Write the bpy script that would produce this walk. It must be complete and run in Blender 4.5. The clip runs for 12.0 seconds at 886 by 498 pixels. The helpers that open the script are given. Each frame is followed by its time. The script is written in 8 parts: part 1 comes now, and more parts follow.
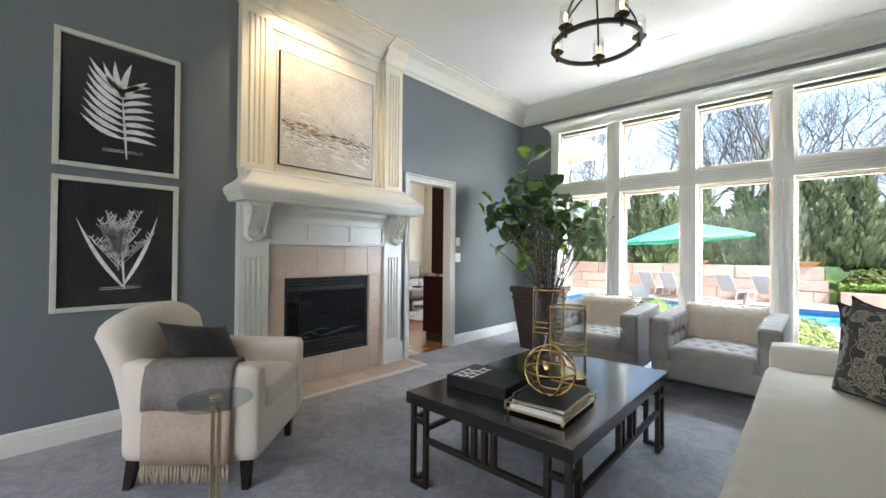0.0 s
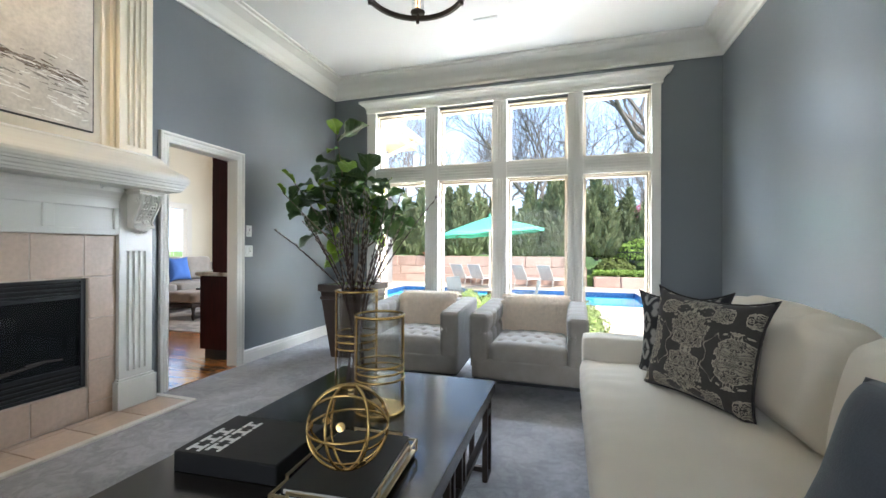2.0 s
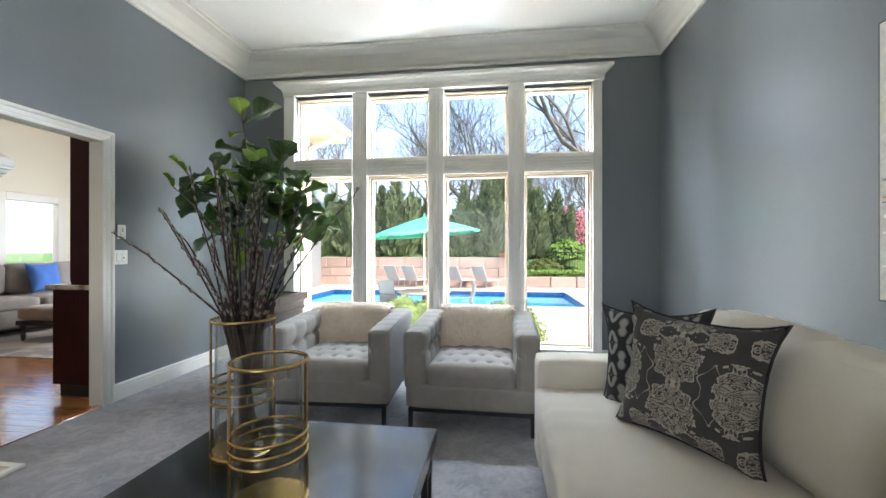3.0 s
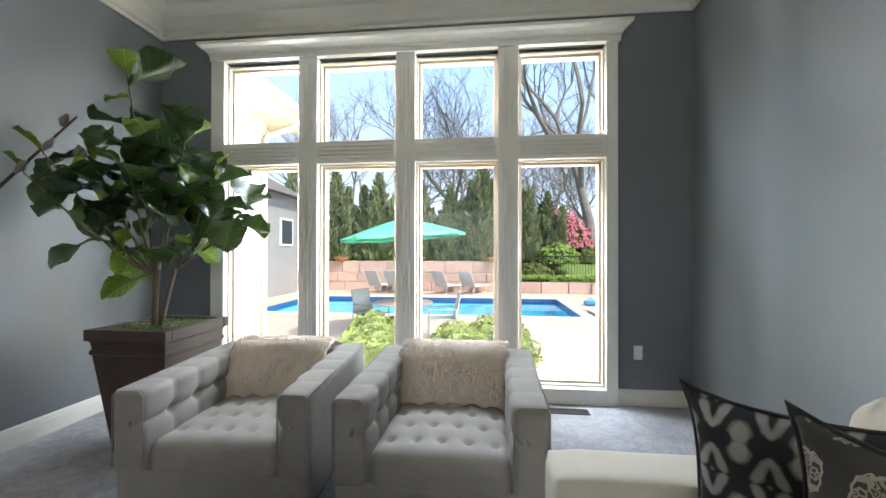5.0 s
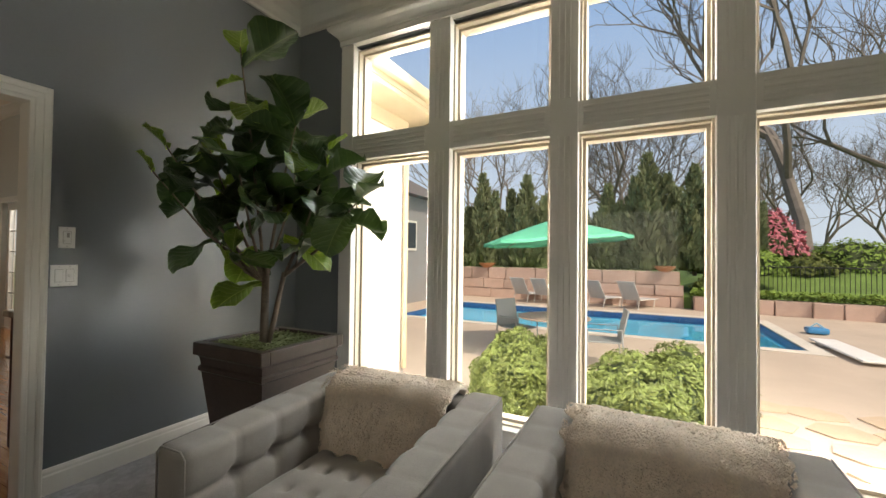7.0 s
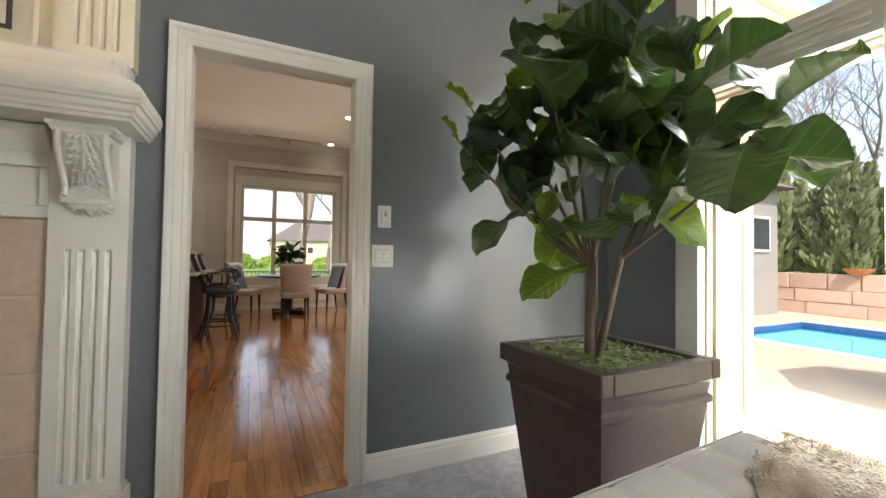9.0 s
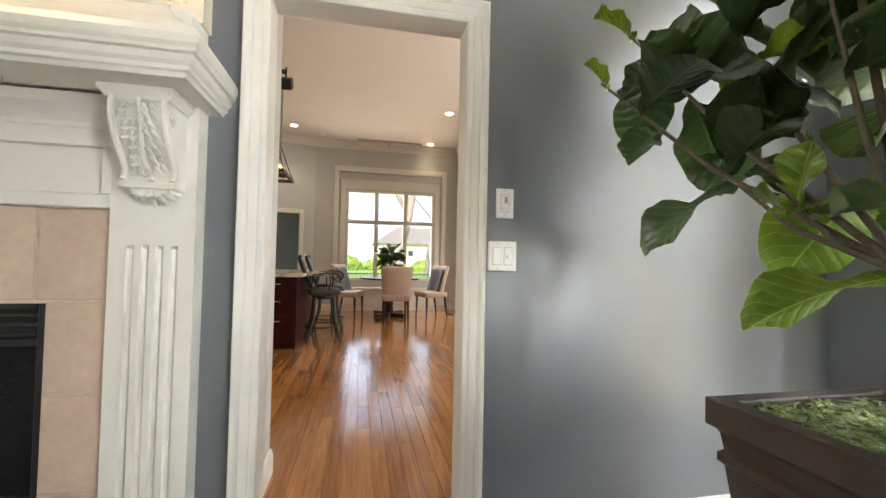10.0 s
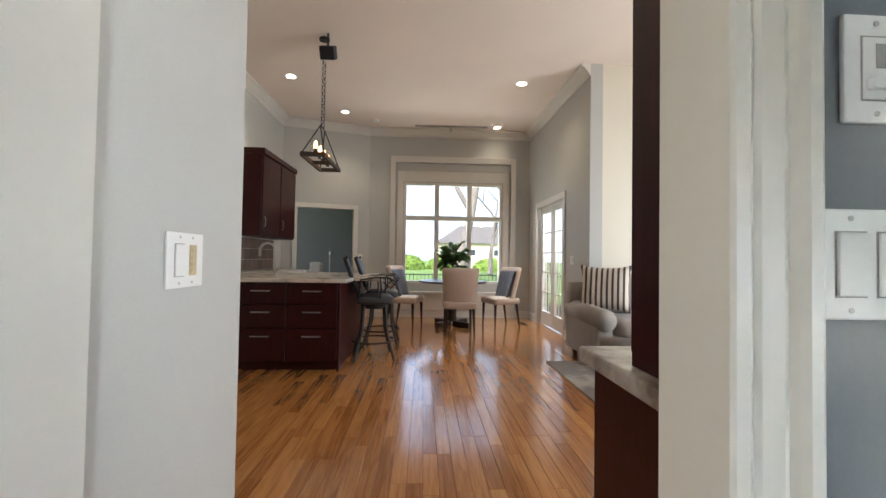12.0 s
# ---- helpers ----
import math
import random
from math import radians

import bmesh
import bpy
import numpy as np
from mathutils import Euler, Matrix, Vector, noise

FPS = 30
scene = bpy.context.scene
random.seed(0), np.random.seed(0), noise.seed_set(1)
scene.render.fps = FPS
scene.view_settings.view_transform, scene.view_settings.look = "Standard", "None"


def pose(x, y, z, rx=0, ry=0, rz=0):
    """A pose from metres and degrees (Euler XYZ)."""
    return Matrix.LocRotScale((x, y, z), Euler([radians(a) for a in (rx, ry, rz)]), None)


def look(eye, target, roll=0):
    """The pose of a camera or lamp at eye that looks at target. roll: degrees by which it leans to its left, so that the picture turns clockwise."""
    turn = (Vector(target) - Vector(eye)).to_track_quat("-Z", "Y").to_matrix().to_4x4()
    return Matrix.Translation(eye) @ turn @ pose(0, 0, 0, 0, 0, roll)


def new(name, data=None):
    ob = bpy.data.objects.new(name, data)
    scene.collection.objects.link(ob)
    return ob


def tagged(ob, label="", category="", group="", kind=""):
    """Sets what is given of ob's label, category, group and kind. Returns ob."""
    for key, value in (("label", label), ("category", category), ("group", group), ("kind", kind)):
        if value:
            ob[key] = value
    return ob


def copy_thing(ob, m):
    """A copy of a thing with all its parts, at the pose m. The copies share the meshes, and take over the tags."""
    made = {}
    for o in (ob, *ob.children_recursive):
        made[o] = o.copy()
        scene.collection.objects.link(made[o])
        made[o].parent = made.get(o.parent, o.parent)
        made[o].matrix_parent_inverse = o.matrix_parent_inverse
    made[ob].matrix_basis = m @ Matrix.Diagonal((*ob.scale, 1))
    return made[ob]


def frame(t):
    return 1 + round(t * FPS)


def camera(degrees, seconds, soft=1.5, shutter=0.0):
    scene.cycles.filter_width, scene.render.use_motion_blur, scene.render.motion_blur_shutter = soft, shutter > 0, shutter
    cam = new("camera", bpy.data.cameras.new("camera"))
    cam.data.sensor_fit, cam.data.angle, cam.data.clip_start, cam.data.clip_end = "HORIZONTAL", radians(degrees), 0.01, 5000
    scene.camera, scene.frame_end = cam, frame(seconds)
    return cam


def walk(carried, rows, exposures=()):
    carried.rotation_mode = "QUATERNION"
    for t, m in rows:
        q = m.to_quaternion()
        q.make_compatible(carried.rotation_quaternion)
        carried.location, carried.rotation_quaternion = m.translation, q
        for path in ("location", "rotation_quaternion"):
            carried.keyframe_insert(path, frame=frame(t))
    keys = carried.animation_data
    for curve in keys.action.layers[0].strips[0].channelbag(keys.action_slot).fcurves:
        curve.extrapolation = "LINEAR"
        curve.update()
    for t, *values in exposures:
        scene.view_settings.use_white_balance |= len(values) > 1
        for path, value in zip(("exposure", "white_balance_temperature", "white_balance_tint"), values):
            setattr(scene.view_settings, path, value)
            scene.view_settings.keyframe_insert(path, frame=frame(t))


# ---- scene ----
cam = camera(95.7, 12.0)
PATH = [
    (0, (-0.42, 0.054, 1.206), (-1.766, 1.533, 1.228), 0.5),
    (0.5, (-0.502, 0.207, 1.198), (-1.691, 1.816, 1.219), 0.4),
    (1, (-0.591, 0.36, 1.188), (-1.587, 2.095, 1.2), 0.3),
    (1.5, (-0.669, 0.524, 1.185), (-1.46, 2.361, 1.187), 0.2),
    (2, (-0.705, 0.75, 1.181), (-1.297, 2.66, 1.181), 0.2),
    (2.5, (-0.756, 0.99, 1.193), (-1.171, 2.946, 1.191), 0.1),
    (3, (-0.821, 1.24, 1.219), (-1.091, 3.222, 1.22), 0.0),
    (3.5, (-0.814, 1.488, 1.233), (-0.984, 3.481, 1.237), -0.0),
    (5.5, (-0.805, 2.493, 1.297), (-1.077, 4.475, 1.312), 0.2),
    (6, (-0.849, 2.718, 1.307), (-1.287, 4.67, 1.321), 0.3),
    (6.5, (-0.942, 2.912, 1.297), (-1.594, 4.803, 1.327), 0.4),
    (7, (-1.039, 3.109, 1.282), (-1.945, 4.892, 1.319), 0.7),
    (7.5, (-1.174, 3.262, 1.235), (-2.36, 4.871, 1.274), 0.9),
    (9.5, (-2.096, 3.547, 1.136), (-4.001, 4.154, 1.189), 1.0),
    (10, (-2.374, 3.579, 1.133), (-4.332, 3.983, 1.188), 1.2),
    (10.5, (-2.643, 3.607, 1.142), (-4.625, 3.869, 1.187), 0.9),
    (11, (-2.918, 3.608, 1.138), (-4.91, 3.778, 1.191), 1.0),
    (11.5, (-3.168, 3.622, 1.145), (-5.163, 3.746, 1.197), 1.1),
    (12, (-3.464, 3.655, 1.153), (-5.461, 3.754, 1.198), 0.9),
]
EXPOSE = [(0, 1.58, 5950, 8), (3.5, 1.3, 6080, 8), (5.5, 0.9, 6250, 8), (6.5, 0.42, 6550, 9), (7.5, -0.02, 8150, 11), (9.5, 1.58, 6900, 10), (10.5, 1.87, 7100, 10), (11.5, 1.52, 6450, 9), (12, 1.56, 6200, 9)]
walk(cam, [(t, look(eye, target, roll)) for t, eye, target, roll in PATH], EXPOSE)

# ---- light ----
SUN_TO = Vector((0.72, -0.36, 0.95)).normalized()
world = bpy.data.worlds.new("sky")
scene.world = world
world.use_nodes = True
wn = world.node_tree
sky = wn.nodes.new("ShaderNodeTexSky")
sky.sky_type = "NISHITA"
sky.sun_disc = False
sky.sun_elevation = math.asin(SUN_TO.z)
sky.sun_rotation = math.atan2(SUN_TO.x, SUN_TO.y)
sky.air_density, sky.dust_density = 0.9, 3.0
wn.links.new(sky.outputs[0], wn.nodes["Background"].inputs[0])
wn.nodes["Background"].inputs[1].default_value = 0.15


def lamp(name, kind, energy, color, m, **settings):
    data = bpy.data.lights.new(name, kind)
    data.energy, data.color = energy, color
    if kind == "SUN":
        data.angle = radians(0.5)
    if kind == "AREA":
        data.shape, data.size, data.size_y = "RECTANGLE", settings["size"], settings["size_y"]
    if kind == "SPOT":
        data.spot_size, data.spot_blend, data.shadow_soft_size = radians(settings["cone"]), 0.6, 0.05
    if kind == "POINT":
        data.shadow_soft_size = settings["radius"]
    ob = new(name, data)
    ob.matrix_world = m
    return ob


lamp("sun", "SUN", 2.6, (1.0, 0.95, 0.87), look(SUN_TO * 40, (0, 0, 0)))
# area lamps added out of view for daylight at the tall window: sky above its head and to the east, bounce of the sunlit
# wing wall to the west, of the deck below its sill
lamp("window_skylight", "AREA", 460, (0.80, 0.90, 1.0), look((-1.5, 6.75, 4.15), (-1.5, 3.4, 0.6)), size=3.8, size_y=1.0)
lamp("window_east_skylight", "AREA", 480, (0.84, 0.92, 1.0), look((1.9, 6.75, 1.7), (-3.6, 4.3, 1.4)), size=1.5, size_y=2.8)
# added lamp in place of light bounced off the wing wall
lamp("wing_bounce_fill", "AREA", 450, (0.95, 0.97, 1.0), look((-4.15, 6.34, 1.7), (0.9, 4.45, 1.4)), size=0.5, size_y=2.8)
lamp("deck_bounce_fill", "AREA", 42, (0.97, 0.95, 0.93), look((-1.5, 6.45, -0.38), (-1.5, 4.3, 2.6)), size=3.8, size_y=0.8)
# lamps added out of view for daylight at the breakfast window, the terrace doors, and unseen openings in the family
# room's north wall and the south wall
lamp("breakfast_skylight", "AREA", 75, (0.92, 0.96, 1.0), look((-12.0, 4.2, 3.35), (-8.5, 4.2, 0.6)), size=2.2, size_y=0.8)
# fill lamp added low outside, shining up as ground bounce
lamp("breakfast_bounce_fill", "AREA", 30, (1.0, 0.95, 0.86), look((-11.95, 4.2, 0.15), (-8.5, 4.2, 3.2)), size=2.0, size_y=0.7)
lamp("terrace_skylight", "AREA", 50, (0.95, 0.97, 1.0), look((-10.0, 6.5, 2.7), (-9.6, 4.2, 0.4)), size=1.3, size_y=0.7)
# fill for the family room, at an unseen opening made for it
lamp("family_fill_lamp", "AREA", 42, (0.97, 0.98, 1.0), look((-6.1, 8.12, 1.35), (-6.1, 5.0, 1.25)), size=2.1, size_y=2.0)
# fill added behind the camera to brighten the room's south end
lamp("south_fill_lamp", "AREA", 24, (0.99, 0.97, 0.94), look((-1.6, -2.68, 1.5), (-2.6, 1.0, 1.3)), size=2.5, size_y=1.9)
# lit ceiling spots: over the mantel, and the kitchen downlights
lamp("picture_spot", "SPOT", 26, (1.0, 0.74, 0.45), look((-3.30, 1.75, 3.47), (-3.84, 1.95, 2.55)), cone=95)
for cx, cy, watts in ((-9.11, 1.77, 12), (-10.43, 2.27, 10), (-9.07, 5.02, 12), (-11.0, 5.03, 2), (-6.4, 3.6, 12)):
    lamp("downlight_lamp", "SPOT", watts, (1.0, 0.84, 0.62), look((cx, cy, 3.62), (cx, cy + 0.01, 0)), cone=115)


# ---- materials ----
def mat(name, color, rough=0.6, metal=0.0, vary=0.12, scale=3.0, fine=90.0, bump=0.15, depth=0.002, spec=0.5, sheen=0.0, coat=0.0, per_piece=0.0):
    """Paint, cloth, stone: base colour with large stains and fine grain, and a fine relief."""
    m = bpy.data.materials.new(name)
    m.use_nodes = True
    nt = m.node_tree
    b = nt.nodes["Principled BSDF"]
    b.inputs["Roughness"].default_value, b.inputs["Metallic"].default_value = rough, metal
    b.inputs["Specular IOR Level"].default_value = spec
    b.inputs["Sheen Weight"].default_value, b.inputs["Coat Weight"].default_value = sheen, coat
    tc = nt.nodes.new("ShaderNodeTexCoord")
    n1, n2 = nt.nodes.new("ShaderNodeTexNoise"), nt.nodes.new("ShaderNodeTexNoise")
    n1.inputs["Scale"].default_value, n2.inputs["Scale"].default_value = scale, fine
    n1.inputs["Detail"].default_value, n2.inputs["Detail"].default_value = 4, 3
    for n in (n1, n2):
        nt.links.new(tc.outputs["Object"], n.inputs["Vector"])
    add = nt.nodes.new("ShaderNodeMath")
    add.operation = "ADD"
    nt.links.new(n1.outputs["Fac"], add.inputs[0])
    nt.links.new(n2.outputs["Fac"], add.inputs[1])
    last = add.outputs[0]
    if per_piece:
        info, mul = nt.nodes.new("ShaderNodeObjectInfo"), nt.nodes.new("ShaderNodeMath")
        mul.operation = "MULTIPLY_ADD"
        mul.inputs[1].default_value = per_piece
        nt.links.new(info.outputs["Random"], mul.inputs[0])
        nt.links.new(last, mul.inputs[2])
        last = mul.outputs[0]
    ramp = nt.nodes.new("ShaderNodeMapRange")
    ramp.inputs["From Min"].default_value, ramp.inputs["From Max"].default_value = 0.6, 1.4 + per_piece
    ramp.inputs["To Min"].default_value, ramp.inputs["To Max"].default_value = 1 - vary, 1 + vary
    nt.links.new(last, ramp.inputs["Value"])
    hsv = nt.nodes.new("ShaderNodeHueSaturation")
    hsv.inputs["Color"].default_value = (*color, 1)
    nt.links.new(ramp.outputs[0], hsv.inputs["Value"])
    nt.links.new(hsv.outputs[0], b.inputs["Base Color"])
    if bump:
        bp = nt.nodes.new("ShaderNodeBump")
        bp.inputs["Strength"].default_value, bp.inputs["Distance"].default_value = bump, depth
        nt.links.new(n2.outputs["Fac"], bp.inputs["Height"])
        nt.links.new(bp.outputs[0], b.inputs["Normal"])
    return m


def wood(name, dark, light, rough=0.35, along=(1.2, 22, 22), per_piece=0.5, coat=0.0):
    """Boards with long grain; each board has its own tone."""
    m = bpy.data.materials.new(name)
    m.use_nodes = True
    nt = m.node_tree
    b = nt.nodes["Principled BSDF"]
    b.inputs["Roughness"].default_value = rough
    b.inputs["Coat Weight"].default_value, b.inputs["Coat Roughness"].default_value = coat, 0.12
    tc, mp = nt.nodes.new("ShaderNodeTexCoord"), nt.nodes.new("ShaderNodeMapping")
    mp.inputs["Scale"].default_value = along
    info = nt.nodes.new("ShaderNodeObjectInfo")
    geo = nt.nodes.new("ShaderNodeNewGeometry")
    n = nt.nodes.new("ShaderNodeTexNoise")
    n.inputs["Scale"].default_value, n.inputs["Detail"].default_value, n.inputs["Distortion"].default_value = 3.0, 6, 0.8
    shift = nt.nodes.new("ShaderNodeVectorMath")
    shift.operation = "ADD"
    nt.links.new(tc.outputs["Object"], shift.inputs[0])
    nt.links.new(info.outputs["Random"], shift.inputs[1])
    nt.links.new(shift.outputs[0], mp.inputs[0])
    nt.links.new(mp.outputs[0], n.inputs["Vector"])
    both = nt.nodes.new("ShaderNodeMath")
    both.operation = "ADD"
    nt.links.new(info.outputs["Random"], both.inputs[0])
    nt.links.new(geo.outputs["Random Per Island"], both.inputs[1])
    wrap = nt.nodes.new("ShaderNodeMath")
    wrap.operation = "FRACT"
    nt.links.new(both.outputs[0], wrap.inputs[0])
    mix = nt.nodes.new("ShaderNodeMath")
    mix.operation = "MULTIPLY_ADD"
    mix.inputs[1].default_value = per_piece
    sub = nt.nodes.new("ShaderNodeMath")
    sub.operation = "SUBTRACT"
    sub.inputs[1].default_value = per_piece / 2
    nt.links.new(n.outputs["Fac"], sub.inputs[0])
    nt.links.new(wrap.outputs[0], mix.inputs[0])
    nt.links.new(sub.outputs[0], mix.inputs[2])
    ramp = nt.nodes.new("ShaderNodeValToRGB")
    ramp.color_ramp.elements[0].position, ramp.color_ramp.elements[0].color = 0.2, (*dark, 1)
    ramp.color_ramp.elements[1].position, ramp.color_ramp.elements[1].color = 0.8, (*light, 1)
    nt.links.new(mix.outputs[0], ramp.inputs[0])
    nt.links.new(ramp.outputs[0], b.inputs["Base Color"])
    bp = nt.nodes.new("ShaderNodeBump")
    bp.inputs["Strength"].default_value, bp.inputs["Distance"].default_value = 0.12, 0.001
    nt.links.new(n.outputs["Fac"], bp.inputs["Height"])
    nt.links.new(bp.outputs[0], b.inputs["Normal"])
    return m


def two_tone(name, base, figure, scale, threshold, rough=0.8, stretch=(1, 1, 1), soft=0.03, kind="noise"):
    """Cloth or canvas with a printed figure."""
    m = bpy.data.materials.new(name)
    m.use_nodes = True
    nt = m.node_tree
    b = nt.nodes["Principled BSDF"]
    b.inputs["Roughness"].default_value = rough
    tc, mp = nt.nodes.new("ShaderNodeTexCoord"), nt.nodes.new("ShaderNodeMapping")
    mp.inputs["Scale"].default_value = stretch
    nt.links.new(tc.outputs["Object"], mp.inputs[0])
    if kind == "noise":
        n = nt.nodes.new("ShaderNodeTexNoise")
        n.inputs["Detail"].default_value = 5
        out = n.outputs["Fac"]
    elif kind == "wave":
        n = nt.nodes.new("ShaderNodeTexWave")
        n.inputs["Distortion"].default_value = 0.4
        out = n.outputs["Fac"]
    else:
        n = nt.nodes.new("ShaderNodeTexVoronoi")
        n.feature = "SMOOTH_F1"
        out = n.outputs["Distance"]
    n.inputs["Scale"].default_value = scale
    nt.links.new(mp.outputs[0], n.inputs["Vector"])
    ramp = nt.nodes.new("ShaderNodeValToRGB")
    ramp.color_ramp.elements[0].position, ramp.color_ramp.elements[0].color = threshold - soft, (*base, 1)
    ramp.color_ramp.elements[1].position, ramp.color_ramp.elements[1].color = threshold + soft, (*figure, 1)
    nt.links.new(out, ramp.inputs[0])
    nt.links.new(ramp.outputs[0], b.inputs["Base Color"])
    fn = nt.nodes.new("ShaderNodeTexNoise")
    fn.inputs["Scale"].default_value = 220
    bp = nt.nodes.new("ShaderNodeBump")
    bp.inputs["Strength"].default_value, bp.inputs["Distance"].default_value = 0.2, 0.001
    nt.links.new(tc.outputs["Object"], fn.inputs["Vector"])
    nt.links.new(fn.outputs["Fac"], bp.inputs["Height"])
    nt.links.new(bp.outputs[0], b.inputs["Normal"])
    return m


def glow(name, color, strength):
    m = bpy.data.materials.new(name)
    m.use_nodes = True
    b = m.node_tree.nodes["Principled BSDF"]
    b.inputs["Base Color"].default_value = (*color, 1)
    b.inputs["Emission Color"].default_value = (*color, 1)
    b.inputs["Emission Strength"].default_value = strength
    return m


def glazing(name, tint=(1, 1, 1), gloss=0.012, edge=0.5):
    """Clear thin pane: transparent, with gloss that grows towards grazing."""
    m = bpy.data.materials.new(name)
    m.use_nodes = True
    nt = m.node_tree
    out = nt.nodes["Material Output"]
    clear, shine, mix, lw = (nt.nodes.new("ShaderNodeBsdfTransparent"), nt.nodes.new("ShaderNodeBsdfGlossy"), nt.nodes.new("ShaderNodeMixShader"), nt.nodes.new("ShaderNodeLayerWeight"))
    clear.inputs[0].default_value = (*tint, 1)
    shine.inputs["Roughness"].default_value = 0.01
    lw.inputs["Blend"].default_value = 0.5
    pw, ma = nt.nodes.new("ShaderNodeMath"), nt.nodes.new("ShaderNodeMath")
    pw.operation, ma.operation = "POWER", "MULTIPLY_ADD"
    pw.inputs[1].default_value, ma.inputs[1].default_value, ma.inputs[2].default_value = 4.0, edge, gloss
    nt.links.new(lw.outputs["Facing"], pw.inputs[0])
    nt.links.new(pw.outputs[0], ma.inputs[0])
    nt.links.new(ma.outputs[0], mix.inputs[0])
    nt.links.new(clear.outputs[0], mix.inputs[1])
    nt.links.new(shine.outputs[0], mix.inputs[2])
    nt.links.new(mix.outputs[0], out.inputs["Surface"])
    return m


def ornate(name, base, figure, px, pz, scale, threshold):
    """Woven damask: scrolls mirrored about upright and level axes, gathered into medallions."""
    m = two_tone(name, base, figure, scale, threshold, 0.85, soft=0.035)
    nt = m.node_tree
    ramp = [n for n in nt.nodes if n.type == "VALTORGB"][0]
    scroll = [n for n in nt.nodes if n.type == "TEX_NOISE" and n.inputs["Scale"].default_value == scale][0]
    scroll.inputs["Detail"].default_value, scroll.inputs["Distortion"].default_value = 1.5, 1.6
    tc = [n for n in nt.nodes if n.type == "TEX_COORD"][0]
    sep, com = nt.nodes.new("ShaderNodeSeparateXYZ"), nt.nodes.new("ShaderNodeCombineXYZ")
    nt.links.new(tc.outputs["Object"], sep.inputs[0])
    waves = []
    for axis, period in ((0, px), (2, pz)):
        fold, wave = nt.nodes.new("ShaderNodeMath"), nt.nodes.new("ShaderNodeMath")
        fold.operation, wave.operation = "PINGPONG", "MULTIPLY_ADD"
        fold.inputs[1].default_value = period
        wave.inputs[1].default_value, wave.inputs[2].default_value = -2 / period, 1.0
        nt.links.new(sep.outputs[axis], fold.inputs[0])
        nt.links.new(fold.outputs[0], wave.inputs[0])
        nt.links.new(fold.outputs[0], com.inputs[axis])
        waves.append(wave)
    nt.links.new(com.outputs[0], scroll.inputs["Vector"])
    both, add = nt.nodes.new("ShaderNodeMath"), nt.nodes.new("ShaderNodeMath")
    both.operation, add.operation = "MULTIPLY", "MULTIPLY_ADD"
    nt.links.new(waves[0].outputs[0], both.inputs[0])
    nt.links.new(waves[1].outputs[0], both.inputs[1])
    nt.links.new(both.outputs[0], add.inputs[0])
    add.inputs[1].default_value = 0.16
    nt.links.new(scroll.outputs["Fac"], add.inputs[2])
    nt.links.new(add.outputs[0], ramp.inputs[0])
    return m


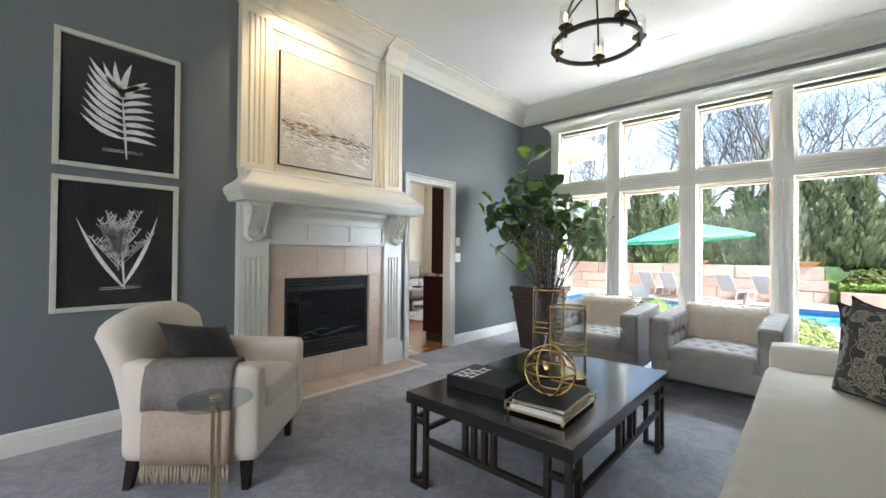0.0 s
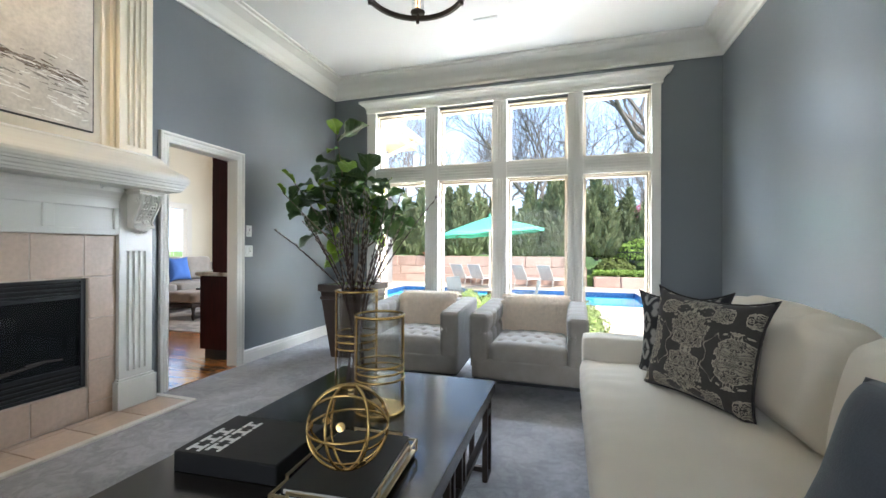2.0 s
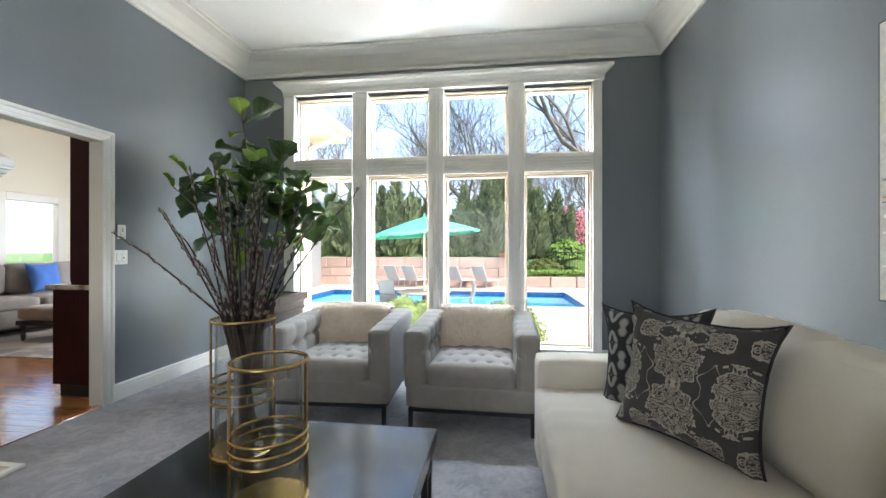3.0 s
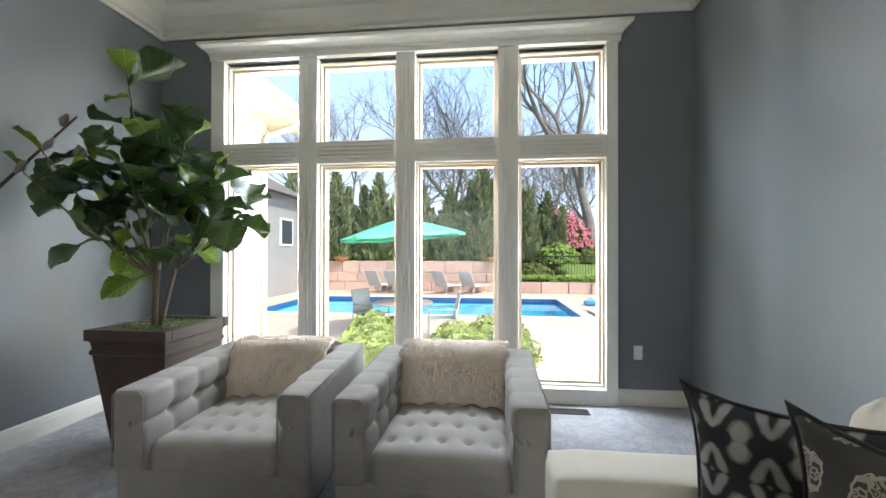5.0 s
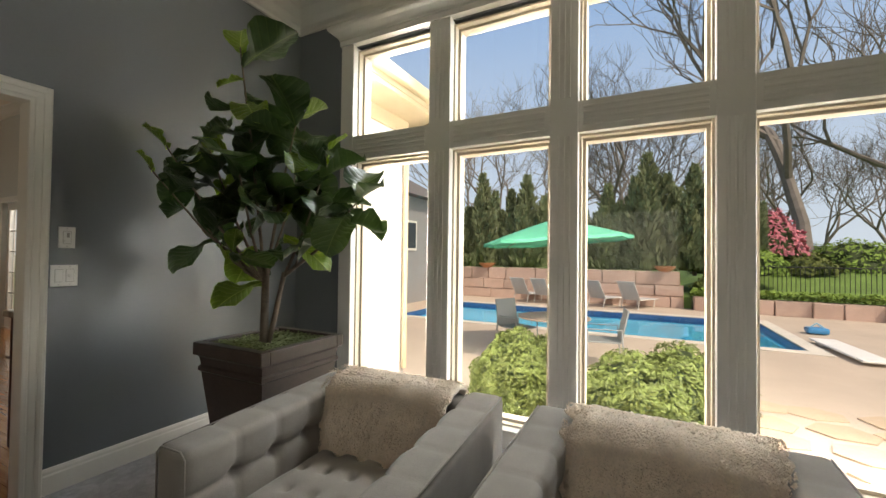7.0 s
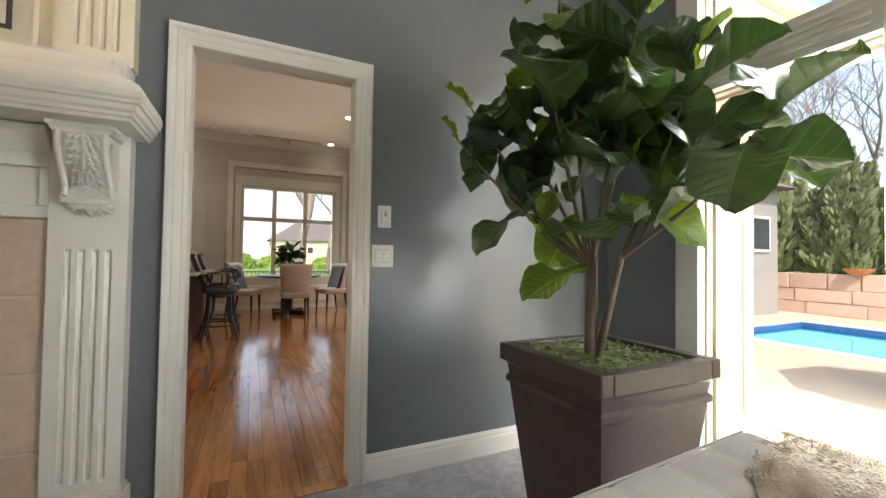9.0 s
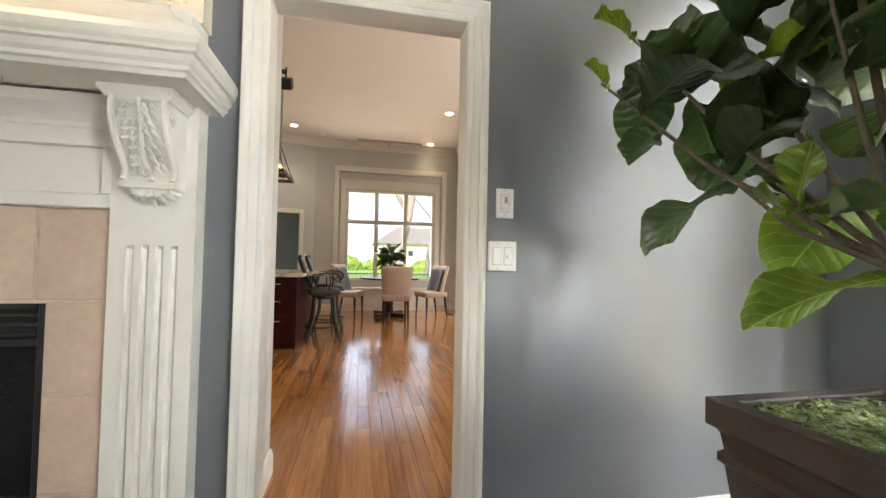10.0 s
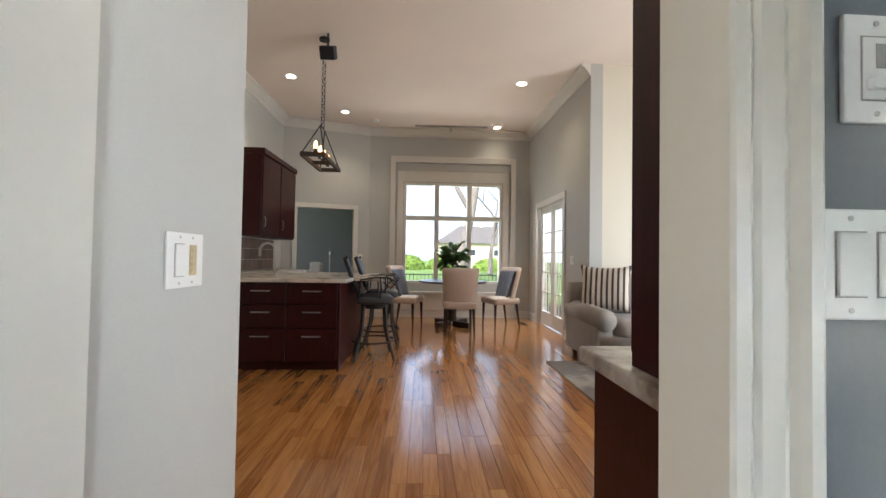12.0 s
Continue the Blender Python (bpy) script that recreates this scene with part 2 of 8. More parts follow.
def damask(name, base, figure):
    """Woven damask: paired scalloped medallions filled with scrolls, joined by thin vines on a plain dark ground."""
    m = mat(name, base, 0.88, vary=0.14, scale=30, fine=420, bump=0.35, spec=0.2, sheen=0.1)
    nt = m.node_tree
    b = nt.nodes["Principled BSDF"]
    hsv = [n for n in nt.nodes if n.type == "HUE_SAT"][0]
    tc = [n for n in nt.nodes if n.type == "TEX_COORD"][0]

    def calc(op, *vals):
        n = nt.nodes.new("ShaderNodeMath")
        n.operation = op
        for k, v in enumerate(vals):
            if isinstance(v, (int, float)):
                n.inputs[k].default_value = v
            else:
                nt.links.new(v, n.inputs[k])
        return n.outputs[0]

    sep, com = nt.nodes.new("ShaderNodeSeparateXYZ"), nt.nodes.new("ShaderNodeCombineXYZ")
    nt.links.new(tc.outputs["Object"], sep.inputs[0])
    u, v = calc("PINGPONG", sep.outputs[0], 0.185), calc("PINGPONG", calc("ADD", sep.outputs[2], 0.01), 0.175)
    nt.links.new(u, com.inputs[0])
    nt.links.new(v, com.inputs[2])

    def cloud(scale, detail, twist):
        n = nt.nodes.new("ShaderNodeTexNoise")
        n.inputs["Scale"].default_value, n.inputs["Detail"].default_value, n.inputs["Distortion"].default_value = scale, detail, twist
        nt.links.new(com.outputs[0], n.inputs["Vector"])
        return n.outputs["Fac"]

    def oval(u0, v0, ru, rv):
        p, q = calc("MULTIPLY", calc("SUBTRACT", u, u0), 1 / ru), calc("MULTIPLY", calc("SUBTRACT", v, v0), 1 / rv)
        return calc("SQRT", calc("ADD", calc("MULTIPLY", p, p), calc("MULTIPLY", q, q)))
    near = calc("MINIMUM", oval(0.0, 0.086, 0.082, 0.084), calc("MINIMUM", oval(0.185, 0.02, 0.052, 0.085), oval(0.125, 0.175, 0.045, 0.034)))
    ragged = calc("MULTIPLY_ADD", calc("SUBTRACT", cloud(42, 1.0, 0.6), 0.5), 1.1, near)
    inside = calc("LESS_THAN", ragged, 1.0)
    rim = calc("LESS_THAN", calc("ABSOLUTE", calc("SUBTRACT", ragged, 0.97)), 0.06)
    scroll = calc("GREATER_THAN", calc("SINE", calc("MULTIPLY", cloud(26, 1.5, 1.4), 70.0)), -0.15)
    fill = calc("MAXIMUM", calc("MULTIPLY", scroll, 0.82), rim)
    vine = calc("LESS_THAN", calc("ABSOLUTE", calc("SUBTRACT", cloud(13, 0.0, 0.9), 0.5)), 0.014)
    shape = calc("MAXIMUM", calc("MULTIPLY", fill, inside), calc("MULTIPLY", vine, 0.75))
    mix = nt.nodes.new("ShaderNodeMix")
    mix.data_type = "RGBA"
    nt.links.new(shape, mix.inputs["Factor"])
    nt.links.new(hsv.outputs[0], mix.inputs["A"])
    mix.inputs["B"].default_value = (*figure, 1)
    nt.links.new(mix.outputs["Result"], b.inputs["Base Color"])
    return m


def leaf_skin(name, color, vein, through_light):
    """Waxy leaf along +x: pale midrib and side veins, puckered between them, some light passing through."""
    m = mat(name, color, 0.34, vary=0.4, scale=9, fine=70, bump=0.0, per_piece=1.0)
    nt = m.node_tree
    b = nt.nodes["Principled BSDF"]
    hsv = [n for n in nt.nodes if n.type == "HUE_SAT"][0]
    tc = [n for n in nt.nodes if n.type == "TEX_COORD"][0]
    sep = nt.nodes.new("ShaderNodeSeparateXYZ")
    nt.links.new(tc.outputs["Object"], sep.inputs[0])

    def math_node(op, a, c=None, d=None):
        n = nt.nodes.new("ShaderNodeMath")
        n.operation = op
        for k, v in enumerate((a, c, d)):
            if v is None:
                continue
            if isinstance(v, (int, float)):
                n.inputs[k].default_value = v
            else:
                nt.links.new(v, n.inputs[k])
        return n.outputs[0]
    side = math_node("ABSOLUTE", sep.outputs[1])
    run = math_node("MULTIPLY_ADD", side, -0.75, sep.outputs[0])
    rib = math_node("PINGPONG", run, 0.018)
    veins = math_node("LESS_THAN", rib, 0.0014)
    mid = math_node("LESS_THAN", side, 0.0028)
    lines = math_node("MAXIMUM", math_node("MULTIPLY", veins, 0.6), mid)
    mix = nt.nodes.new("ShaderNodeMix")
    mix.data_type = "RGBA"
    nt.links.new(lines, mix.inputs["Factor"])
    nt.links.new(hsv.outputs[0], mix.inputs["A"])
    mix.inputs["B"].default_value = (*vein, 1)
    nt.links.new(mix.outputs["Result"], b.inputs["Base Color"])
    bp = nt.nodes.new("ShaderNodeBump")
    bp.inputs["Strength"].default_value, bp.inputs["Distance"].default_value = 0.7, 0.35
    nt.links.new(math_node("MULTIPLY", math_node("MINIMUM", rib, 0.010), math_node("MINIMUM", math_node("MULTIPLY", side, 30.0), 1.0)), bp.inputs["Height"])
    nt.links.new(bp.outputs[0], b.inputs["Normal"])
    glow_through, blend = nt.nodes.new("ShaderNodeBsdfTranslucent"), nt.nodes.new("ShaderNodeMixShader")
    tint = nt.nodes.new("ShaderNodeHueSaturation")
    tint.inputs["Hue"].default_value, tint.inputs["Value"].default_value, tint.inputs["Saturation"].default_value = 0.475, 2.6, 1.15
    nt.links.new(mix.outputs["Result"], tint.inputs["Color"])
    nt.links.new(tint.outputs[0], glow_through.inputs[0])
    blend.inputs[0].default_value = through_light
    nt.links.new(b.outputs[0], blend.inputs[1])
    nt.links.new(glow_through.outputs[0], blend.inputs[2])
    nt.links.new(blend.outputs[0], nt.nodes["Material Output"].inputs["Surface"])
    return m


def cut_pile(name, color):
    """Carpet pile brushed this way and that: vacuum swathes, scuffed tufts and fine yarn."""
    m = mat(name, color, 0.95, vary=0.22, scale=40, fine=320, bump=0.9, depth=0.006, spec=0.1, sheen=0.3)
    nt = m.node_tree
    hsv = [n for n in nt.nodes if n.type == "HUE_SAT"][0]
    grain = hsv.inputs["Value"].links[0].from_socket
    tc = [n for n in nt.nodes if n.type == "TEX_COORD"][0]
    last = grain
    for scale, distort, detail, lo, hi in ((1.4, 1.0, 2, 0.84, 1.12), (9.0, 1.6, 3, 0.88, 1.09)):
        n, r, mul = nt.nodes.new("ShaderNodeTexNoise"), nt.nodes.new("ShaderNodeMapRange"), nt.nodes.new("ShaderNodeMath")
        n.inputs["Scale"].default_value, n.inputs["Distortion"].default_value, n.inputs["Detail"].default_value = scale, distort, detail
        r.inputs["From Min"].default_value, r.inputs["From Max"].default_value = 0.42, 0.58
        r.inputs["To Min"].default_value, r.inputs["To Max"].default_value = lo, hi
        mul.operation = "MULTIPLY"
        nt.links.new(tc.outputs["Object"], n.inputs["Vector"])
        nt.links.new(n.outputs["Fac"], r.inputs["Value"])
        nt.links.new(r.outputs[0], mul.inputs[0])
        nt.links.new(last, mul.inputs[1])
        last = mul.outputs[0]
    nt.links.new(last, hsv.inputs["Value"])
    return m


WALL = mat("blue_grey_wall_paint", (0.150, 0.162, 0.171), 0.31, vary=0.05, scale=1.5, fine=160, bump=0.12)
SASH = mat("tan_window_sash", (0.52, 0.45, 0.35), 0.5, vary=0.06, scale=6)
GREIGE = mat("pale_greige_wall_paint", (0.50, 0.50, 0.468), 0.45, vary=0.04, scale=1.5, fine=160, bump=0.1)
FAMILY = mat("cream_wall_paint", (0.74, 0.70, 0.58), 0.55, vary=0.04, scale=1.5, fine=160, bump=0.1)
CEIL = mat("ceiling_paint", (0.76, 0.755, 0.73), 0.8, vary=0.03, scale=2, fine=120, bump=0.25)
# pink of the light bounced off the oak floor is mixed into this white
KCEIL = mat("bounce_tinted_ceiling_paint", (0.80, 0.71, 0.62), 0.8, vary=0.03, scale=2, fine=120, bump=0.25)
TRIM = mat("white_trim_enamel", (0.70, 0.675, 0.615), 0.32, vary=0.015, scale=4, fine=60, bump=0.0)
# overmantel enamel: trim white with the warm ceiling light put into its colour
WARMTRIM = mat("warm_lit_cream_enamel", (0.77, 0.69, 0.55), 0.35, vary=0.015, scale=4, fine=60, bump=0.0)
CARPET = cut_pile("grey_cut_pile_carpet", (0.36, 0.352, 0.37))
TILE = mat("beige_ceramic_tile", (0.57, 0.43, 0.33), 0.34, vary=0.16, scale=7, fine=40, bump=0.08, per_piece=0.4)
GROUT = mat("pale_grout", (0.60, 0.50, 0.41), 0.9, vary=0.1)
BLACK = mat("black_painted_metal", (0.010, 0.010, 0.011), 0.48, vary=0.2, scale=20, fine=200, bump=0.05)
# even near-black for the firebox and the floor vent's throat
CAVITY = mat("dark_cavity", (0.02, 0.019, 0.018), 0.9, vary=0.3)
LOG = mat("grey_ceramic_logs", (0.27, 0.22, 0.18), 0.95, vary=0.4, scale=12, fine=60, bump=0.6, depth=0.01)
ESPRESSO = wood("espresso_stained_wood", (0.010, 0.007, 0.006), (0.022, 0.016, 0.013), 0.22, (18, 1.2, 18), 0.2, coat=0.35)
BRONZE = mat("dark_bronze_metal", (0.055, 0.042, 0.034), 0.45, metal=0.7, vary=0.25, scale=18, fine=120, bump=0.1)
BRASS = mat("brushed_brass", (0.62, 0.42, 0.16), 0.26, metal=1.0, vary=0.12, scale=12, fine=150, bump=0.05)
CHAMPAGNE = mat("champagne_gold_metal", (0.66, 0.52, 0.32), 0.3, metal=1.0, vary=0.1, scale=12, fine=150, bump=0.05)
LINEN = mat("ivory_linen", (0.72, 0.655, 0.56), 0.9, vary=0.06, scale=5, fine=420, bump=0.35, spec=0.2, sheen=0.15)
CREAMCLOTH = mat("cream_upholstery", (0.72, 0.62, 0.52), 0.9, vary=0.05, scale=5, fine=420, bump=0.3, spec=0.2, sheen=0.15)
TWEED = mat("dove_grey_tweed", (0.30, 0.272, 0.245), 0.92, vary=0.16, scale=9, fine=300, bump=0.5, spec=0.2, sheen=0.2)
FLEECE = mat("beige_sheepskin", (0.92, 0.78, 0.64), 1.0, vary=0.12, scale=30, fine=160, bump=0.9, depth=0.012, spec=0.05, sheen=0.3)
CHARCOAL = mat("charcoal_velvet", (0.030, 0.026, 0.025), 0.95, vary=0.2, scale=12, fine=300, bump=0.4, sheen=0.15)
NAVY = mat("slate_blue_linen", (0.050, 0.058, 0.074), 0.9, vary=0.2, scale=8, fine=300, bump=0.4, sheen=0.25)
KNIT = mat("taupe_knit", (0.27, 0.235, 0.21), 0.95, vary=0.25, scale=40, fine=260, bump=0.9, depth=0.006, spec=0.1)
KNITPALE = mat("oatmeal_knit", (0.52, 0.40, 0.30), 0.95, vary=0.18, scale=40, fine=260, bump=0.8, depth=0.005, spec=0.1)
DARKWOOD = wood("dark_walnut_leg", (0.014, 0.008, 0.006), (0.035, 0.02, 0.014), 0.35, (18, 18, 2), 0.2)
CHERRY = wood("dark_cherry_cabinet", (0.018, 0.003, 0.003), (0.046, 0.006, 0.006), 0.38, (14, 14, 1.5), 0.15, coat=0.05)
CHERRY.node_tree.nodes["Principled BSDF"].inputs["Specular IOR Level"].default_value = 0.2
PLANTER = mat("dark_brown_planter", (0.055, 0.036, 0.028), 0.42, vary=0.25, scale=6, fine=60, bump=0.1)
MOSS = mat("green_preserved_moss", (0.16, 0.19, 0.075), 1.0, vary=0.5, scale=30, fine=120, bump=1.0, depth=0.012)
BARK = mat("brown_bark", (0.14, 0.105, 0.078), 0.85, vary=0.3, scale=20, fine=90, bump=0.6, depth=0.004)
TWIG = mat("dark_red_twig", (0.05, 0.028, 0.024), 0.75, vary=0.3, scale=30, fine=120, bump=0.3)
CATKIN = mat("silver_catkin", (0.22, 0.19, 0.17), 1.0, vary=0.2, scale=60)
LEAF = leaf_skin("fig_leaf_green", (0.031, 0.062, 0.018), (0.065, 0.10, 0.036), 0.18)
LEAFPALE = leaf_skin("pale_fig_leaf", (0.12, 0.20, 0.03), (0.26, 0.34, 0.09), 0.26)
GLASS = glazing("clear_window_glass")
VASEGLASS = glazing("clear_vase_glass", (0.97, 0.98, 0.98), 0.03, 0.6)
TOPGLASS = glazing("thick_table_glass", (0.86, 0.90, 0.90), 0.08, 0.7)
FIREGLASS = glazing("smoked_fireplace_glass", (0.72, 0.73, 0.75), 0.03)
# grey that paints the shade of recesses round rockers and slider
PLASTICGAP = mat("plate_gap_shade", (0.38, 0.36, 0.33), 0.7)
WHITEPLASTIC = mat("white_plastic", (0.82, 0.81, 0.78), 0.35, vary=0.02, bump=0.0)
ALMOND = mat("almond_plastic", (0.55, 0.44, 0.24), 0.4, vary=0.05, bump=0.0)
BULB = glow("warm_bulb_filament", (1.0, 0.55, 0.22), 4.0)
CANLIGHT = glow("downlight_lens", (1.0, 0.86, 0.66), 7.0)
PAPER = mat("white_paper", (0.78, 0.76, 0.72), 0.8, vary=0.05, bump=0.1)
BOOKBLACK = mat("matt_black_cover", (0.008, 0.008, 0.009), 0.5, vary=0.2, scale=20)
OAK = wood("honey_oak_floor", (0.26, 0.092, 0.024), (0.58, 0.26, 0.08), 0.18, (1.0, 16, 16), 0.42, coat=0.7)
STEEL = mat("brushed_steel", (0.55, 0.54, 0.52), 0.3, metal=1.0, vary=0.08)
GRANITE = two_tone("mottled_granite", (0.62, 0.57, 0.50), (0.20, 0.15, 0.12), 7, 0.62, 0.2, soft=0.12)
DAMASK = damask("charcoal_damask_print", (0.062, 0.056, 0.052), (0.40, 0.355, 0.285))
BLOCKPRINT = ornate("black_white_ikat", (0.016, 0.016, 0.018), (0.30, 0.28, 0.26), 0.055, 0.075, 8, 0.53)
STRIPE = two_tone("striped_ticking", (0.62, 0.55, 0.47), (0.05, 0.045, 0.045), 5.5, 0.62, 0.85, kind="wave", soft=0.02)


# ---- mesh helpers ----
def part(name, bm, material, parent=None, label="", smooth=False, m=None):
    """Links a bmesh as one mesh object, under a thing or a part."""
    me = bpy.data.meshes.new(name)
    bm.normal_update()
    bm.to_mesh(me)
    bm.free()
    me.materials.append(material)
    if smooth:
        me.shade_smooth()
    ob = new(name, me)
    if parent is not None:
        ob.parent = parent
    if m is not None:
        ob.matrix_basis = m
    if label:
        ob["label"] = label
    return ob


def thing(name, m, label, category, group=""):
    ob = new(name)
    ob.empty_display_size = 0.1
    ob.matrix_basis = m
    return tagged(ob, label, category, group)


def box(bm, x0, x1, y0, y1, z0, z1, r=0.0, seg=2):
    """A box between bounds, with rounded edges when r is given."""
    vs = bmesh.ops.create_cube(bm, size=1.0, matrix=Matrix.Translation(((x0 + x1) / 2, (y0 + y1) / 2, (z0 + z1) / 2)) @ Matrix.Diagonal((x1 - x0, y1 - y0, z1 - z0, 1)))["verts"]
    if r:
        es = list({e for v in vs for e in v.link_edges})
        bmesh.ops.bevel(bm, geom=es, offset=r, segments=seg, profile=0.6, affect="EDGES")
    return bm


def boxes(*bounds, r=0.0, seg=2):
    bm = bmesh.new()
    for b in bounds:
        box(bm, *b, r=r, seg=seg)
    return bm


def lathe(profile, n=24, cap=True):
    """Turned round z from (radius, height) pairs."""
    bm = bmesh.new()
    rings = [[bm.verts.new((r * math.cos(2 * math.pi * i / n), r * math.sin(2 * math.pi * i / n), z)) for i in range(n)] for r, z in profile]
    for a, b in zip(rings, rings[1:]):
        for i in range(n):
            bm.faces.new((a[i], a[(i + 1) % n], b[(i + 1) % n], b[i]))
    if cap:
        bm.faces.new(rings[0][::-1])
        bm.faces.new(rings[-1])
    return bm


def tube(bm, pts, radii, n=8, closed=False):
    """A round rod through points."""
    pts = [Vector(p) for p in pts]
    if not hasattr(radii, "__len__"):
        radii = [radii] * len(pts)
    rings, side = [], None
    for i, p in enumerate(pts):
        a = pts[i - 1] if (i or closed) else p
        b = pts[(i + 1) % len(pts)] if (i < len(pts) - 1 or closed) else p
        d = (b - a).normalized()
        if side is None:
            side = d.orthogonal().normalized()
        side = (side - d * side.dot(d)).normalized()
        up = d.cross(side)
        rings.append([bm.verts.new(p + radii[i] * (math.cos(2 * math.pi * k / n) * side + math.sin(2 * math.pi * k / n) * up)) for k in range(n)])
    for a, b in zip(rings, rings[1:] + (rings[:1] if closed else [])):
        for k in range(n):
            bm.faces.new((a[k], a[(k + 1) % n], b[(k + 1) % n], b[k]))
    if not closed:
        bm.faces.new(rings[0][::-1])
        bm.faces.new(rings[-1])
    return bm


def circle(r, z=0.0, n=32, cx=0.0, cy=0.0):
    return [(cx + r * math.cos(2 * math.pi * i / n), cy + r * math.sin(2 * math.pi * i / n), z) for i in range(n)]


def pad(bm, cx, cy, cz, sx, sy, sz, r, cuts=6, fn=None):
    """A soft box: rounded, subdivided, and pushed about by fn(local point in -1..1, point) -> offset."""
    start = len(bm.verts)
    tmp = bmesh.new()
    bmesh.ops.create_cube(tmp, size=2.0)
    bmesh.ops.subdivide_edges(tmp, edges=tmp.edges[:], cuts=cuts, use_grid_fill=True)
    half = Vector((sx / 2, sy / 2, sz / 2))
    for v in tmp.verts:
        u = v.co.copy()
        p = Vector((u.x * half.x, u.y * half.y, u.z * half.z))
        c = Vector([max(-h + r, min(h - r, q)) for q, h in zip(p, half)])
        d = p - c
        if d.length > 1e-6:
            p = c + d.normalized() * r
        if fn:
            p = p + Vector(fn(u, p))
        v.co = p + Vector((cx, cy, cz))
    me = bpy.data.meshes.new("tmp")
    tmp.to_mesh(me)
    tmp.free()
    bm.from_mesh(me)
    bpy.data.meshes.remove(me)
    return bm


def pillow(w, h, t, n=16, point=0.13):
    """A stuffed square cushion lying in x-z, thick in y, with pointed corners."""
    bm = bmesh.new()
    sheets = []
    for s in (-1, 1):
        grid = []
        for i in range(n + 1):
            row = []
            for j in range(n + 1):
                u, v = 2 * i / n - 1, 2 * j / n - 1
                ex = 1 + point * (abs(v) ** 4) * abs(u) - 0.07 * (1 - v * v)
                ez = 1 + point * (abs(u) ** 4) * abs(v) - 0.07 * (1 - u * u)
                th = t / 2 * max(0.0, (1 - u ** 4)) ** 0.6 * max(0.0, (1 - v ** 4)) ** 0.6
                th += 0.010 * noise.noise(Vector((u * 2.3 + w * 7, v * 2.3, s)))* (1 - abs(u * v))
                edge = abs(u) == 1 or abs(v) == 1
                row.append(bm.verts.new((u * w / 2 * ex, 0.0 if edge else s * max(th, 0.004), v * h / 2 * ez)))
            grid.append(row)
        sheets.append(grid)
        for i in range(n):
            for j in range(n):
                q = (grid[i][j], grid[i + 1][j], grid[i + 1][j + 1], grid[i][j + 1])
                bm.faces.new(q if s < 0 else q[::-1])
    bmesh.ops.remove_doubles(bm, verts=bm.verts[:], dist=0.0005)
    return bm


def sweep(bm, profile, path, closed=False):
    """Runs a moulding profile of (out, up) along a level path of (x, y) points; 'out' is to the right of the way walked; mitred corners. Heights are absolute."""
    pts = [Vector((x, y)) for x, y in path]
    rows = []
    for i, p in enumerate(pts):
        d0 = (p - pts[i - 1]).normalized() if (i or closed) else None
        d1 = (pts[(i + 1) % len(pts)] - p).normalized() if (i < len(pts) - 1 or closed) else None
        d0, d1 = d0 or d1, d1 or d0
        n0, n1 = Vector((d0.y, -d0.x)), Vector((d1.y, -d1.x))
        b = n0 + n1
        b = b / max(0.2, b.dot(n0))
        rows.append([bm.verts.new((p.x + b.x * o, p.y + b.y * o, z)) for o, z in profile])
    k = len(profile)
    for a, b in zip(rows, rows[1:] + (rows[:1] if closed else [])):
        for i in range(k):
            bm.faces.new((a[i], b[i], b[(i + 1) % k], a[(i + 1) % k]))
    if not closed:
        bm.faces.new(rows[0][::-1])
        bm.faces.new(rows[-1])
    bmesh.ops.recalc_face_normals(bm, faces=bm.faces[:])
    return bm


def structure(name, bm, material, label, category, smooth=False):
    return tagged(part(name, bm, material, None, smooth=smooth), label, category, kind="structure")


# ---- the living room's shell ----
XW, XE, YN, YS, H = -3.866, 0.884, 5.745, -2.6, 3.50
D0, D1, DH = 3.25, 3.965, 2.055
KX, KH, G = -11.3, 3.66, -0.45
# panes of the tall window: columns and two rows
COLS = [(-3.206, -2.488), (-2.314, -1.596), (-1.422, -0.703), (-0.529, 0.190)]
ROWS_Z = [(0.134, 2.067), (2.262, 3.0)]

structure("floor", boxes((XW, XE, YS, YN, -0.12, 0.0)), CARPET, "grey cut-pile carpet with vacuum marks", "carpet")
structure("ceiling", boxes((XW, XE, YS, YN, H, H + 0.12)), CEIL, "smooth off-white painted ceiling", "ceiling")
structure("wall_west", boxes((XW - 0.055, XW, YS, D0 - 0.012, -0.1, H + 0.12), (XW - 0.055, XW, D1 + 0.012, YN, -0.1, H + 0.12), (XW - 0.055, XW, D0 - 0.012, D1 + 0.012, DH + 0.012, H + 0.12)), WALL, "blue-grey painted wall with a doorway", "wall")
structure("wall_east", boxes((XE, XE + 0.15, YS, YN, -0.1, H + 0.12)), WALL, "blue-grey painted wall behind the sofa", "wall")
# plain closing wall; its unseen opening is added for the south fill
structure("wall_south", boxes((XW - 0.055, -2.9, YS - 0.15, YS, -0.1, H + 0.12), (-0.3, XE + 0.15, YS - 0.15, YS, -0.1, H + 0.12), (-2.9, -0.3, YS - 0.15, YS, 2.5, H + 0.12), (-2.9, -0.3, YS - 0.15, YS, -0.1, 0.5)), WALL, "blue-grey painted wall", "wall")
wx0, wx1, wz0, wz1 = COLS[0][0], COLS[3][1], ROWS_Z[0][0], ROWS_Z[1][1]
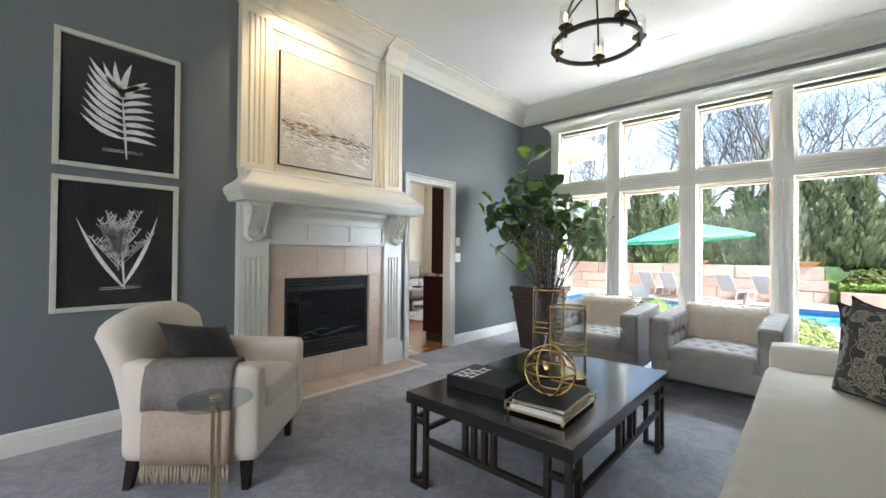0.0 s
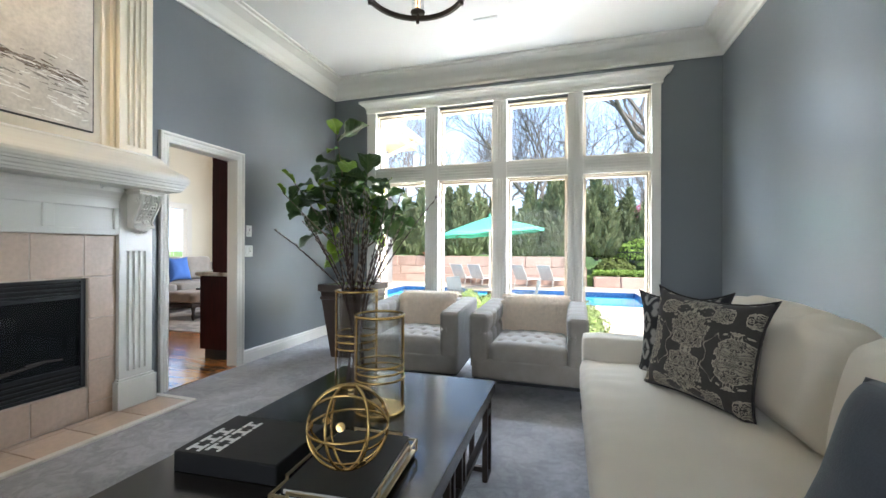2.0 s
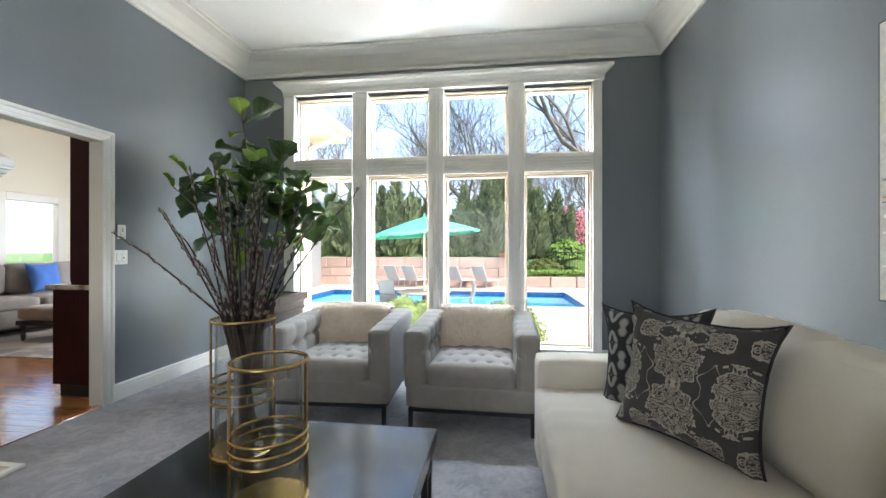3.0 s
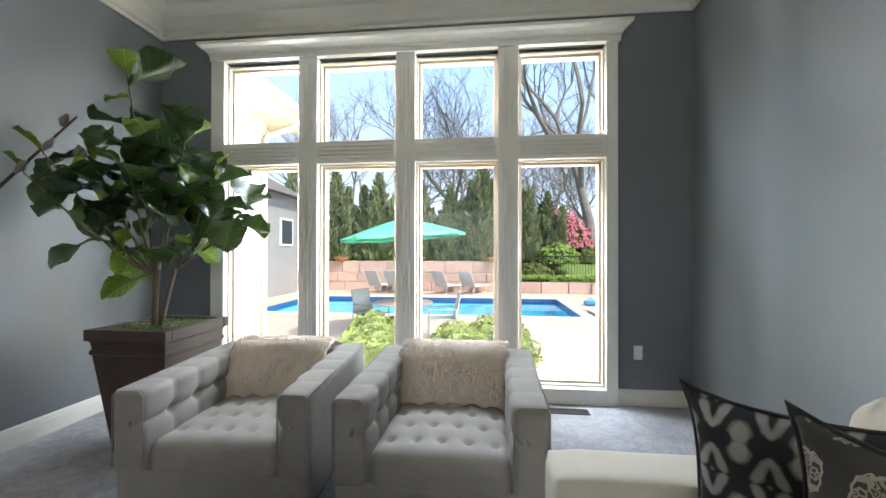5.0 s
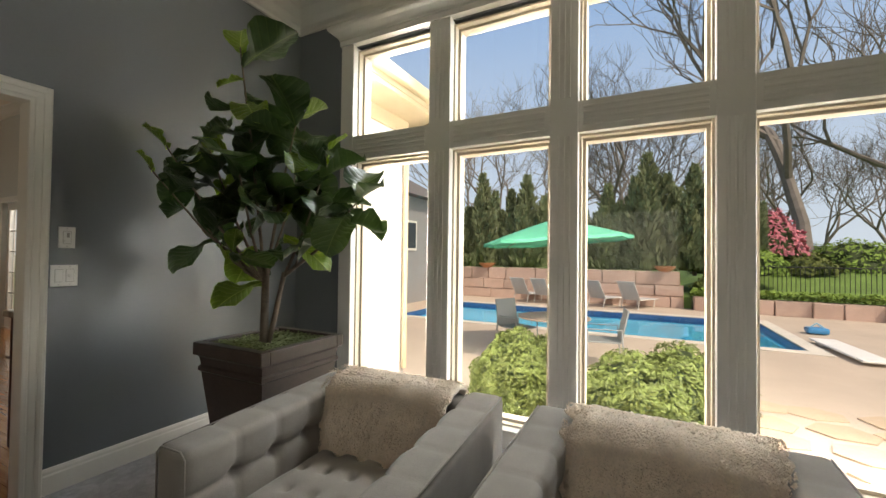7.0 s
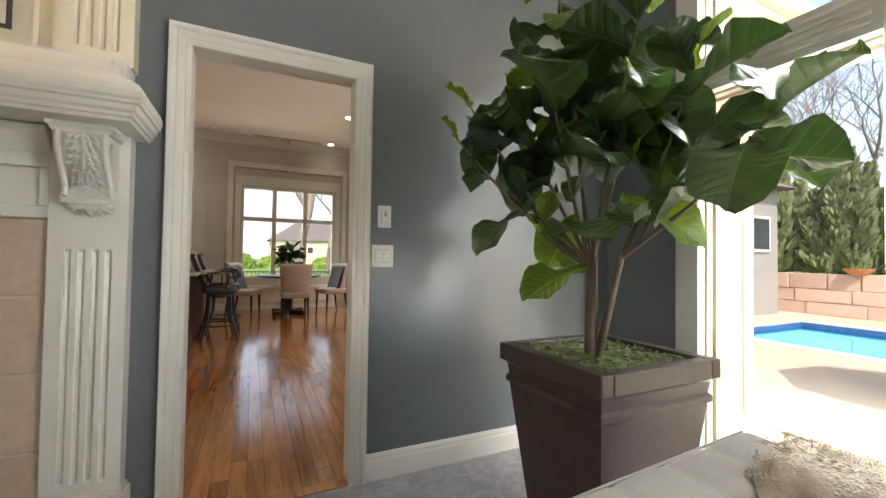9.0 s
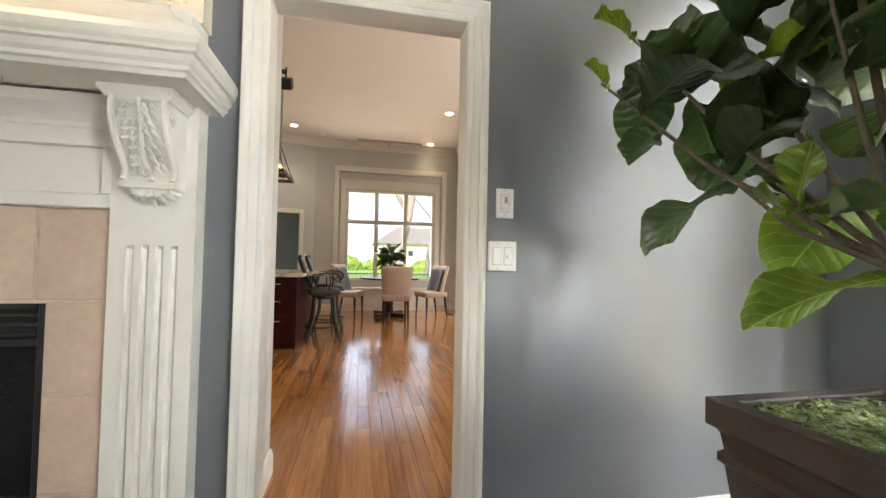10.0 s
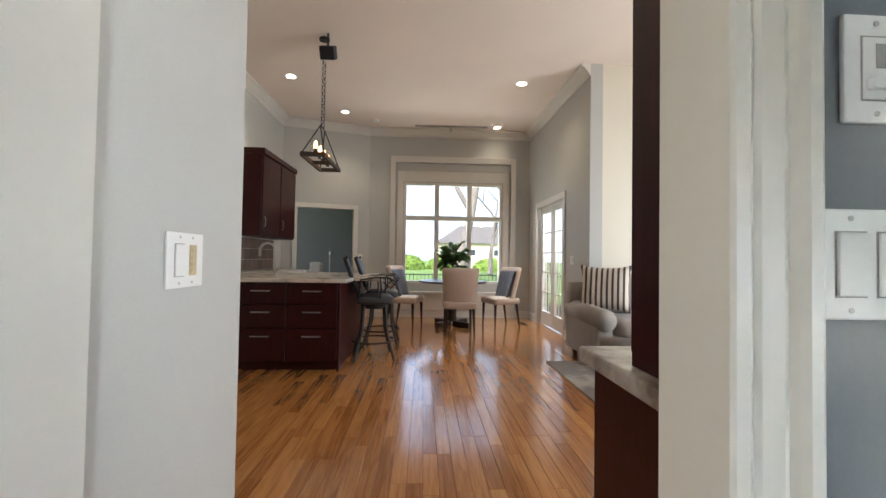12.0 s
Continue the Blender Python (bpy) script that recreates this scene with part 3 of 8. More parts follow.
structure("wall_north", boxes((-4.27, wx0 - 0.006, YN, YN + 0.195, G - 0.1, H + 0.12), (wx1 + 0.006, XE + 0.15, YN, YN + 0.195, G - 0.1, H + 0.12), (wx0 - 0.006, wx1 + 0.006, YN, YN + 0.195, G - 0.1, wz0 - 0.02), (wx0 - 0.006, wx1 + 0.006, YN, YN + 0.195, wz1 + 0.02, H + 0.12)), WALL, "dark blue-grey wall round a tall window", "wall")

# crown moulding and baseboard
CROWN = [(0.0, 3.270), (0.02, 3.270), (0.025, 3.295), (0.05, 3.315), (0.075, 3.36), (0.13, 3.42), (0.20, 3.455), (0.215, 3.46), (0.22, 3.478), (0.25, 3.484), (0.25, 3.4985), (0.0, 3.4985)]
BASE = [(0.0, 0.0), (0.016, 0.0), (0.016, 0.095), (0.012, 0.105), (0.012, 0.118), (0.006, 0.132), (0.0, 0.135)]
bm = bmesh.new()
sweep(bm, CROWN, [(XW, 3.062), (XW, YN), (XE, YN), (XE, YS), (XW, YS), (XW, 1.33)])
structure("crown_moulding", bm, TRIM, "deep cream-white crown moulding", "moulding")
bm = bmesh.new()
sweep(bm, BASE, [(XW, 4.052), (XW, YN), (-3.345, YN)])
sweep(bm, BASE, [(0.283, YN), (XE, YN), (XE, YS), (XW, YS), (XW, 1.245)])
structure("baseboard", bm, TRIM, "white stepped baseboard", "baseboard")


def casing(bm, y0, y1, top, x, out):
    """Moulded door casing, mitred at the head, round an opening in a wall along y; out: the side that it stands on."""
    profile = [(0.0, 0.0), (0.0, 0.011), (0.005, 0.014), (0.018, 0.016), (0.023, 0.013), (0.030, 0.016), (0.050, 0.020), (0.056, 0.018), (0.062, 0.024), (0.069, 0.029), (0.080, 0.030), (0.085, 0.027), (0.085, 0.0)]
    rings = [[bm.verts.new((x + out * t, y, z)) for (b, t), (y, z) in zip(profile, spots)] for spots in (
        [(y0 - b, 0.0) for b, t in profile], [(y0 - b, top + b) for b, t in profile], [(y1 + b, top + b) for b, t in profile], [(y1 + b, 0.0) for b, t in profile])]
    k = len(profile)
    for p, q in zip(rings, rings[1:]):
        for i in range(k):
            bm.faces.new((p[i], q[i], q[(i + 1) % k], p[(i + 1) % k]))
    bm.faces.new(rings[0])
    bm.faces.new(rings[-1])
    bmesh.ops.recalc_face_normals(bm, faces=bm.faces[:])
    return bm


door = thing("door_1", pose(0, 0, 0), "white cased doorway without a door, open to the kitchen", "doorway")
door["kind"] = "structure"
part("casing", casing(bmesh.new(), D0, D1, DH, XW, 1), TRIM, door)
part("jamb", boxes((XW - 0.11, XW, D0 - 0.012, D0, 0, DH), (XW - 0.11, XW, D1, D1 + 0.012, 0, DH), (XW - 0.11, XW, D0 - 0.012, D1 + 0.012, DH, DH + 0.012)), TRIM, door)
part("threshold", boxes((XW - 0.055, XW + 0.012, D0, D1, 0.0, 0.006), r=0.002, seg=1), OAK, door)

# ---- the tall window ----
win = thing("window_1", pose(0, 0, 0), "tall white eight-light window with fluted mullions and a moulded head", "window")
win["kind"] = "structure"
YF = 5.70
posts = [(-3.335, COLS[0][0])] + [(COLS[i][1], COLS[i + 1][0]) for i in range(3)] + [(COLS[3][1], 0.283)]
for i, (a, b) in enumerate(posts):
    bm = boxes((a, b, YF, YF + 0.13, 0.0 if i in (0, 4) else 0.134, 3.03), r=0.003, seg=1)
    if 0 < i < 4:
        for dz0, dz1 in ((0.17, 2.05), (2.29, 2.96)):
            for k in range(3):
                c = a + (b - a) * (0.3 + 0.2 * k)
                box(bm, c - 0.008, c + 0.008, YF - 0.006, YF, dz0, dz1, r=0.003, seg=1)
    part("mullion", bm, TRIM, win)
for i, (a, b) in enumerate(COLS):
    bm = boxes((a, b, YF + 0.004, YF + 0.13, 2.067, 2.262))
    for k in range(4):
        z = 2.105 + 0.036 * k
        box(bm, a + 0.03, b - 0.03, YF - 0.004, YF + 0.004, z, z + 0.018, r=0.004, seg=1)
    part("transom", bm, TRIM, win)
part("apron", boxes((COLS[0][0], COLS[3][1], YF + 0.004, YF + 0.13, 0.0, 0.115), r=0.003, seg=1), TRIM, win)
part("window_sill", boxes((COLS[0][0], COLS[3][1], YF - 0.012, YF + 0.13, 0.115, 0.134), r=0.005), TRIM, win)
HOOD = [(0.0, 3.03), (0.060, 3.03), (0.060, 3.072), (0.068, 3.078), (0.068, 3.088), (0.078, 3.102), (0.106, 3.130), (0.131, 3.142), (0.138, 3.150), (0.138, 3.175), (0.0, 3.175)]
bm = bmesh.new()
sweep(bm, HOOD, [(-3.28, YN + 0.02), (-3.28, YN), (0.244, YN), (0.244, YN + 0.02)])
part("head_moulding", bm, TRIM, win)
for i, (a, b) in enumerate(COLS):
    for z0, z1 in ROWS_Z:
        bm = bmesh.new()
        for k, (w, y0, y1) in enumerate([(0.014, YF + 0.06, YF + 0.20), (0.034, YF + 0.11, YF + 0.195)]):
            box(bm, a, a + w, y0, y1, z0, z1)
            box(bm, b - w, b, y0, y1, z0, z1)
            box(bm, a + w, b - w, y0, y1, z0, z0 + w)
            box(bm, a + w, b - w, y0, y1, z1 - w, z1)
        part("window_frame", bm, SASH, win)
        p = part("pane", boxes((a + 0.03, b - 0.03, YF + 0.15, YF + 0.154, z0 + 0.03, z1 - 0.03)), GLASS, win)
        p.visible_shadow = False

# ---- fireplace ----
XT, XP, XM = -3.818, -3.79, -3.665
fp = thing("fireplace", pose(0, 0, 0), "white classical mantelpiece with fluted pilasters round a tiled gas fireplace", "fireplace")
PIL = [(1.33, 1.57), (2.82, 3.06)]


def fluted(y0, y1, z0, z1, f0, f1):
    """A pilaster with four sunk flutes, lofted as one solid."""
    bm = bmesh.new()
    g, dip = 0.0115, 0.014
    cs = [y0 + (y1 - y0) * (0.5 + (k - 1.5) * 0.17) for k in range(4)]
    rings = []
    for z, d in ((z0, 0), (f0, 0), (f0 + 0.012, dip), (f1 - 0.012, dip), (f1, 0), (z1, 0)):
        pts = [(XW, y0), (XP, y0)]
        for c in cs:
            pts += [(XP, c - g), (XP - d * 0.72, c - g * 0.70), (XP - d, c), (XP - d * 0.72, c + g * 0.70), (XP, c + g)]
        pts += [(XP, y1), (XW, y1)]
        rings.append([bm.verts.new((x, y, z)) for x, y in pts])
    k = len(rings[0])
    for a, b in zip(rings, rings[1:]):
        for i in range(k):
            bm.faces.new((a[i], a[(i + 1) % k], b[(i + 1) % k], b[i]))
    bm.faces.new(rings[0][::-1])
    bm.faces.new(rings[-1])
    bmesh.ops.recalc_face_normals(bm, faces=bm.faces[:])
    return bm


def carved_corbel(bm, yc, w):
    """A scrolled bracket with raised acanthus leaves and a drop below."""
    prof = [(0.0, 1.575), (0.130, 1.575), (0.134, 1.545), (0.128, 1.505), (0.105, 1.46), (0.072, 1.42), (0.052, 1.39), (0.05, 1.365), (0.062, 1.35), (0.07, 1.345), (0.07, 1.33), (0.0, 1.33)]
    a = [bm.verts.new((XP + o, yc - w / 2, z)) for o, z in prof]
    b = [bm.verts.new((XP + o, yc + w / 2, z)) for o, z in prof]
    k = len(prof)
    for i in range(k):
        bm.faces.new((a[i], a[(i + 1) % k], b[(i + 1) % k], b[i]))
    bm.faces.new(a[::-1])
    bm.faces.new(b)

    def face(z):
        """How far the bracket stands out at a height."""
        for (o0, h0), (o1, h1) in zip(prof[1:], prof[2:10]):
            if h1 <= z <= h0:
                return o0 + (o1 - o0) * (h0 - z) / max(1e-6, h0 - h1)
        return 0.06
    for s in (-1, 1):
        tube(bm, [(XP + o + 0.004, yc + s * (w / 2 - 0.009), z) for o, z in prof[1:9]], 0.009, 8)
        tube(bm, [(XP + 0.09, yc + s * w / 2, 1.53), (XP + 0.11, yc + s * (w / 2 + 0.003), 1.545), (XP + 0.118, yc + s * (w / 2 + 0.003), 1.525), (XP + 0.10, yc + s * (w / 2 + 0.003), 1.512), (XP + 0.088, yc + s * w / 2, 1.525)], 0.005, 6)
        for j in range(8):
            z = 1.555 - 0.023 * j
            o = face(z) + 0.001
            for q, ln in ((0.014, 0.030), (0.034, 0.022)):
                yy = yc + s * (q + 0.006 * math.sin(j * 2.1))
                tube(bm, [(XP + o, yy - s * 0.010, z + 0.010), (XP + o + 0.011, yy + s * 0.002, z), (XP + face(z - 0.022) + 0.002, yy + s * 0.014, z - ln * 0.7)], [0.003, 0.0075, 0.002], 6)
    tube(bm, [(XP + o + 0.005, yc + 0.010 * math.sin(i * 1.1), z) for i, (o, z) in enumerate(prof[1:9])], 0.008, 8)
    tube(bm, [(XP + 0.078, yc + 0.012 * math.cos(q), 1.375 + 0.012 * math.sin(q)) for q in (0, 1, 2, 3, 4, 5, 6)], 0.006, 6)
    for j in range(7):
        an = (j - 3) * 0.46
        tube(bm, [(XP + 0.04, yc, 1.33), (XP + 0.052 - 0.004 * abs(j - 3), yc + 0.05 * math.sin(an), 1.332 - 0.022 * math.cos(an)), (XP + 0.008, yc + 0.072 * math.sin(an), 1.328 - 0.042 * math.cos(an))], [0.007, 0.012, 0.003], 7)
    bmesh.ops.recalc_face_normals(bm, faces=bm.faces[:])
    return bm


for y0, y1 in PIL:
    part("pilaster", fluted(y0, y1, 0.23, 1.606, 0.27, 1.16), TRIM, fp)
    part("plinth", boxes((XW, XP + 0.028, y0 - 0.024, y1 + 0.02, 0.012, 0.215), (XW, XP + 0.014, y0 - 0.012, y1 + 0.01, 0.215, 0.23), r=0.005), TRIM, fp)
    part("upper_pilaster", fluted(y0, y1, 1.885, 3.25, 1.935, 3.17), WARMTRIM, fp)
    part("capital", boxes((XW, XP + 0.018, y0 - 0.016, y1 + 0.016, 3.25, 3.29), r=0.006), WARMTRIM, fp)
    yc = (y0 + y1) / 2 + (0.01 if y0 > 2 else -0.01)
    part("corbel", carved_corbel(bmesh.new(), yc, 0.15), TRIM, fp, "carved acanthus scroll corbel", smooth=False)
    bm = bmesh.new()
    sweep(bm, [(-0.05, 1.572), (0.004, 1.572), (0.010, 1.584), (0.018, 1.592), (0.018, 1.606), (-0.05, 1.606)], [(XP + 0.002, yc - 0.078), (XP + 0.134, yc - 0.078), (XP + 0.134, yc + 0.078), (XP + 0.002, yc + 0.078)])
    part("corbel_cap", bm, TRIM, fp)
# frieze with sunk panels
part("frieze", boxes((XW, XT + 0.006, 1.57, 2.82, 1.272, 1.606)), TRIM, fp)
pan = [(1.60, 1.93), (1.99, 2.38), (2.44, 2.79)]
edges = [1.57] + [q for p in pan for q in p] + [2.82]
for a, b in zip(edges[::2], edges[1::2]):
    part("stile", boxes((XT + 0.006, XT + 0.026, a, b, 1.315, 1.46), r=0.003, seg=1), TRIM, fp)
part("lower_rail", boxes((XT + 0.006, XT + 0.027, 1.57, 2.82, 1.272, 1.315), r=0.003, seg=1), TRIM, fp)
part("upper_rail", boxes((XT + 0.006, XT + 0.027, 1.57, 2.82, 1.46, 1.52), r=0.003, seg=1), TRIM, fp)
bm = bmesh.new()
sweep(bm, [(0, 1.515), (0.012, 1.515), (0.016, 1.53), (0.035, 1.555), (0.055, 1.575), (0.06, 1.606), (0, 1.606)], [(XT + 0.02, 1.57), (XT + 0.02, 2.82)])
part("bed_moulding", bm, TRIM, fp)
# mantel shelf: fine mouldings below, a long cove above that runs back to the upper pilasters
MF, MY0, MY1 = -3.555, 1.272, 3.108
bm = bmesh.new()
sweep(bm, [(-0.16, 1.606), (0.0, 1.606), (0.004, 1.618), (0.012, 1.622), (0.012, 1.634), (0.022, 1.643), (0.026, 1.66), (0.036, 1.664), (0.036, 1.674), (0.042, 1.684), (0.043, 1.705), (0.034, 1.726), (0.012, 1.744), (-0.02, 1.764), (-0.05, 1.79), (-0.075, 1.822), (-0.09, 1.85), (-0.16, 1.85)], [(XW, MY0), (MF, MY0), (MF, MY1), (XW, MY1)])
part("mantel_shelf", bm, TRIM, fp)
bm = bmesh.new()
sweep(bm, [(-0.10, 1.62), (0.0, 1.62), (0.0, 1.85), (-0.03, 1.862), (-0.07, 1.874), (-0.10, 1.886)], [(XW, 1.35), (MF - 0.085, 1.35), (MF - 0.085, 3.03), (XW, 3.03)])
part("mantel_cove", bm, TRIM, fp)
part("mantel_top", boxes((XW, XP + 0.06, 1.34, 3.05, 1.62, 1.8845)), TRIM, fp)
part("cup_hook", tube(bmesh.new(), [(XM, 2.62, 1.607), (XM, 2.62, 1.59), (XM + 0.012, 2.62, 1.577), (XM + 0.024, 2.62, 1.587)], 0.0025, 6), STEEL, fp)
part("cup_hook", tube(bmesh.new(), [(XM, 1.82, 1.607), (XM, 1.82, 1.59), (XM + 0.012, 1.82, 1.577), (XM + 0.024, 1.82, 1.587)], 0.0025, 6), STEEL, fp)
# overmantel panel
part("overmantel_panel", boxes((XW, XW + 0.012, 1.57, 2.82, 1.886, 3.29)), WARMTRIM, fp)
for f in ((1.575, 1.595), (2.795, 2.815)):
    part("panel_stile", boxes((XW + 0.012, XW + 0.045, *f, 1.886, 3.25), r=0.005), WARMTRIM, fp)
for z0, z1 in ((1.886, 1.90), (3.14, 3.25)):
    part("panel_rail", boxes((XW + 0.012, XW + 0.03, 1.595, 2.795, z0, z1), r=0.005), WARMTRIM, fp)
for y in (1.64, 2.735):
    part("panel_bead", boxes((XW + 0.012, XW + 0.024, y, y + 0.018, 1.90, 3.14), r=0.004), WARMTRIM, fp)
bm = bmesh.new()
sweep(bm, CROWN, [(XW, 1.33), (XW, 3.062)])
part("crown", bm, WARMTRIM, fp)
for y0, y1 in PIL:
    bm = bmesh.new()
    sweep(bm, [(o if o == 0 else o + 0.025, z) for o, z in CROWN], [(XW, y0 - 0.02), (XW, y1 + 0.02)])
    sweep(bm, [(0, 3.285), (0.085, 3.285), (0.105, 3.33), (0.15, 3.38), (0, 3.38)], [(XW, y0 - 0.02), (XW, y1 + 0.02)])
    part("crown_block", bm, WARMTRIM, fp)
# firebox
FY0, FY1, FZ0, FZ1 = 1.728, 2.642, 0.235, 0.975
part("tile_backing", boxes((XW + 0.001, XT - 0.006, 1.57, FY0, 0.012, 1.272), (XW + 0.001, XT - 0.006, FY1, 2.82, 0.012, 1.272), (XW + 0.001, XT - 0.006, FY0, FY1, FZ1, 1.272), (XW + 0.001, XT - 0.006, FY0, FY1, 0.012, FZ0)), GROUT, fp)
part("firebox", boxes((XW - 0.05, XW + 0.0005, FY0, FY1, FZ0, FZ1)), CAVITY, fp)
bm = boxes((XW + 0.001, XW + 0.026, FY0, FY0 + 0.03, FZ0, FZ1), (XW + 0.001, XW + 0.026, FY1 - 0.03, FY1, FZ0, FZ1), (XW + 0.001, XW + 0.026, FY0 + 0.03, FY1 - 0.03, FZ1 - 0.02, FZ1), (XW + 0.001, XW + 0.026, FY0 + 0.03, FY1 - 0.03, FZ0, FZ0 + 0.02), (XW + 0.001, XW + 0.022, FY0 + 0.03, FY1 - 0.03, FZ0 + 0.125, FZ0 + 0.15), (XW + 0.001, XW + 0.022, FY0 + 0.03, FY1 - 0.03, FZ1 - 0.135, FZ1 - 0.11), r=0.003, seg=1)
part("fireplace_frame", bm, BLACK, fp)
for z in [FZ0 + 0.03 + 0.032 * k for k in range(3)] + [FZ1 - 0.105 + 0.03 * k for k in range(3)]:
    part("louvre", boxes((XW + 0.012, XW + 0.024, FY0 + 0.03, FY1 - 0.03, z, z + 0.014), r=0.003, seg=1), BLACK, fp)
part("fire_glass", boxes((XW + 0.0195, XW + 0.021, FY0 + 0.03, FY1 - 0.03, FZ0 + 0.15, FZ1 - 0.135)), FIREGLASS, fp)
rnd = random.Random(7)
for k in range(6):
    y = FY0 + 0.14 + 0.11 * k
    z = FZ0 + 0.18 + 0.02 * (k % 3)
    part("log", tube(bmesh.new(), [(XW + 0.010, y - 0.09, z), (XW + 0.010, y, z + rnd.uniform(0.0, 0.05)), (XW + 0.010, y + 0.1, z + rnd.uniform(-0.01, 0.05))], [0.007, 0.0085, 0.007], 8), LOG, fp)
# hearth
hearth = thing("hearth", pose(0, 0, 0), "flush beige tiled hearth with a white edging strip", "hearth")
XH = -3.445
part("edging", boxes((XH - 0.045, XH, 1.235, 3.155, 0.0, 0.018), (XW, XH - 0.045, 1.235, 1.28, 0.0, 0.018), (XW, XH - 0.045, 3.11, 3.155, 0.0, 0.018), r=0.003, seg=1), TRIM, hearth)
part("bedding", boxes((XW, XH - 0.045, 1.28, 3.11, 0.0, 0.008)), GROUT, hearth)


def tile_mesh(dx, dy, dz, name, r=0.003):
    bm = boxes((0, dx, 0, dy, 0, dz), r=r, seg=1)
    me = bpy.data.meshes.new(name)
    bm.to_mesh(me)
    bm.free()
    me.materials.append(TILE)
    return me


def lay(parent, me, x, y, z):
    ob = new("tile", me)
    ob.parent = parent
    ob.location = (x, y, z)


tx = XT - 0.006
ys = [1.572, 1.73, 2.03, 2.33, 2.615, 2.818]
for a, b in zip(ys, ys[1:]):
    lay(fp, tile_mesh(0.006, b - a - 0.006, 0.283, "tile"), tx, a + 0.003, 0.986)
for a, b in ((1.572, FY0), (FY1, 2.818)):
    for z0, z1 in ((0.70, 0.983), (0.41, 0.697), (0.12, 0.407), (0.014, 0.117)):
        lay(fp, tile_mesh(0.006, b - a - 0.005, z1 - z0 - 0.004, "tile"), tx, a + 0.003, z0)
for a, b in zip((FY0, 2.03, 2.335), (2.03, 2.335, FY1)):
    lay(fp, tile_mesh(0.006, b - a - 0.006, 0.21, "tile"), tx, a + 0.003, 0.02)
hy = [1.28 + 0.305 * k for k in range(6)] + [3.11]
for a, b in zip(hy, hy[1:]):
    lay(hearth, tile_mesh(0.26, b - a - 0.006, 0.008, "tile"), XH - 0.045 - 0.263, a + 0.003, 0.006)
    lay(hearth, tile_mesh(0.06, b - a - 0.006, 0.008, "tile"), XH - 0.045 - 0.33, a + 0.003, 0.006)

# ---- kitchen and family room shell ----
KS, KN, KW = -1.5, 5.75, -8.42
# near-black brown paints the shadow between the oak boards
structure("kitchen_subfloor", boxes((KX - 2.5, XW - 0.055, KS, 5.90, -0.12, -0.008), (KX - 2.5, -4.36, 5.90, 8.2, -0.12, -0.008)), mat("floor_joint_shadow", (0.05, 0.025, 0.012), 0.8), "subfloor coloured as joint shadow under the oak boards", "floor")
structure("kitchen_ceiling", boxes((KX - 0.2, XW - 0.055, KS, 5.90, KH, KH + 0.1), (KX - 0.2, -4.36, 5.90, 8.2, KH, KH + 0.1)), KCEIL, "white kitchen ceiling with warm floor bounce tinted into its paint", "ceiling")
structure("kitchen_wall_east", boxes((XW - 0.11, XW - 0.055, KS, D0 - 0.012, -0.1, KH), (XW - 0.11, XW - 0.055, D1 + 0.012, YN + 0.195, -0.1, KH), (XW - 0.11, XW - 0.055, D0 - 0.012, D1 + 0.012, DH + 0.012, KH)), GREIGE, "greige painted wall", "wall")
structure("passage_wall", boxes((-4.62, XW - 0.11, 3.02, 3.145, 0.0, KH), r=0.004, seg=1), GREIGE, "greige wall end beside the doorway", "wall")
bm = bmesh.new()
sweep(bm, BASE, [(XW - 0.11, 3.145), (-4.62, 3.145), (-4.62, 3.02)])
structure("passage_baseboard", bm, TRIM, "white stepped baseboard", "baseboard")
# west wall with the big window
KWY0, KWY1, KWZ0, KWZ1 = 3.27, 5.19, 0.66, 2.62
structure("kitchen_wall_west", boxes((KX - 0.15, KX, 2.55, KWY0, -0.1, KH), (KX - 0.15, KX, KWY1, KN, -0.1, KH), (KX - 0.15, KX, KWY0, KWY1, -0.1, KWZ0), (KX - 0.15, KX, KWY0, KWY1, KWZ1, KH)), GREIGE, "greige wall round the breakfast window", "wall")
A0, A1 = Vector((-10.83, 1.09)), Vector((KX, 2.60))
AD = (A1 - A0).normalized()
AN = Vector((AD.y, -AD.x))
ALEN = (A1 - A0).length
am = Matrix(((AD.x, AN.x, 0, A0.x), (AD.y, AN.y, 0, A0.y), (0, 0, 1, 0), (0, 0, 0, 1)))


def placed(bm, m):
    bmesh.ops.transform(bm, matrix=m, verts=bm.verts[:])
    bmesh.ops.recalc_face_normals(bm, faces=bm.faces[:])
    return bm


O0, O1, OH = 0.27, 1.28, 2.05
structure("kitchen_wall_angled", placed(boxes((0, O0, -0.12, 0, -0.1, KH), (O1, ALEN, -0.12, 0, -0.1, KH), (O0, O1, -0.12, 0, OH, KH)), am), GREIGE, "greige angled wall with a cased opening", "wall")
d2 = thing("door_2", pose(0, 0, 0), "white cased opening to a dim study", "doorway")
d2["kind"] = "structure"
part("casing", placed(boxes((O0 - 0.085, O0, 0, 0.022, 0, OH + 0.085), (O1, O1 + 0.085, 0, 0.022, 0, OH + 0.085), (O0, O1, 0, 0.022, OH, OH + 0.085), r=0.004, seg=1), am), TRIM, d2)
structure("study_wall", boxes((-13.9, -13.8, -1.5, 2.85, -0.1, KH), (-13.9, KX, -1.6, -1.5, -0.1, KH), (-13.9, KX - 0.15, 2.75, 2.85, -0.1, KH)), WALL, "blue-grey study walls beyond the opening", "wall")
structure("study_ceiling", boxes((-13.9, KX - 0.2, -1.5, 2.85, KH, KH + 0.1)), CEIL, "white study ceiling", "ceiling")
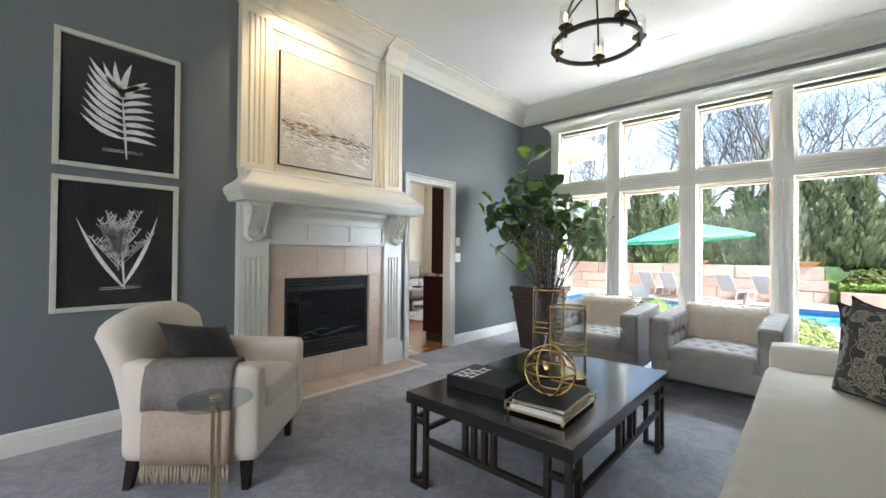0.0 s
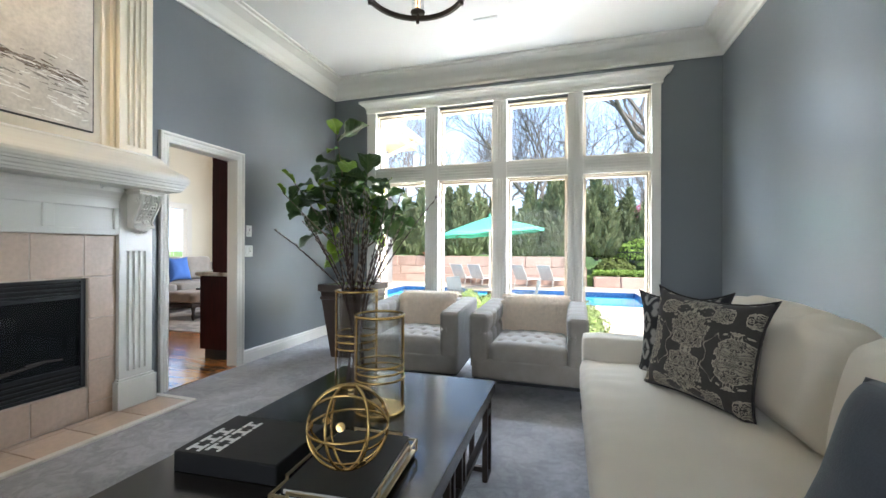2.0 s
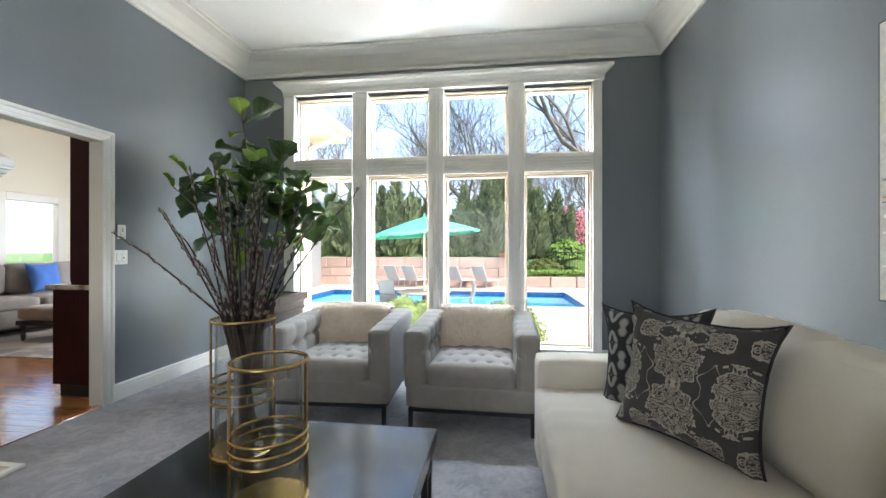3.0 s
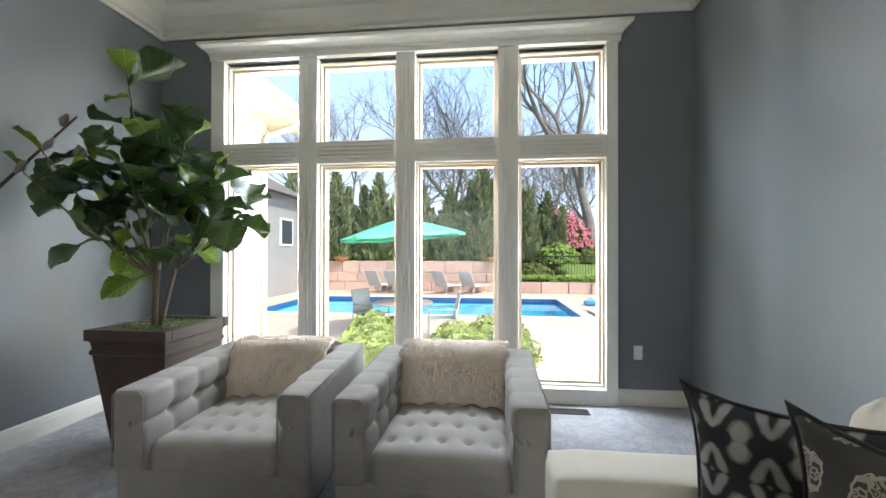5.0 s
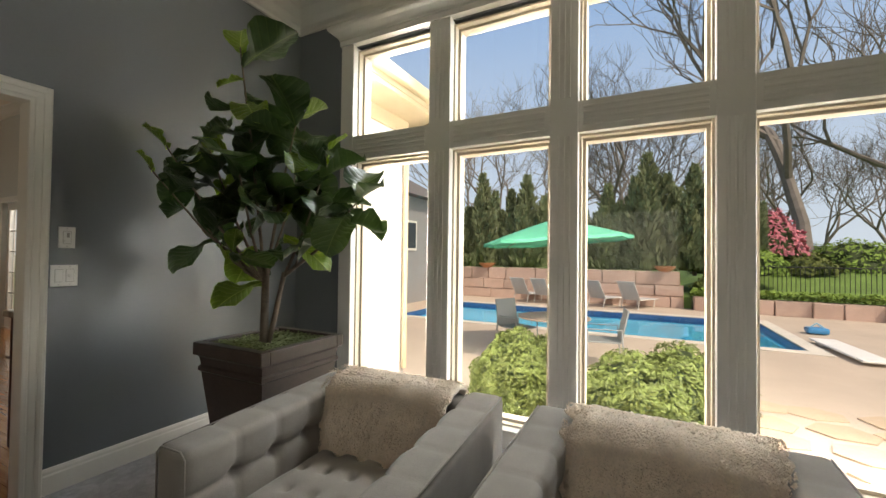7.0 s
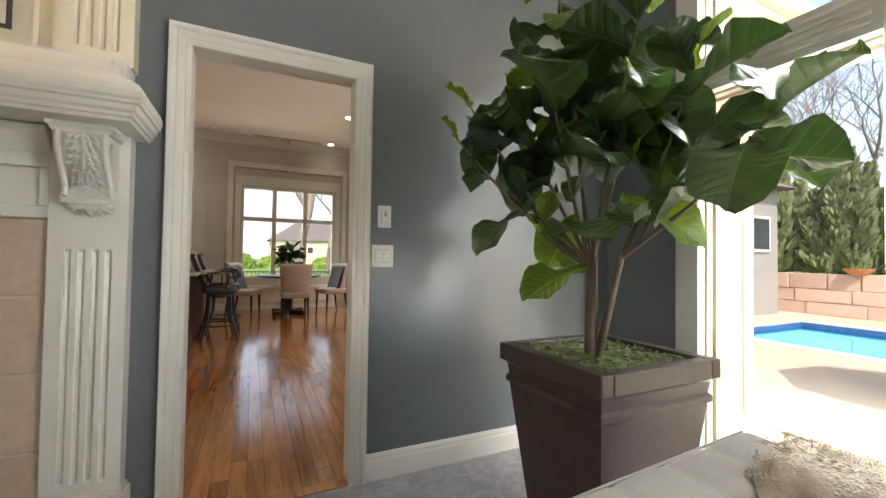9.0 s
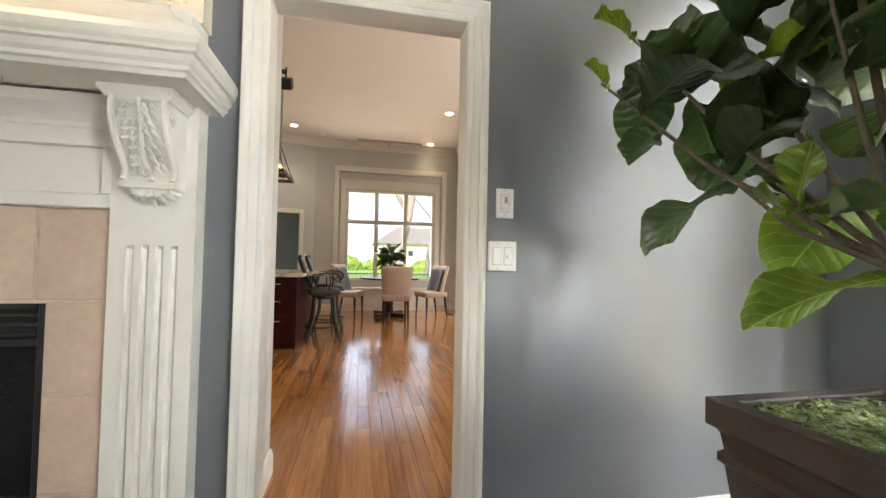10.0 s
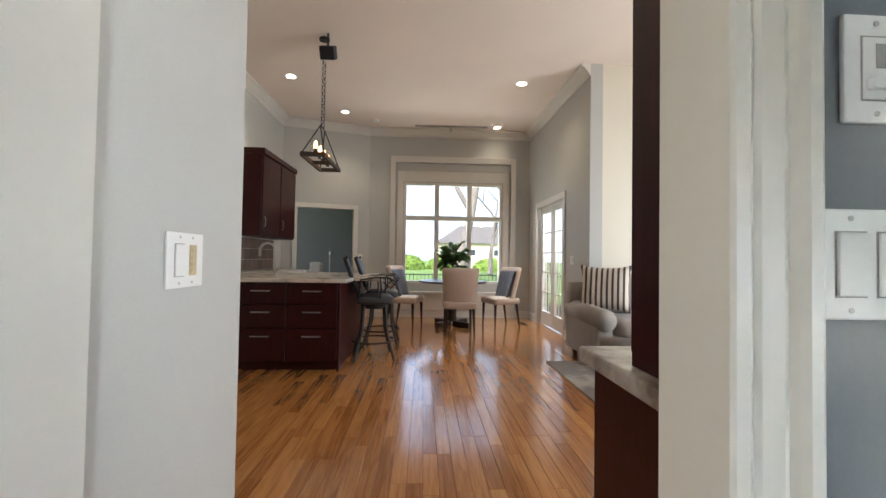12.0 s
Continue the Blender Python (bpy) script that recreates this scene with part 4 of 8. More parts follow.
structure("kitchen_wall_south", boxes((-10.95, XW - 0.11, 0.95, 1.09, -0.1, KH), (XW - 0.6, XW - 0.11, 1.09, 3.02, -0.1, KH)), GREIGE, "greige kitchen wall behind the cabinets", "wall")
F0, F1, FH = -10.70, -9.36, 2.09
structure("kitchen_wall_north", boxes((KX, F0, KN, KN + 0.16, -0.1, KH), (F1, KW, KN, KN + 0.16, -0.1, KH), (F0, F1, KN, KN + 0.16, FH, KH)), GREIGE, "greige wall with glazed doors", "wall")
WFY0, WFY1, WFZ0, WFZ1 = 6.45, 7.30, 0.95, 2.05
structure("family_wall_west", boxes((KW - 0.15, KW, KN + 0.16, WFY0, -0.1, KH), (KW - 0.15, KW, WFY1, 8.2, -0.1, KH), (KW - 0.15, KW, WFY0, WFY1, -0.1, WFZ0), (KW - 0.15, KW, WFY0, WFY1, WFZ1, KH)), FAMILY, "cream wall with a window above the sofa", "wall")
# the opening is unseen, added to let the family room's fill in
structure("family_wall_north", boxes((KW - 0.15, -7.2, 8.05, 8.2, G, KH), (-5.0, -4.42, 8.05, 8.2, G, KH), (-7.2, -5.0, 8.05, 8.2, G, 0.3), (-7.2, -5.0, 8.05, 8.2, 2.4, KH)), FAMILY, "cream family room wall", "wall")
WING = mat("white_stucco", (0.74, 0.70, 0.64), 0.9, vary=0.08, scale=3, fine=70, bump=0.5, depth=0.004)
structure("wing_wall", boxes((-4.42, -4.27, YN + 0.195, 8.2, G - 0.1, KH)), WING, "sunlit white stucco wall of the house wing", "wall")
KCROWN = [(0.0, KH - 0.15), (0.015, KH - 0.15), (0.03, KH - 0.11), (0.09, KH - 0.045), (0.115, KH - 0.03), (0.115, KH - 0.0015), (0.0, KH - 0.0015)]
bm = bmesh.new()
sweep(bm, KCROWN, [(-8.2, 1.09), (A0.x, A0.y), (A1.x, A1.y), (KX, KN), (KW + 0.0, KN), (KW + 0.0, KN + 0.15)][:5])
structure("kitchen_crown_moulding", bm, TRIM, "white crown moulding", "moulding")
bm = bmesh.new()
sweep(bm, BASE, [(KX, 2.62), (KX, KN), (F0 - 0.09, KN)])
sweep(bm, BASE, [(F1 + 0.09, KN), (KW, KN)])
structure("kitchen_baseboard", bm, TRIM, "white stepped baseboard", "baseboard")

# breakfast window with its deep surround
w2 = thing("window_2", pose(0, 0, 0), "white six-light breakfast window in a deep panelled surround", "window")
w2["kind"] = "structure"
SY0, SY1, SZ1 = 3.00, 5.46, 3.13
part("surround", boxes((KX, KX + 0.05, SY0, SY0 + 0.10, 0.5, SZ1), (KX, KX + 0.05, SY1 - 0.10, SY1, 0.5, SZ1), (KX, KX + 0.05, SY0 + 0.10, SY1 - 0.10, SZ1 - 0.12, SZ1), (KX, KX + 0.022, SY0 + 0.14, KWY0 - 0.02, 0.62, 2.85), (KX, KX + 0.022, KWY1 + 0.02, SY1 - 0.14, 0.62, 2.85), (KX, KX + 0.022, KWY0 - 0.02, KWY1 + 0.02, KWZ1 + 0.02, 2.85), r=0.006), TRIM, w2)
part("window_sill", boxes((KX, KX + 0.09, SY0, SY1, 0.45, 0.50), (KX, KX + 0.03, SY0, SY1, 0.14, 0.45), r=0.006), TRIM, w2)
part("valance_panel", boxes((KX + 0.002, KX + 0.03, SY0 + 0.12, SY1 - 0.12, 2.85, 2.97), r=0.004), GREIGE, w2)
kc = [KWY0 + (KWY1 - KWY0) * k / 3 for k in range(4)]
for z0, z1 in ((KWZ0, 1.93), (1.93, KWZ1)):
    for a, b in zip(kc, kc[1:]):
        part("window_frame", boxes((KX - 0.10, KX + 0.004, a, a + 0.045, z0, z1), (KX - 0.10, KX + 0.004, b - 0.045, b, z0, z1), (KX - 0.10, KX + 0.004, a + 0.045, b - 0.045, z0, z0 + 0.045), (KX - 0.10, KX + 0.004, a + 0.045, b - 0.045, z1 - 0.045, z1)), TRIM, w2)
        p = part("pane", boxes((KX - 0.05, KX - 0.046, a + 0.04, b - 0.04, z0 + 0.04, z1 - 0.04)), GLASS, w2)
        p.visible_shadow = False
# glazed double doors to the terrace
d3 = thing("door_3", pose(0, 0, 0), "white glazed terrace doors, one leaf ajar", "door")
d3["kind"] = "structure"
part("casing", boxes((F0 - 0.085, F0, KN - 0.022, KN, 0, FH + 0.085), (F1, F1 + 0.085, KN - 0.022, KN, 0, FH + 0.085), (F0, F1, KN - 0.022, KN, FH, FH + 0.085), r=0.004, seg=1), TRIM, d3)
for sx in (F0 + 0.02, (F0 + F1) / 2 + 0.005):
    wd = (F1 - F0) / 2 - 0.03
    leaf = part("door_leaf", boxes((sx, sx + 0.09, KN + 0.06, KN + 0.10, 0.02, FH - 0.01), (sx + wd - 0.09, sx + wd, KN + 0.06, KN + 0.10, 0.02, FH - 0.01), (sx + 0.09, sx + wd - 0.09, KN + 0.06, KN + 0.10, 0.02, 0.24), (sx + 0.09, sx + wd - 0.09, KN + 0.06, KN + 0.10, FH - 0.12, FH - 0.01), *[(sx + 0.09, sx + wd - 0.09, KN + 0.07, KN + 0.09, 0.24 + 0.345 * k - 0.01, 0.24 + 0.345 * k + 0.01) for k in range(1, 5)], *[(sx + 0.09 + (wd - 0.18) * k / 3 - 0.01, sx + 0.09 + (wd - 0.18) * k / 3 + 0.01, KN + 0.072, KN + 0.088, 0.24, FH - 0.12) for k in (1, 2)]), TRIM, d3)
    p = part("pane", boxes((sx + 0.08, sx + wd - 0.08, KN + 0.079, KN + 0.081, 0.23, FH - 0.11)), GLASS, leaf)
    p.visible_shadow = False
    part("handle", tube(bmesh.new(), [(sx + wd - 0.04, KN + 0.05, 0.9), (sx + wd - 0.04, KN + 0.03, 0.92), (sx + wd - 0.04, KN + 0.03, 1.08), (sx + wd - 0.04, KN + 0.05, 1.1)], 0.008, 6), BRASS, leaf)
w3 = thing("window_3", pose(0, 0, 0), "white-framed family room window", "window")
w3["kind"] = "structure"
part("window_frame", boxes((KW - 0.1, KW + 0.03, WFY0 - 0.07, WFY0 + 0.05, WFZ0 - 0.07, WFZ1 + 0.07), (KW - 0.1, KW + 0.03, WFY1 - 0.05, WFY1 + 0.07, WFZ0 - 0.07, WFZ1 + 0.07), (KW - 0.1, KW + 0.03, WFY0 + 0.05, WFY1 - 0.05, WFZ1 - 0.05, WFZ1 + 0.07), (KW - 0.1, KW + 0.03, WFY0 + 0.05, WFY1 - 0.05, WFZ0 - 0.07, WFZ0 + 0.05), r=0.004, seg=1), TRIM, w3)
p = part("pane", boxes((KW - 0.05, KW - 0.046, WFY0 + 0.04, WFY1 - 0.04, WFZ0 + 0.04, WFZ1 - 0.04)), GLASS, w3)
p.visible_shadow = False

# ---- outside ----
LAWN = mat("spring_lawn", (0.13, 0.21, 0.045), 0.95, vary=0.35, scale=1.5, fine=40, bump=0.8, depth=0.02)
PATIO = mat("tan_concrete_deck", (0.50, 0.40, 0.31), 0.9, vary=0.12, scale=1.2, fine=60, bump=0.4, depth=0.004)
FLAG = mat("flagstone", (0.50, 0.37, 0.25), 0.85, vary=0.22, scale=3, fine=40, bump=0.4, depth=0.006, per_piece=0.9)
STONE = mat("pink_sandstone_block", (0.52, 0.37, 0.30), 0.92, vary=0.24, scale=3.5, fine=30, bump=0.8, depth=0.03, per_piece=0.9)
POOLBLUE = mat("pool_plaster", (0.22, 0.74, 0.92), 0.5, vary=0.12, scale=1.5, fine=10)
POOLTILE = mat("pool_waterline_tile", (0.03, 0.09, 0.22), 0.3, vary=0.4, scale=12, fine=14)
JUNIPER = mat("juniper_foliage", (0.22, 0.255, 0.13), 0.9, vary=0.5, scale=2.5, fine=9, per_piece=0.5)
BOX = mat("boxwood_leaf", (0.105, 0.128, 0.022), 0.75, vary=0.4, scale=5, fine=14)
# dark colour for the shade inside foliage, reused behind the stone wall
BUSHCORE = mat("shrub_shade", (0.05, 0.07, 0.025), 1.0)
BARE = mat("bare_bark", (0.195, 0.168, 0.148), 0.9, vary=0.3, scale=2, fine=20)
BLOSSOM = mat("redbud_blossom", (0.50, 0.16, 0.20), 0.9, vary=0.4, scale=4, fine=12)
CANVAS = mat("green_umbrella_canvas", (0.09, 0.42, 0.26), 0.8, vary=0.08)
TERRA = mat("terracotta", (0.45, 0.20, 0.09), 0.8, vary=0.15)
ROOFING = mat("grey_shingle", (0.13, 0.12, 0.115), 0.9, vary=0.25, scale=4, fine=25, bump=0.6, depth=0.01)
SIDING = mat("grey_siding", (0.26, 0.255, 0.25), 0.8, vary=0.08)
HEDGE = mat("ground_cover", (0.19, 0.29, 0.05), 0.9, vary=0.5, scale=6, fine=18)
WATER = glazing("pool_water", (0.84, 0.98, 1.0), 0.02, 0.5)

PX0, PX1, PY0, PY1 = -7.6, 1.72, 13.1, 17.2
GB = G - 0.06
structure("ground", boxes((-400, KX - 0.15, -400, 400, GB - 0.5, GB), (2.2, 400, 5.94, 400, GB - 0.5, GB), (KX - 0.15, 2.2, 19.6, 400, GB - 0.5, GB), (XE + 0.15, 400, -400, 5.94, GB - 0.5, GB), (KX - 0.15, XE + 0.15, -400, KS, GB - 0.5, GB), (KX - 0.15, 2.2, 5.94, PY0 - 0.1, GB - 0.5, GB - 0.02), (KX - 0.15, PX0 - 0.1, PY0 - 0.1, 19.6, GB - 0.5, GB - 0.02)), LAWN, "spring lawn round the house", "lawn")
structure("pavement", boxes((-16, 9.0, 5.94, PY0, G - 0.08, G), (-16, PX0, PY0, PY1, G - 0.08, G), (PX1, 9.0, PY0, PY1, G - 0.08, G), (-16, 9.0, PY1, 19.75, G - 0.08, G)), PATIO, "tan concrete pool deck", "patio")
pool = thing("swimming_pool", pose(0, 0, 0), "blue rectangular swimming pool with pale coping", "pool")
part("basin", boxes((PX0, PX1, PY0, PY1, G - 1.6, G - 1.5), (PX0, PX0 + 0.02, PY0, PY1, G - 1.5, G - 0.2), (PX1 - 0.02, PX1, PY0, PY1, G - 1.5, G - 0.2), (PX0 + 0.02, PX1 - 0.02, PY0, PY0 + 0.02, G - 1.5, G - 0.2), (PX0 + 0.02, PX1 - 0.02, PY1 - 0.02, PY1, G - 1.5, G - 0.2)), POOLBLUE, pool)
part("waterline_tile", boxes((PX0, PX0 + 0.02, PY0, PY1, G - 0.2, G - 0.01), (PX1 - 0.02, PX1, PY0, PY1, G - 0.2, G - 0.01), (PX0 + 0.02, PX1 - 0.02, PY0, PY0 + 0.02, G - 0.2, G - 0.01), (PX0 + 0.02, PX1 - 0.02, PY1 - 0.02, PY1, G - 0.2, G - 0.01)), POOLTILE, pool)
part("water", boxes((PX0 + 0.02, PX1 - 0.02, PY0 + 0.02, PY1 - 0.02, G - 0.125, G - 0.12)), WATER, pool)
part("coping", boxes((PX0 - 0.3, PX1 + 0.3, PY0 - 0.3, PY0, G, G + 0.02), (PX0 - 0.3, PX1 + 0.3, PY1, PY1 + 0.3, G, G + 0.02), (PX1, PX1 + 0.3, PY0, PY1, G, G + 0.02), r=0.008, seg=1), mat("pale_coping", (0.62, 0.56, 0.48), 0.8), pool)

# pale spring sky low over the distance
BACK = bpy.data.materials.new("pale_spring_sky")
BACK.use_nodes = True
nt = BACK.node_tree
bs = nt.nodes["Principled BSDF"]
bs.inputs["Base Color"].default_value, bs.inputs["Roughness"].default_value = (0, 0, 0, 1), 1.0
tc, sx, mr, cr = nt.nodes.new("ShaderNodeTexCoord"), nt.nodes.new("ShaderNodeSeparateXYZ"), nt.nodes.new("ShaderNodeMapRange"), nt.nodes.new("ShaderNodeValToRGB")
nt.links.new(tc.outputs["Object"], sx.inputs[0])
nt.links.new(sx.outputs["Z"], mr.inputs["Value"])
mr.inputs["From Max"].default_value = 190
nt.links.new(mr.outputs[0], cr.inputs[0])
cr.color_ramp.elements[0].color, cr.color_ramp.elements[1].color = (0.68, 0.81, 0.98, 1), (0.22, 0.44, 0.86, 1)
nt.links.new(cr.outputs[0], bs.inputs["Emission Color"])
bs.inputs["Emission Strength"].default_value = 0.84
bm = bmesh.new()
arc = [(260 * math.cos(radians(a)), 260 * math.sin(radians(a))) for a in range(38, 222, 6)]
lo, hi = [bm.verts.new((x, y, -3)) for x, y in arc], [bm.verts.new((x, y, 230)) for x, y in arc]
for i in range(len(arc) - 1):
    bm.faces.new((lo[i], hi[i], hi[i + 1], lo[i + 1]))
structure("backdrop", bm, BACK, "pale blue spring sky above the horizon", "sky")


# ---- living room things ----
def pendant_leaf(me_name, length, width, curl, fold):
    """A fiddle-shaped leaf along +x, with a raised midrib and a wavy rim."""
    bm = bmesh.new()
    n, k = 12, 3
    rows = []
    for i in range(n + 1):
        t = i / n
        w = width * max(0.34 * math.sin(math.pi * min(1, t / 0.52)) ** 0.7 if t < 0.42 else 0.0, 0.80 * math.sqrt(max(0.0, 1 - ((t - 0.63) / 0.375) ** 2)), 0.012)
        row = []
        for j in range(-k, k + 1):
            s = j / k
            z = -curl * t * t + fold * abs(s) * w * 2 + 0.020 * math.sin(9 * t + 2.2 * s + 40 * length) * abs(s) + 0.007 * math.sin(24 * t + 3 * s) * abs(s)
            row.append(bm.verts.new((length * t, s * w / 2, z)))
        rows.append(row)
    for a, b in zip(rows, rows[1:]):
        for j in range(2 * k):
            bm.faces.new((a[j], b[j], b[j + 1], a[j + 1]))
    me = bpy.data.meshes.new(me_name)
    bm.to_mesh(me)
    bm.free()
    me.shade_smooth()
    return me


def fig_tree():
    rnd = random.Random(11)
    base = Vector((-2.99, 4.70, 0.76))
    tree = thing("fig_tree", Matrix.Translation(base), "artificial fiddle-leaf fig tree with large glossy leaves, in a planter", "plant")
    leaf_meshes = []
    for green in (LEAF, LEAFPALE):
        for L, W, c, f in ((0.27, 0.245, 0.05, 0.11), (0.31, 0.28, 0.10, 0.07), (0.23, 0.20, 0.03, 0.14)):
            me = pendant_leaf("leaf", L, W, c, f)
            me.materials.append(green)
            leaf_meshes.append(me)
    tips = [(-3.14, 4.62, 2.48), (-2.81, 4.75, 2.06), (-3.58, 4.47, 1.92), (-3.70, 4.44, 1.80), (-3.36, 4.58, 1.94), (-3.38, 4.60, 1.44), (-3.05, 4.55, 1.80), (-2.68, 4.85, 1.82), (-2.44, 4.86, 1.60), (-2.77, 4.80, 1.38), (-3.17, 4.58, 1.34), (-3.05, 4.98, 1.85)]
    fork = Vector((0, 0, 0.36))
    bm = bmesh.new()
    tube(bm, [(0, 0, -0.03), (0.004, 0, 0.18), (0.0, 0.005, 0.40)], [0.025, 0.022, 0.020], 10)
    tube(bm, [(0.02, 0.012, 0.0), (0.06, 0.03, 0.2), (0.11, 0.04, 0.42)], [0.015, 0.014, 0.013], 10)
    part("trunk", bm, BARK, tree, smooth=True)
    for n, tip in enumerate(tips):
        t = Vector(tip) - base
        start = Vector((0.11, 0.04, 0.40)) if n in (7, 8, 9) else fork.copy()
        mid = start.lerp(t, 0.5) + Vector((0, 0, 0.06 if n < 2 else -0.05))
        pts = [start.lerp(mid, k / 3) for k in range(3)] + [mid.lerp(t, k / 4) for k in range(5)]
        part("branch", tube(bmesh.new(), pts, [0.0100 - 0.0009 * k for k in range(len(pts))], 7), BARK, tree, smooth=True)
        count = (10, 9, 7, 4, 8, 5, 8, 9, 9, 4, 3, 7)[n]
        for j in range(count):
            f = 0.66 + 0.34 * (j + 0.5) / count if n else 0.42 + 0.57 * (j + 0.5) / count
            p = start.lerp(mid, f * 2) if f < 0.5 else mid.lerp(t, f * 2 - 1)
            pale = rnd.random() < 0.09 or (j == count - 1 and rnd.random() < 0.5)
            size = rnd.uniform(0.85, 1.2) * (0.62 if pale else 1.0) * (1.22 if n == 0 else 1.0 if n in (3, 8) else 1.12)
            # leaves keep clear of the wall and of the room's side
            for attempt in range(8):
                an = j * 2.4 + n + attempt * 0.8
                pitch = rnd.uniform(-25, 50) if j < count - 2 else rnd.uniform(-80, -20)
                place = pose(*p, rnd.uniform(-35, 35), pitch, math.degrees(an)) @ Matrix.Scale(size, 4)
                q = place @ Vector((0.27, 0, 0)) + base
                if q.x > XW + 0.04 and q.z > 1.10 and q.y > (4.30 if q.z > 1.76 else 4.47):
                    break
            else:
                continue
            ob = new("leaf", leaf_meshes[rnd.randrange(3) + (3 if pale else 0)])
            ob.parent = tree
            ob.matrix_basis = place
    for an, p, r in ((195, (0.0, -0.01, 0.36), 12), (160, (-0.03, -0.04, 0.56), 25), (20, (0.12, 0.02, 0.62), 20)):
        ob = new("leaf", leaf_meshes[4])
        ob.parent = tree
        ob.matrix_basis = pose(*p, 20, r, an)
    # planter
    pl = thing("planter", pose(-2.99, 4.76, 0), "dark brown square tapered planter with a stepped rim", "planter")
    bm = bmesh.new()
    lev = [(0.175, 0.0), (0.245, 0.63), (0.256, 0.64), (0.256, 0.66), (0.246, 0.67), (0.252, 0.71), (0.262, 0.725)]
    prev = None
    for h, z in lev:
        ring = [bm.verts.new((sx * h, sy * h * 1.08, z)) for sx, sy in ((-1, -1), (1, -1), (1, 1), (-1, 1))]
        if prev:
            for i in range(4):
                bm.faces.new((prev[i], prev[(i + 1) % 4], ring[(i + 1) % 4], ring[i]))
        else:
            bm.faces.new(ring[::-1])
        prev = ring
    bm.faces.new(prev)
    part("body", bm, PLANTER, pl)
    o, i = 0.275, 0.225
    part("rim", boxes((-o, o, -o * 1.08, -i * 1.08, 0.725, 0.795), (-o, o, i * 1.08, o * 1.08, 0.725, 0.795), (-o, -i, -i * 1.08, i * 1.08, 0.725, 0.795), (i, o, -i * 1.08, i * 1.08, 0.725, 0.795), r=0.004, seg=1), PLANTER, pl)
    bm = bmesh.new()
    bmesh.ops.create_grid(bm, x_segments=26, y_segments=26, size=0.5, matrix=Matrix.Diagonal((0.45, 0.486, 1, 1)))
    for v in bm.verts:
        v.co.z = 0.765 + 0.018 * noise.noise(v.co * 9) + rnd.uniform(-0.006, 0.008)
    mo = part("moss", bm, MOSS, pl, "dry green moss", smooth=False)
    bm = bmesh.new()
    for _ in range(700):
        x, y = rnd.uniform(-0.22, 0.22), rnd.uniform(-0.235, 0.235)
        a, l = rnd.uniform(0, 6.28), rnd.uniform(0.012, 0.03)
        c, s = math.cos(a), math.sin(a)
        z = 0.775 + rnd.uniform(-0.004, 0.014)
        vs = [bm.verts.new((x + c * l * u - s * w, y + s * l * u + c * w, z + h)) for u, w, h in ((-1, 0.003, 0), (-1, -0.003, 0), (1, -0.003, rnd.uniform(0, 0.012)), (1, 0.003, 0.002))]
        bm.faces.new(vs)
    tagged(part("moss_litter", bm, MOSS, pl), kind="stuff")


fig_tree()


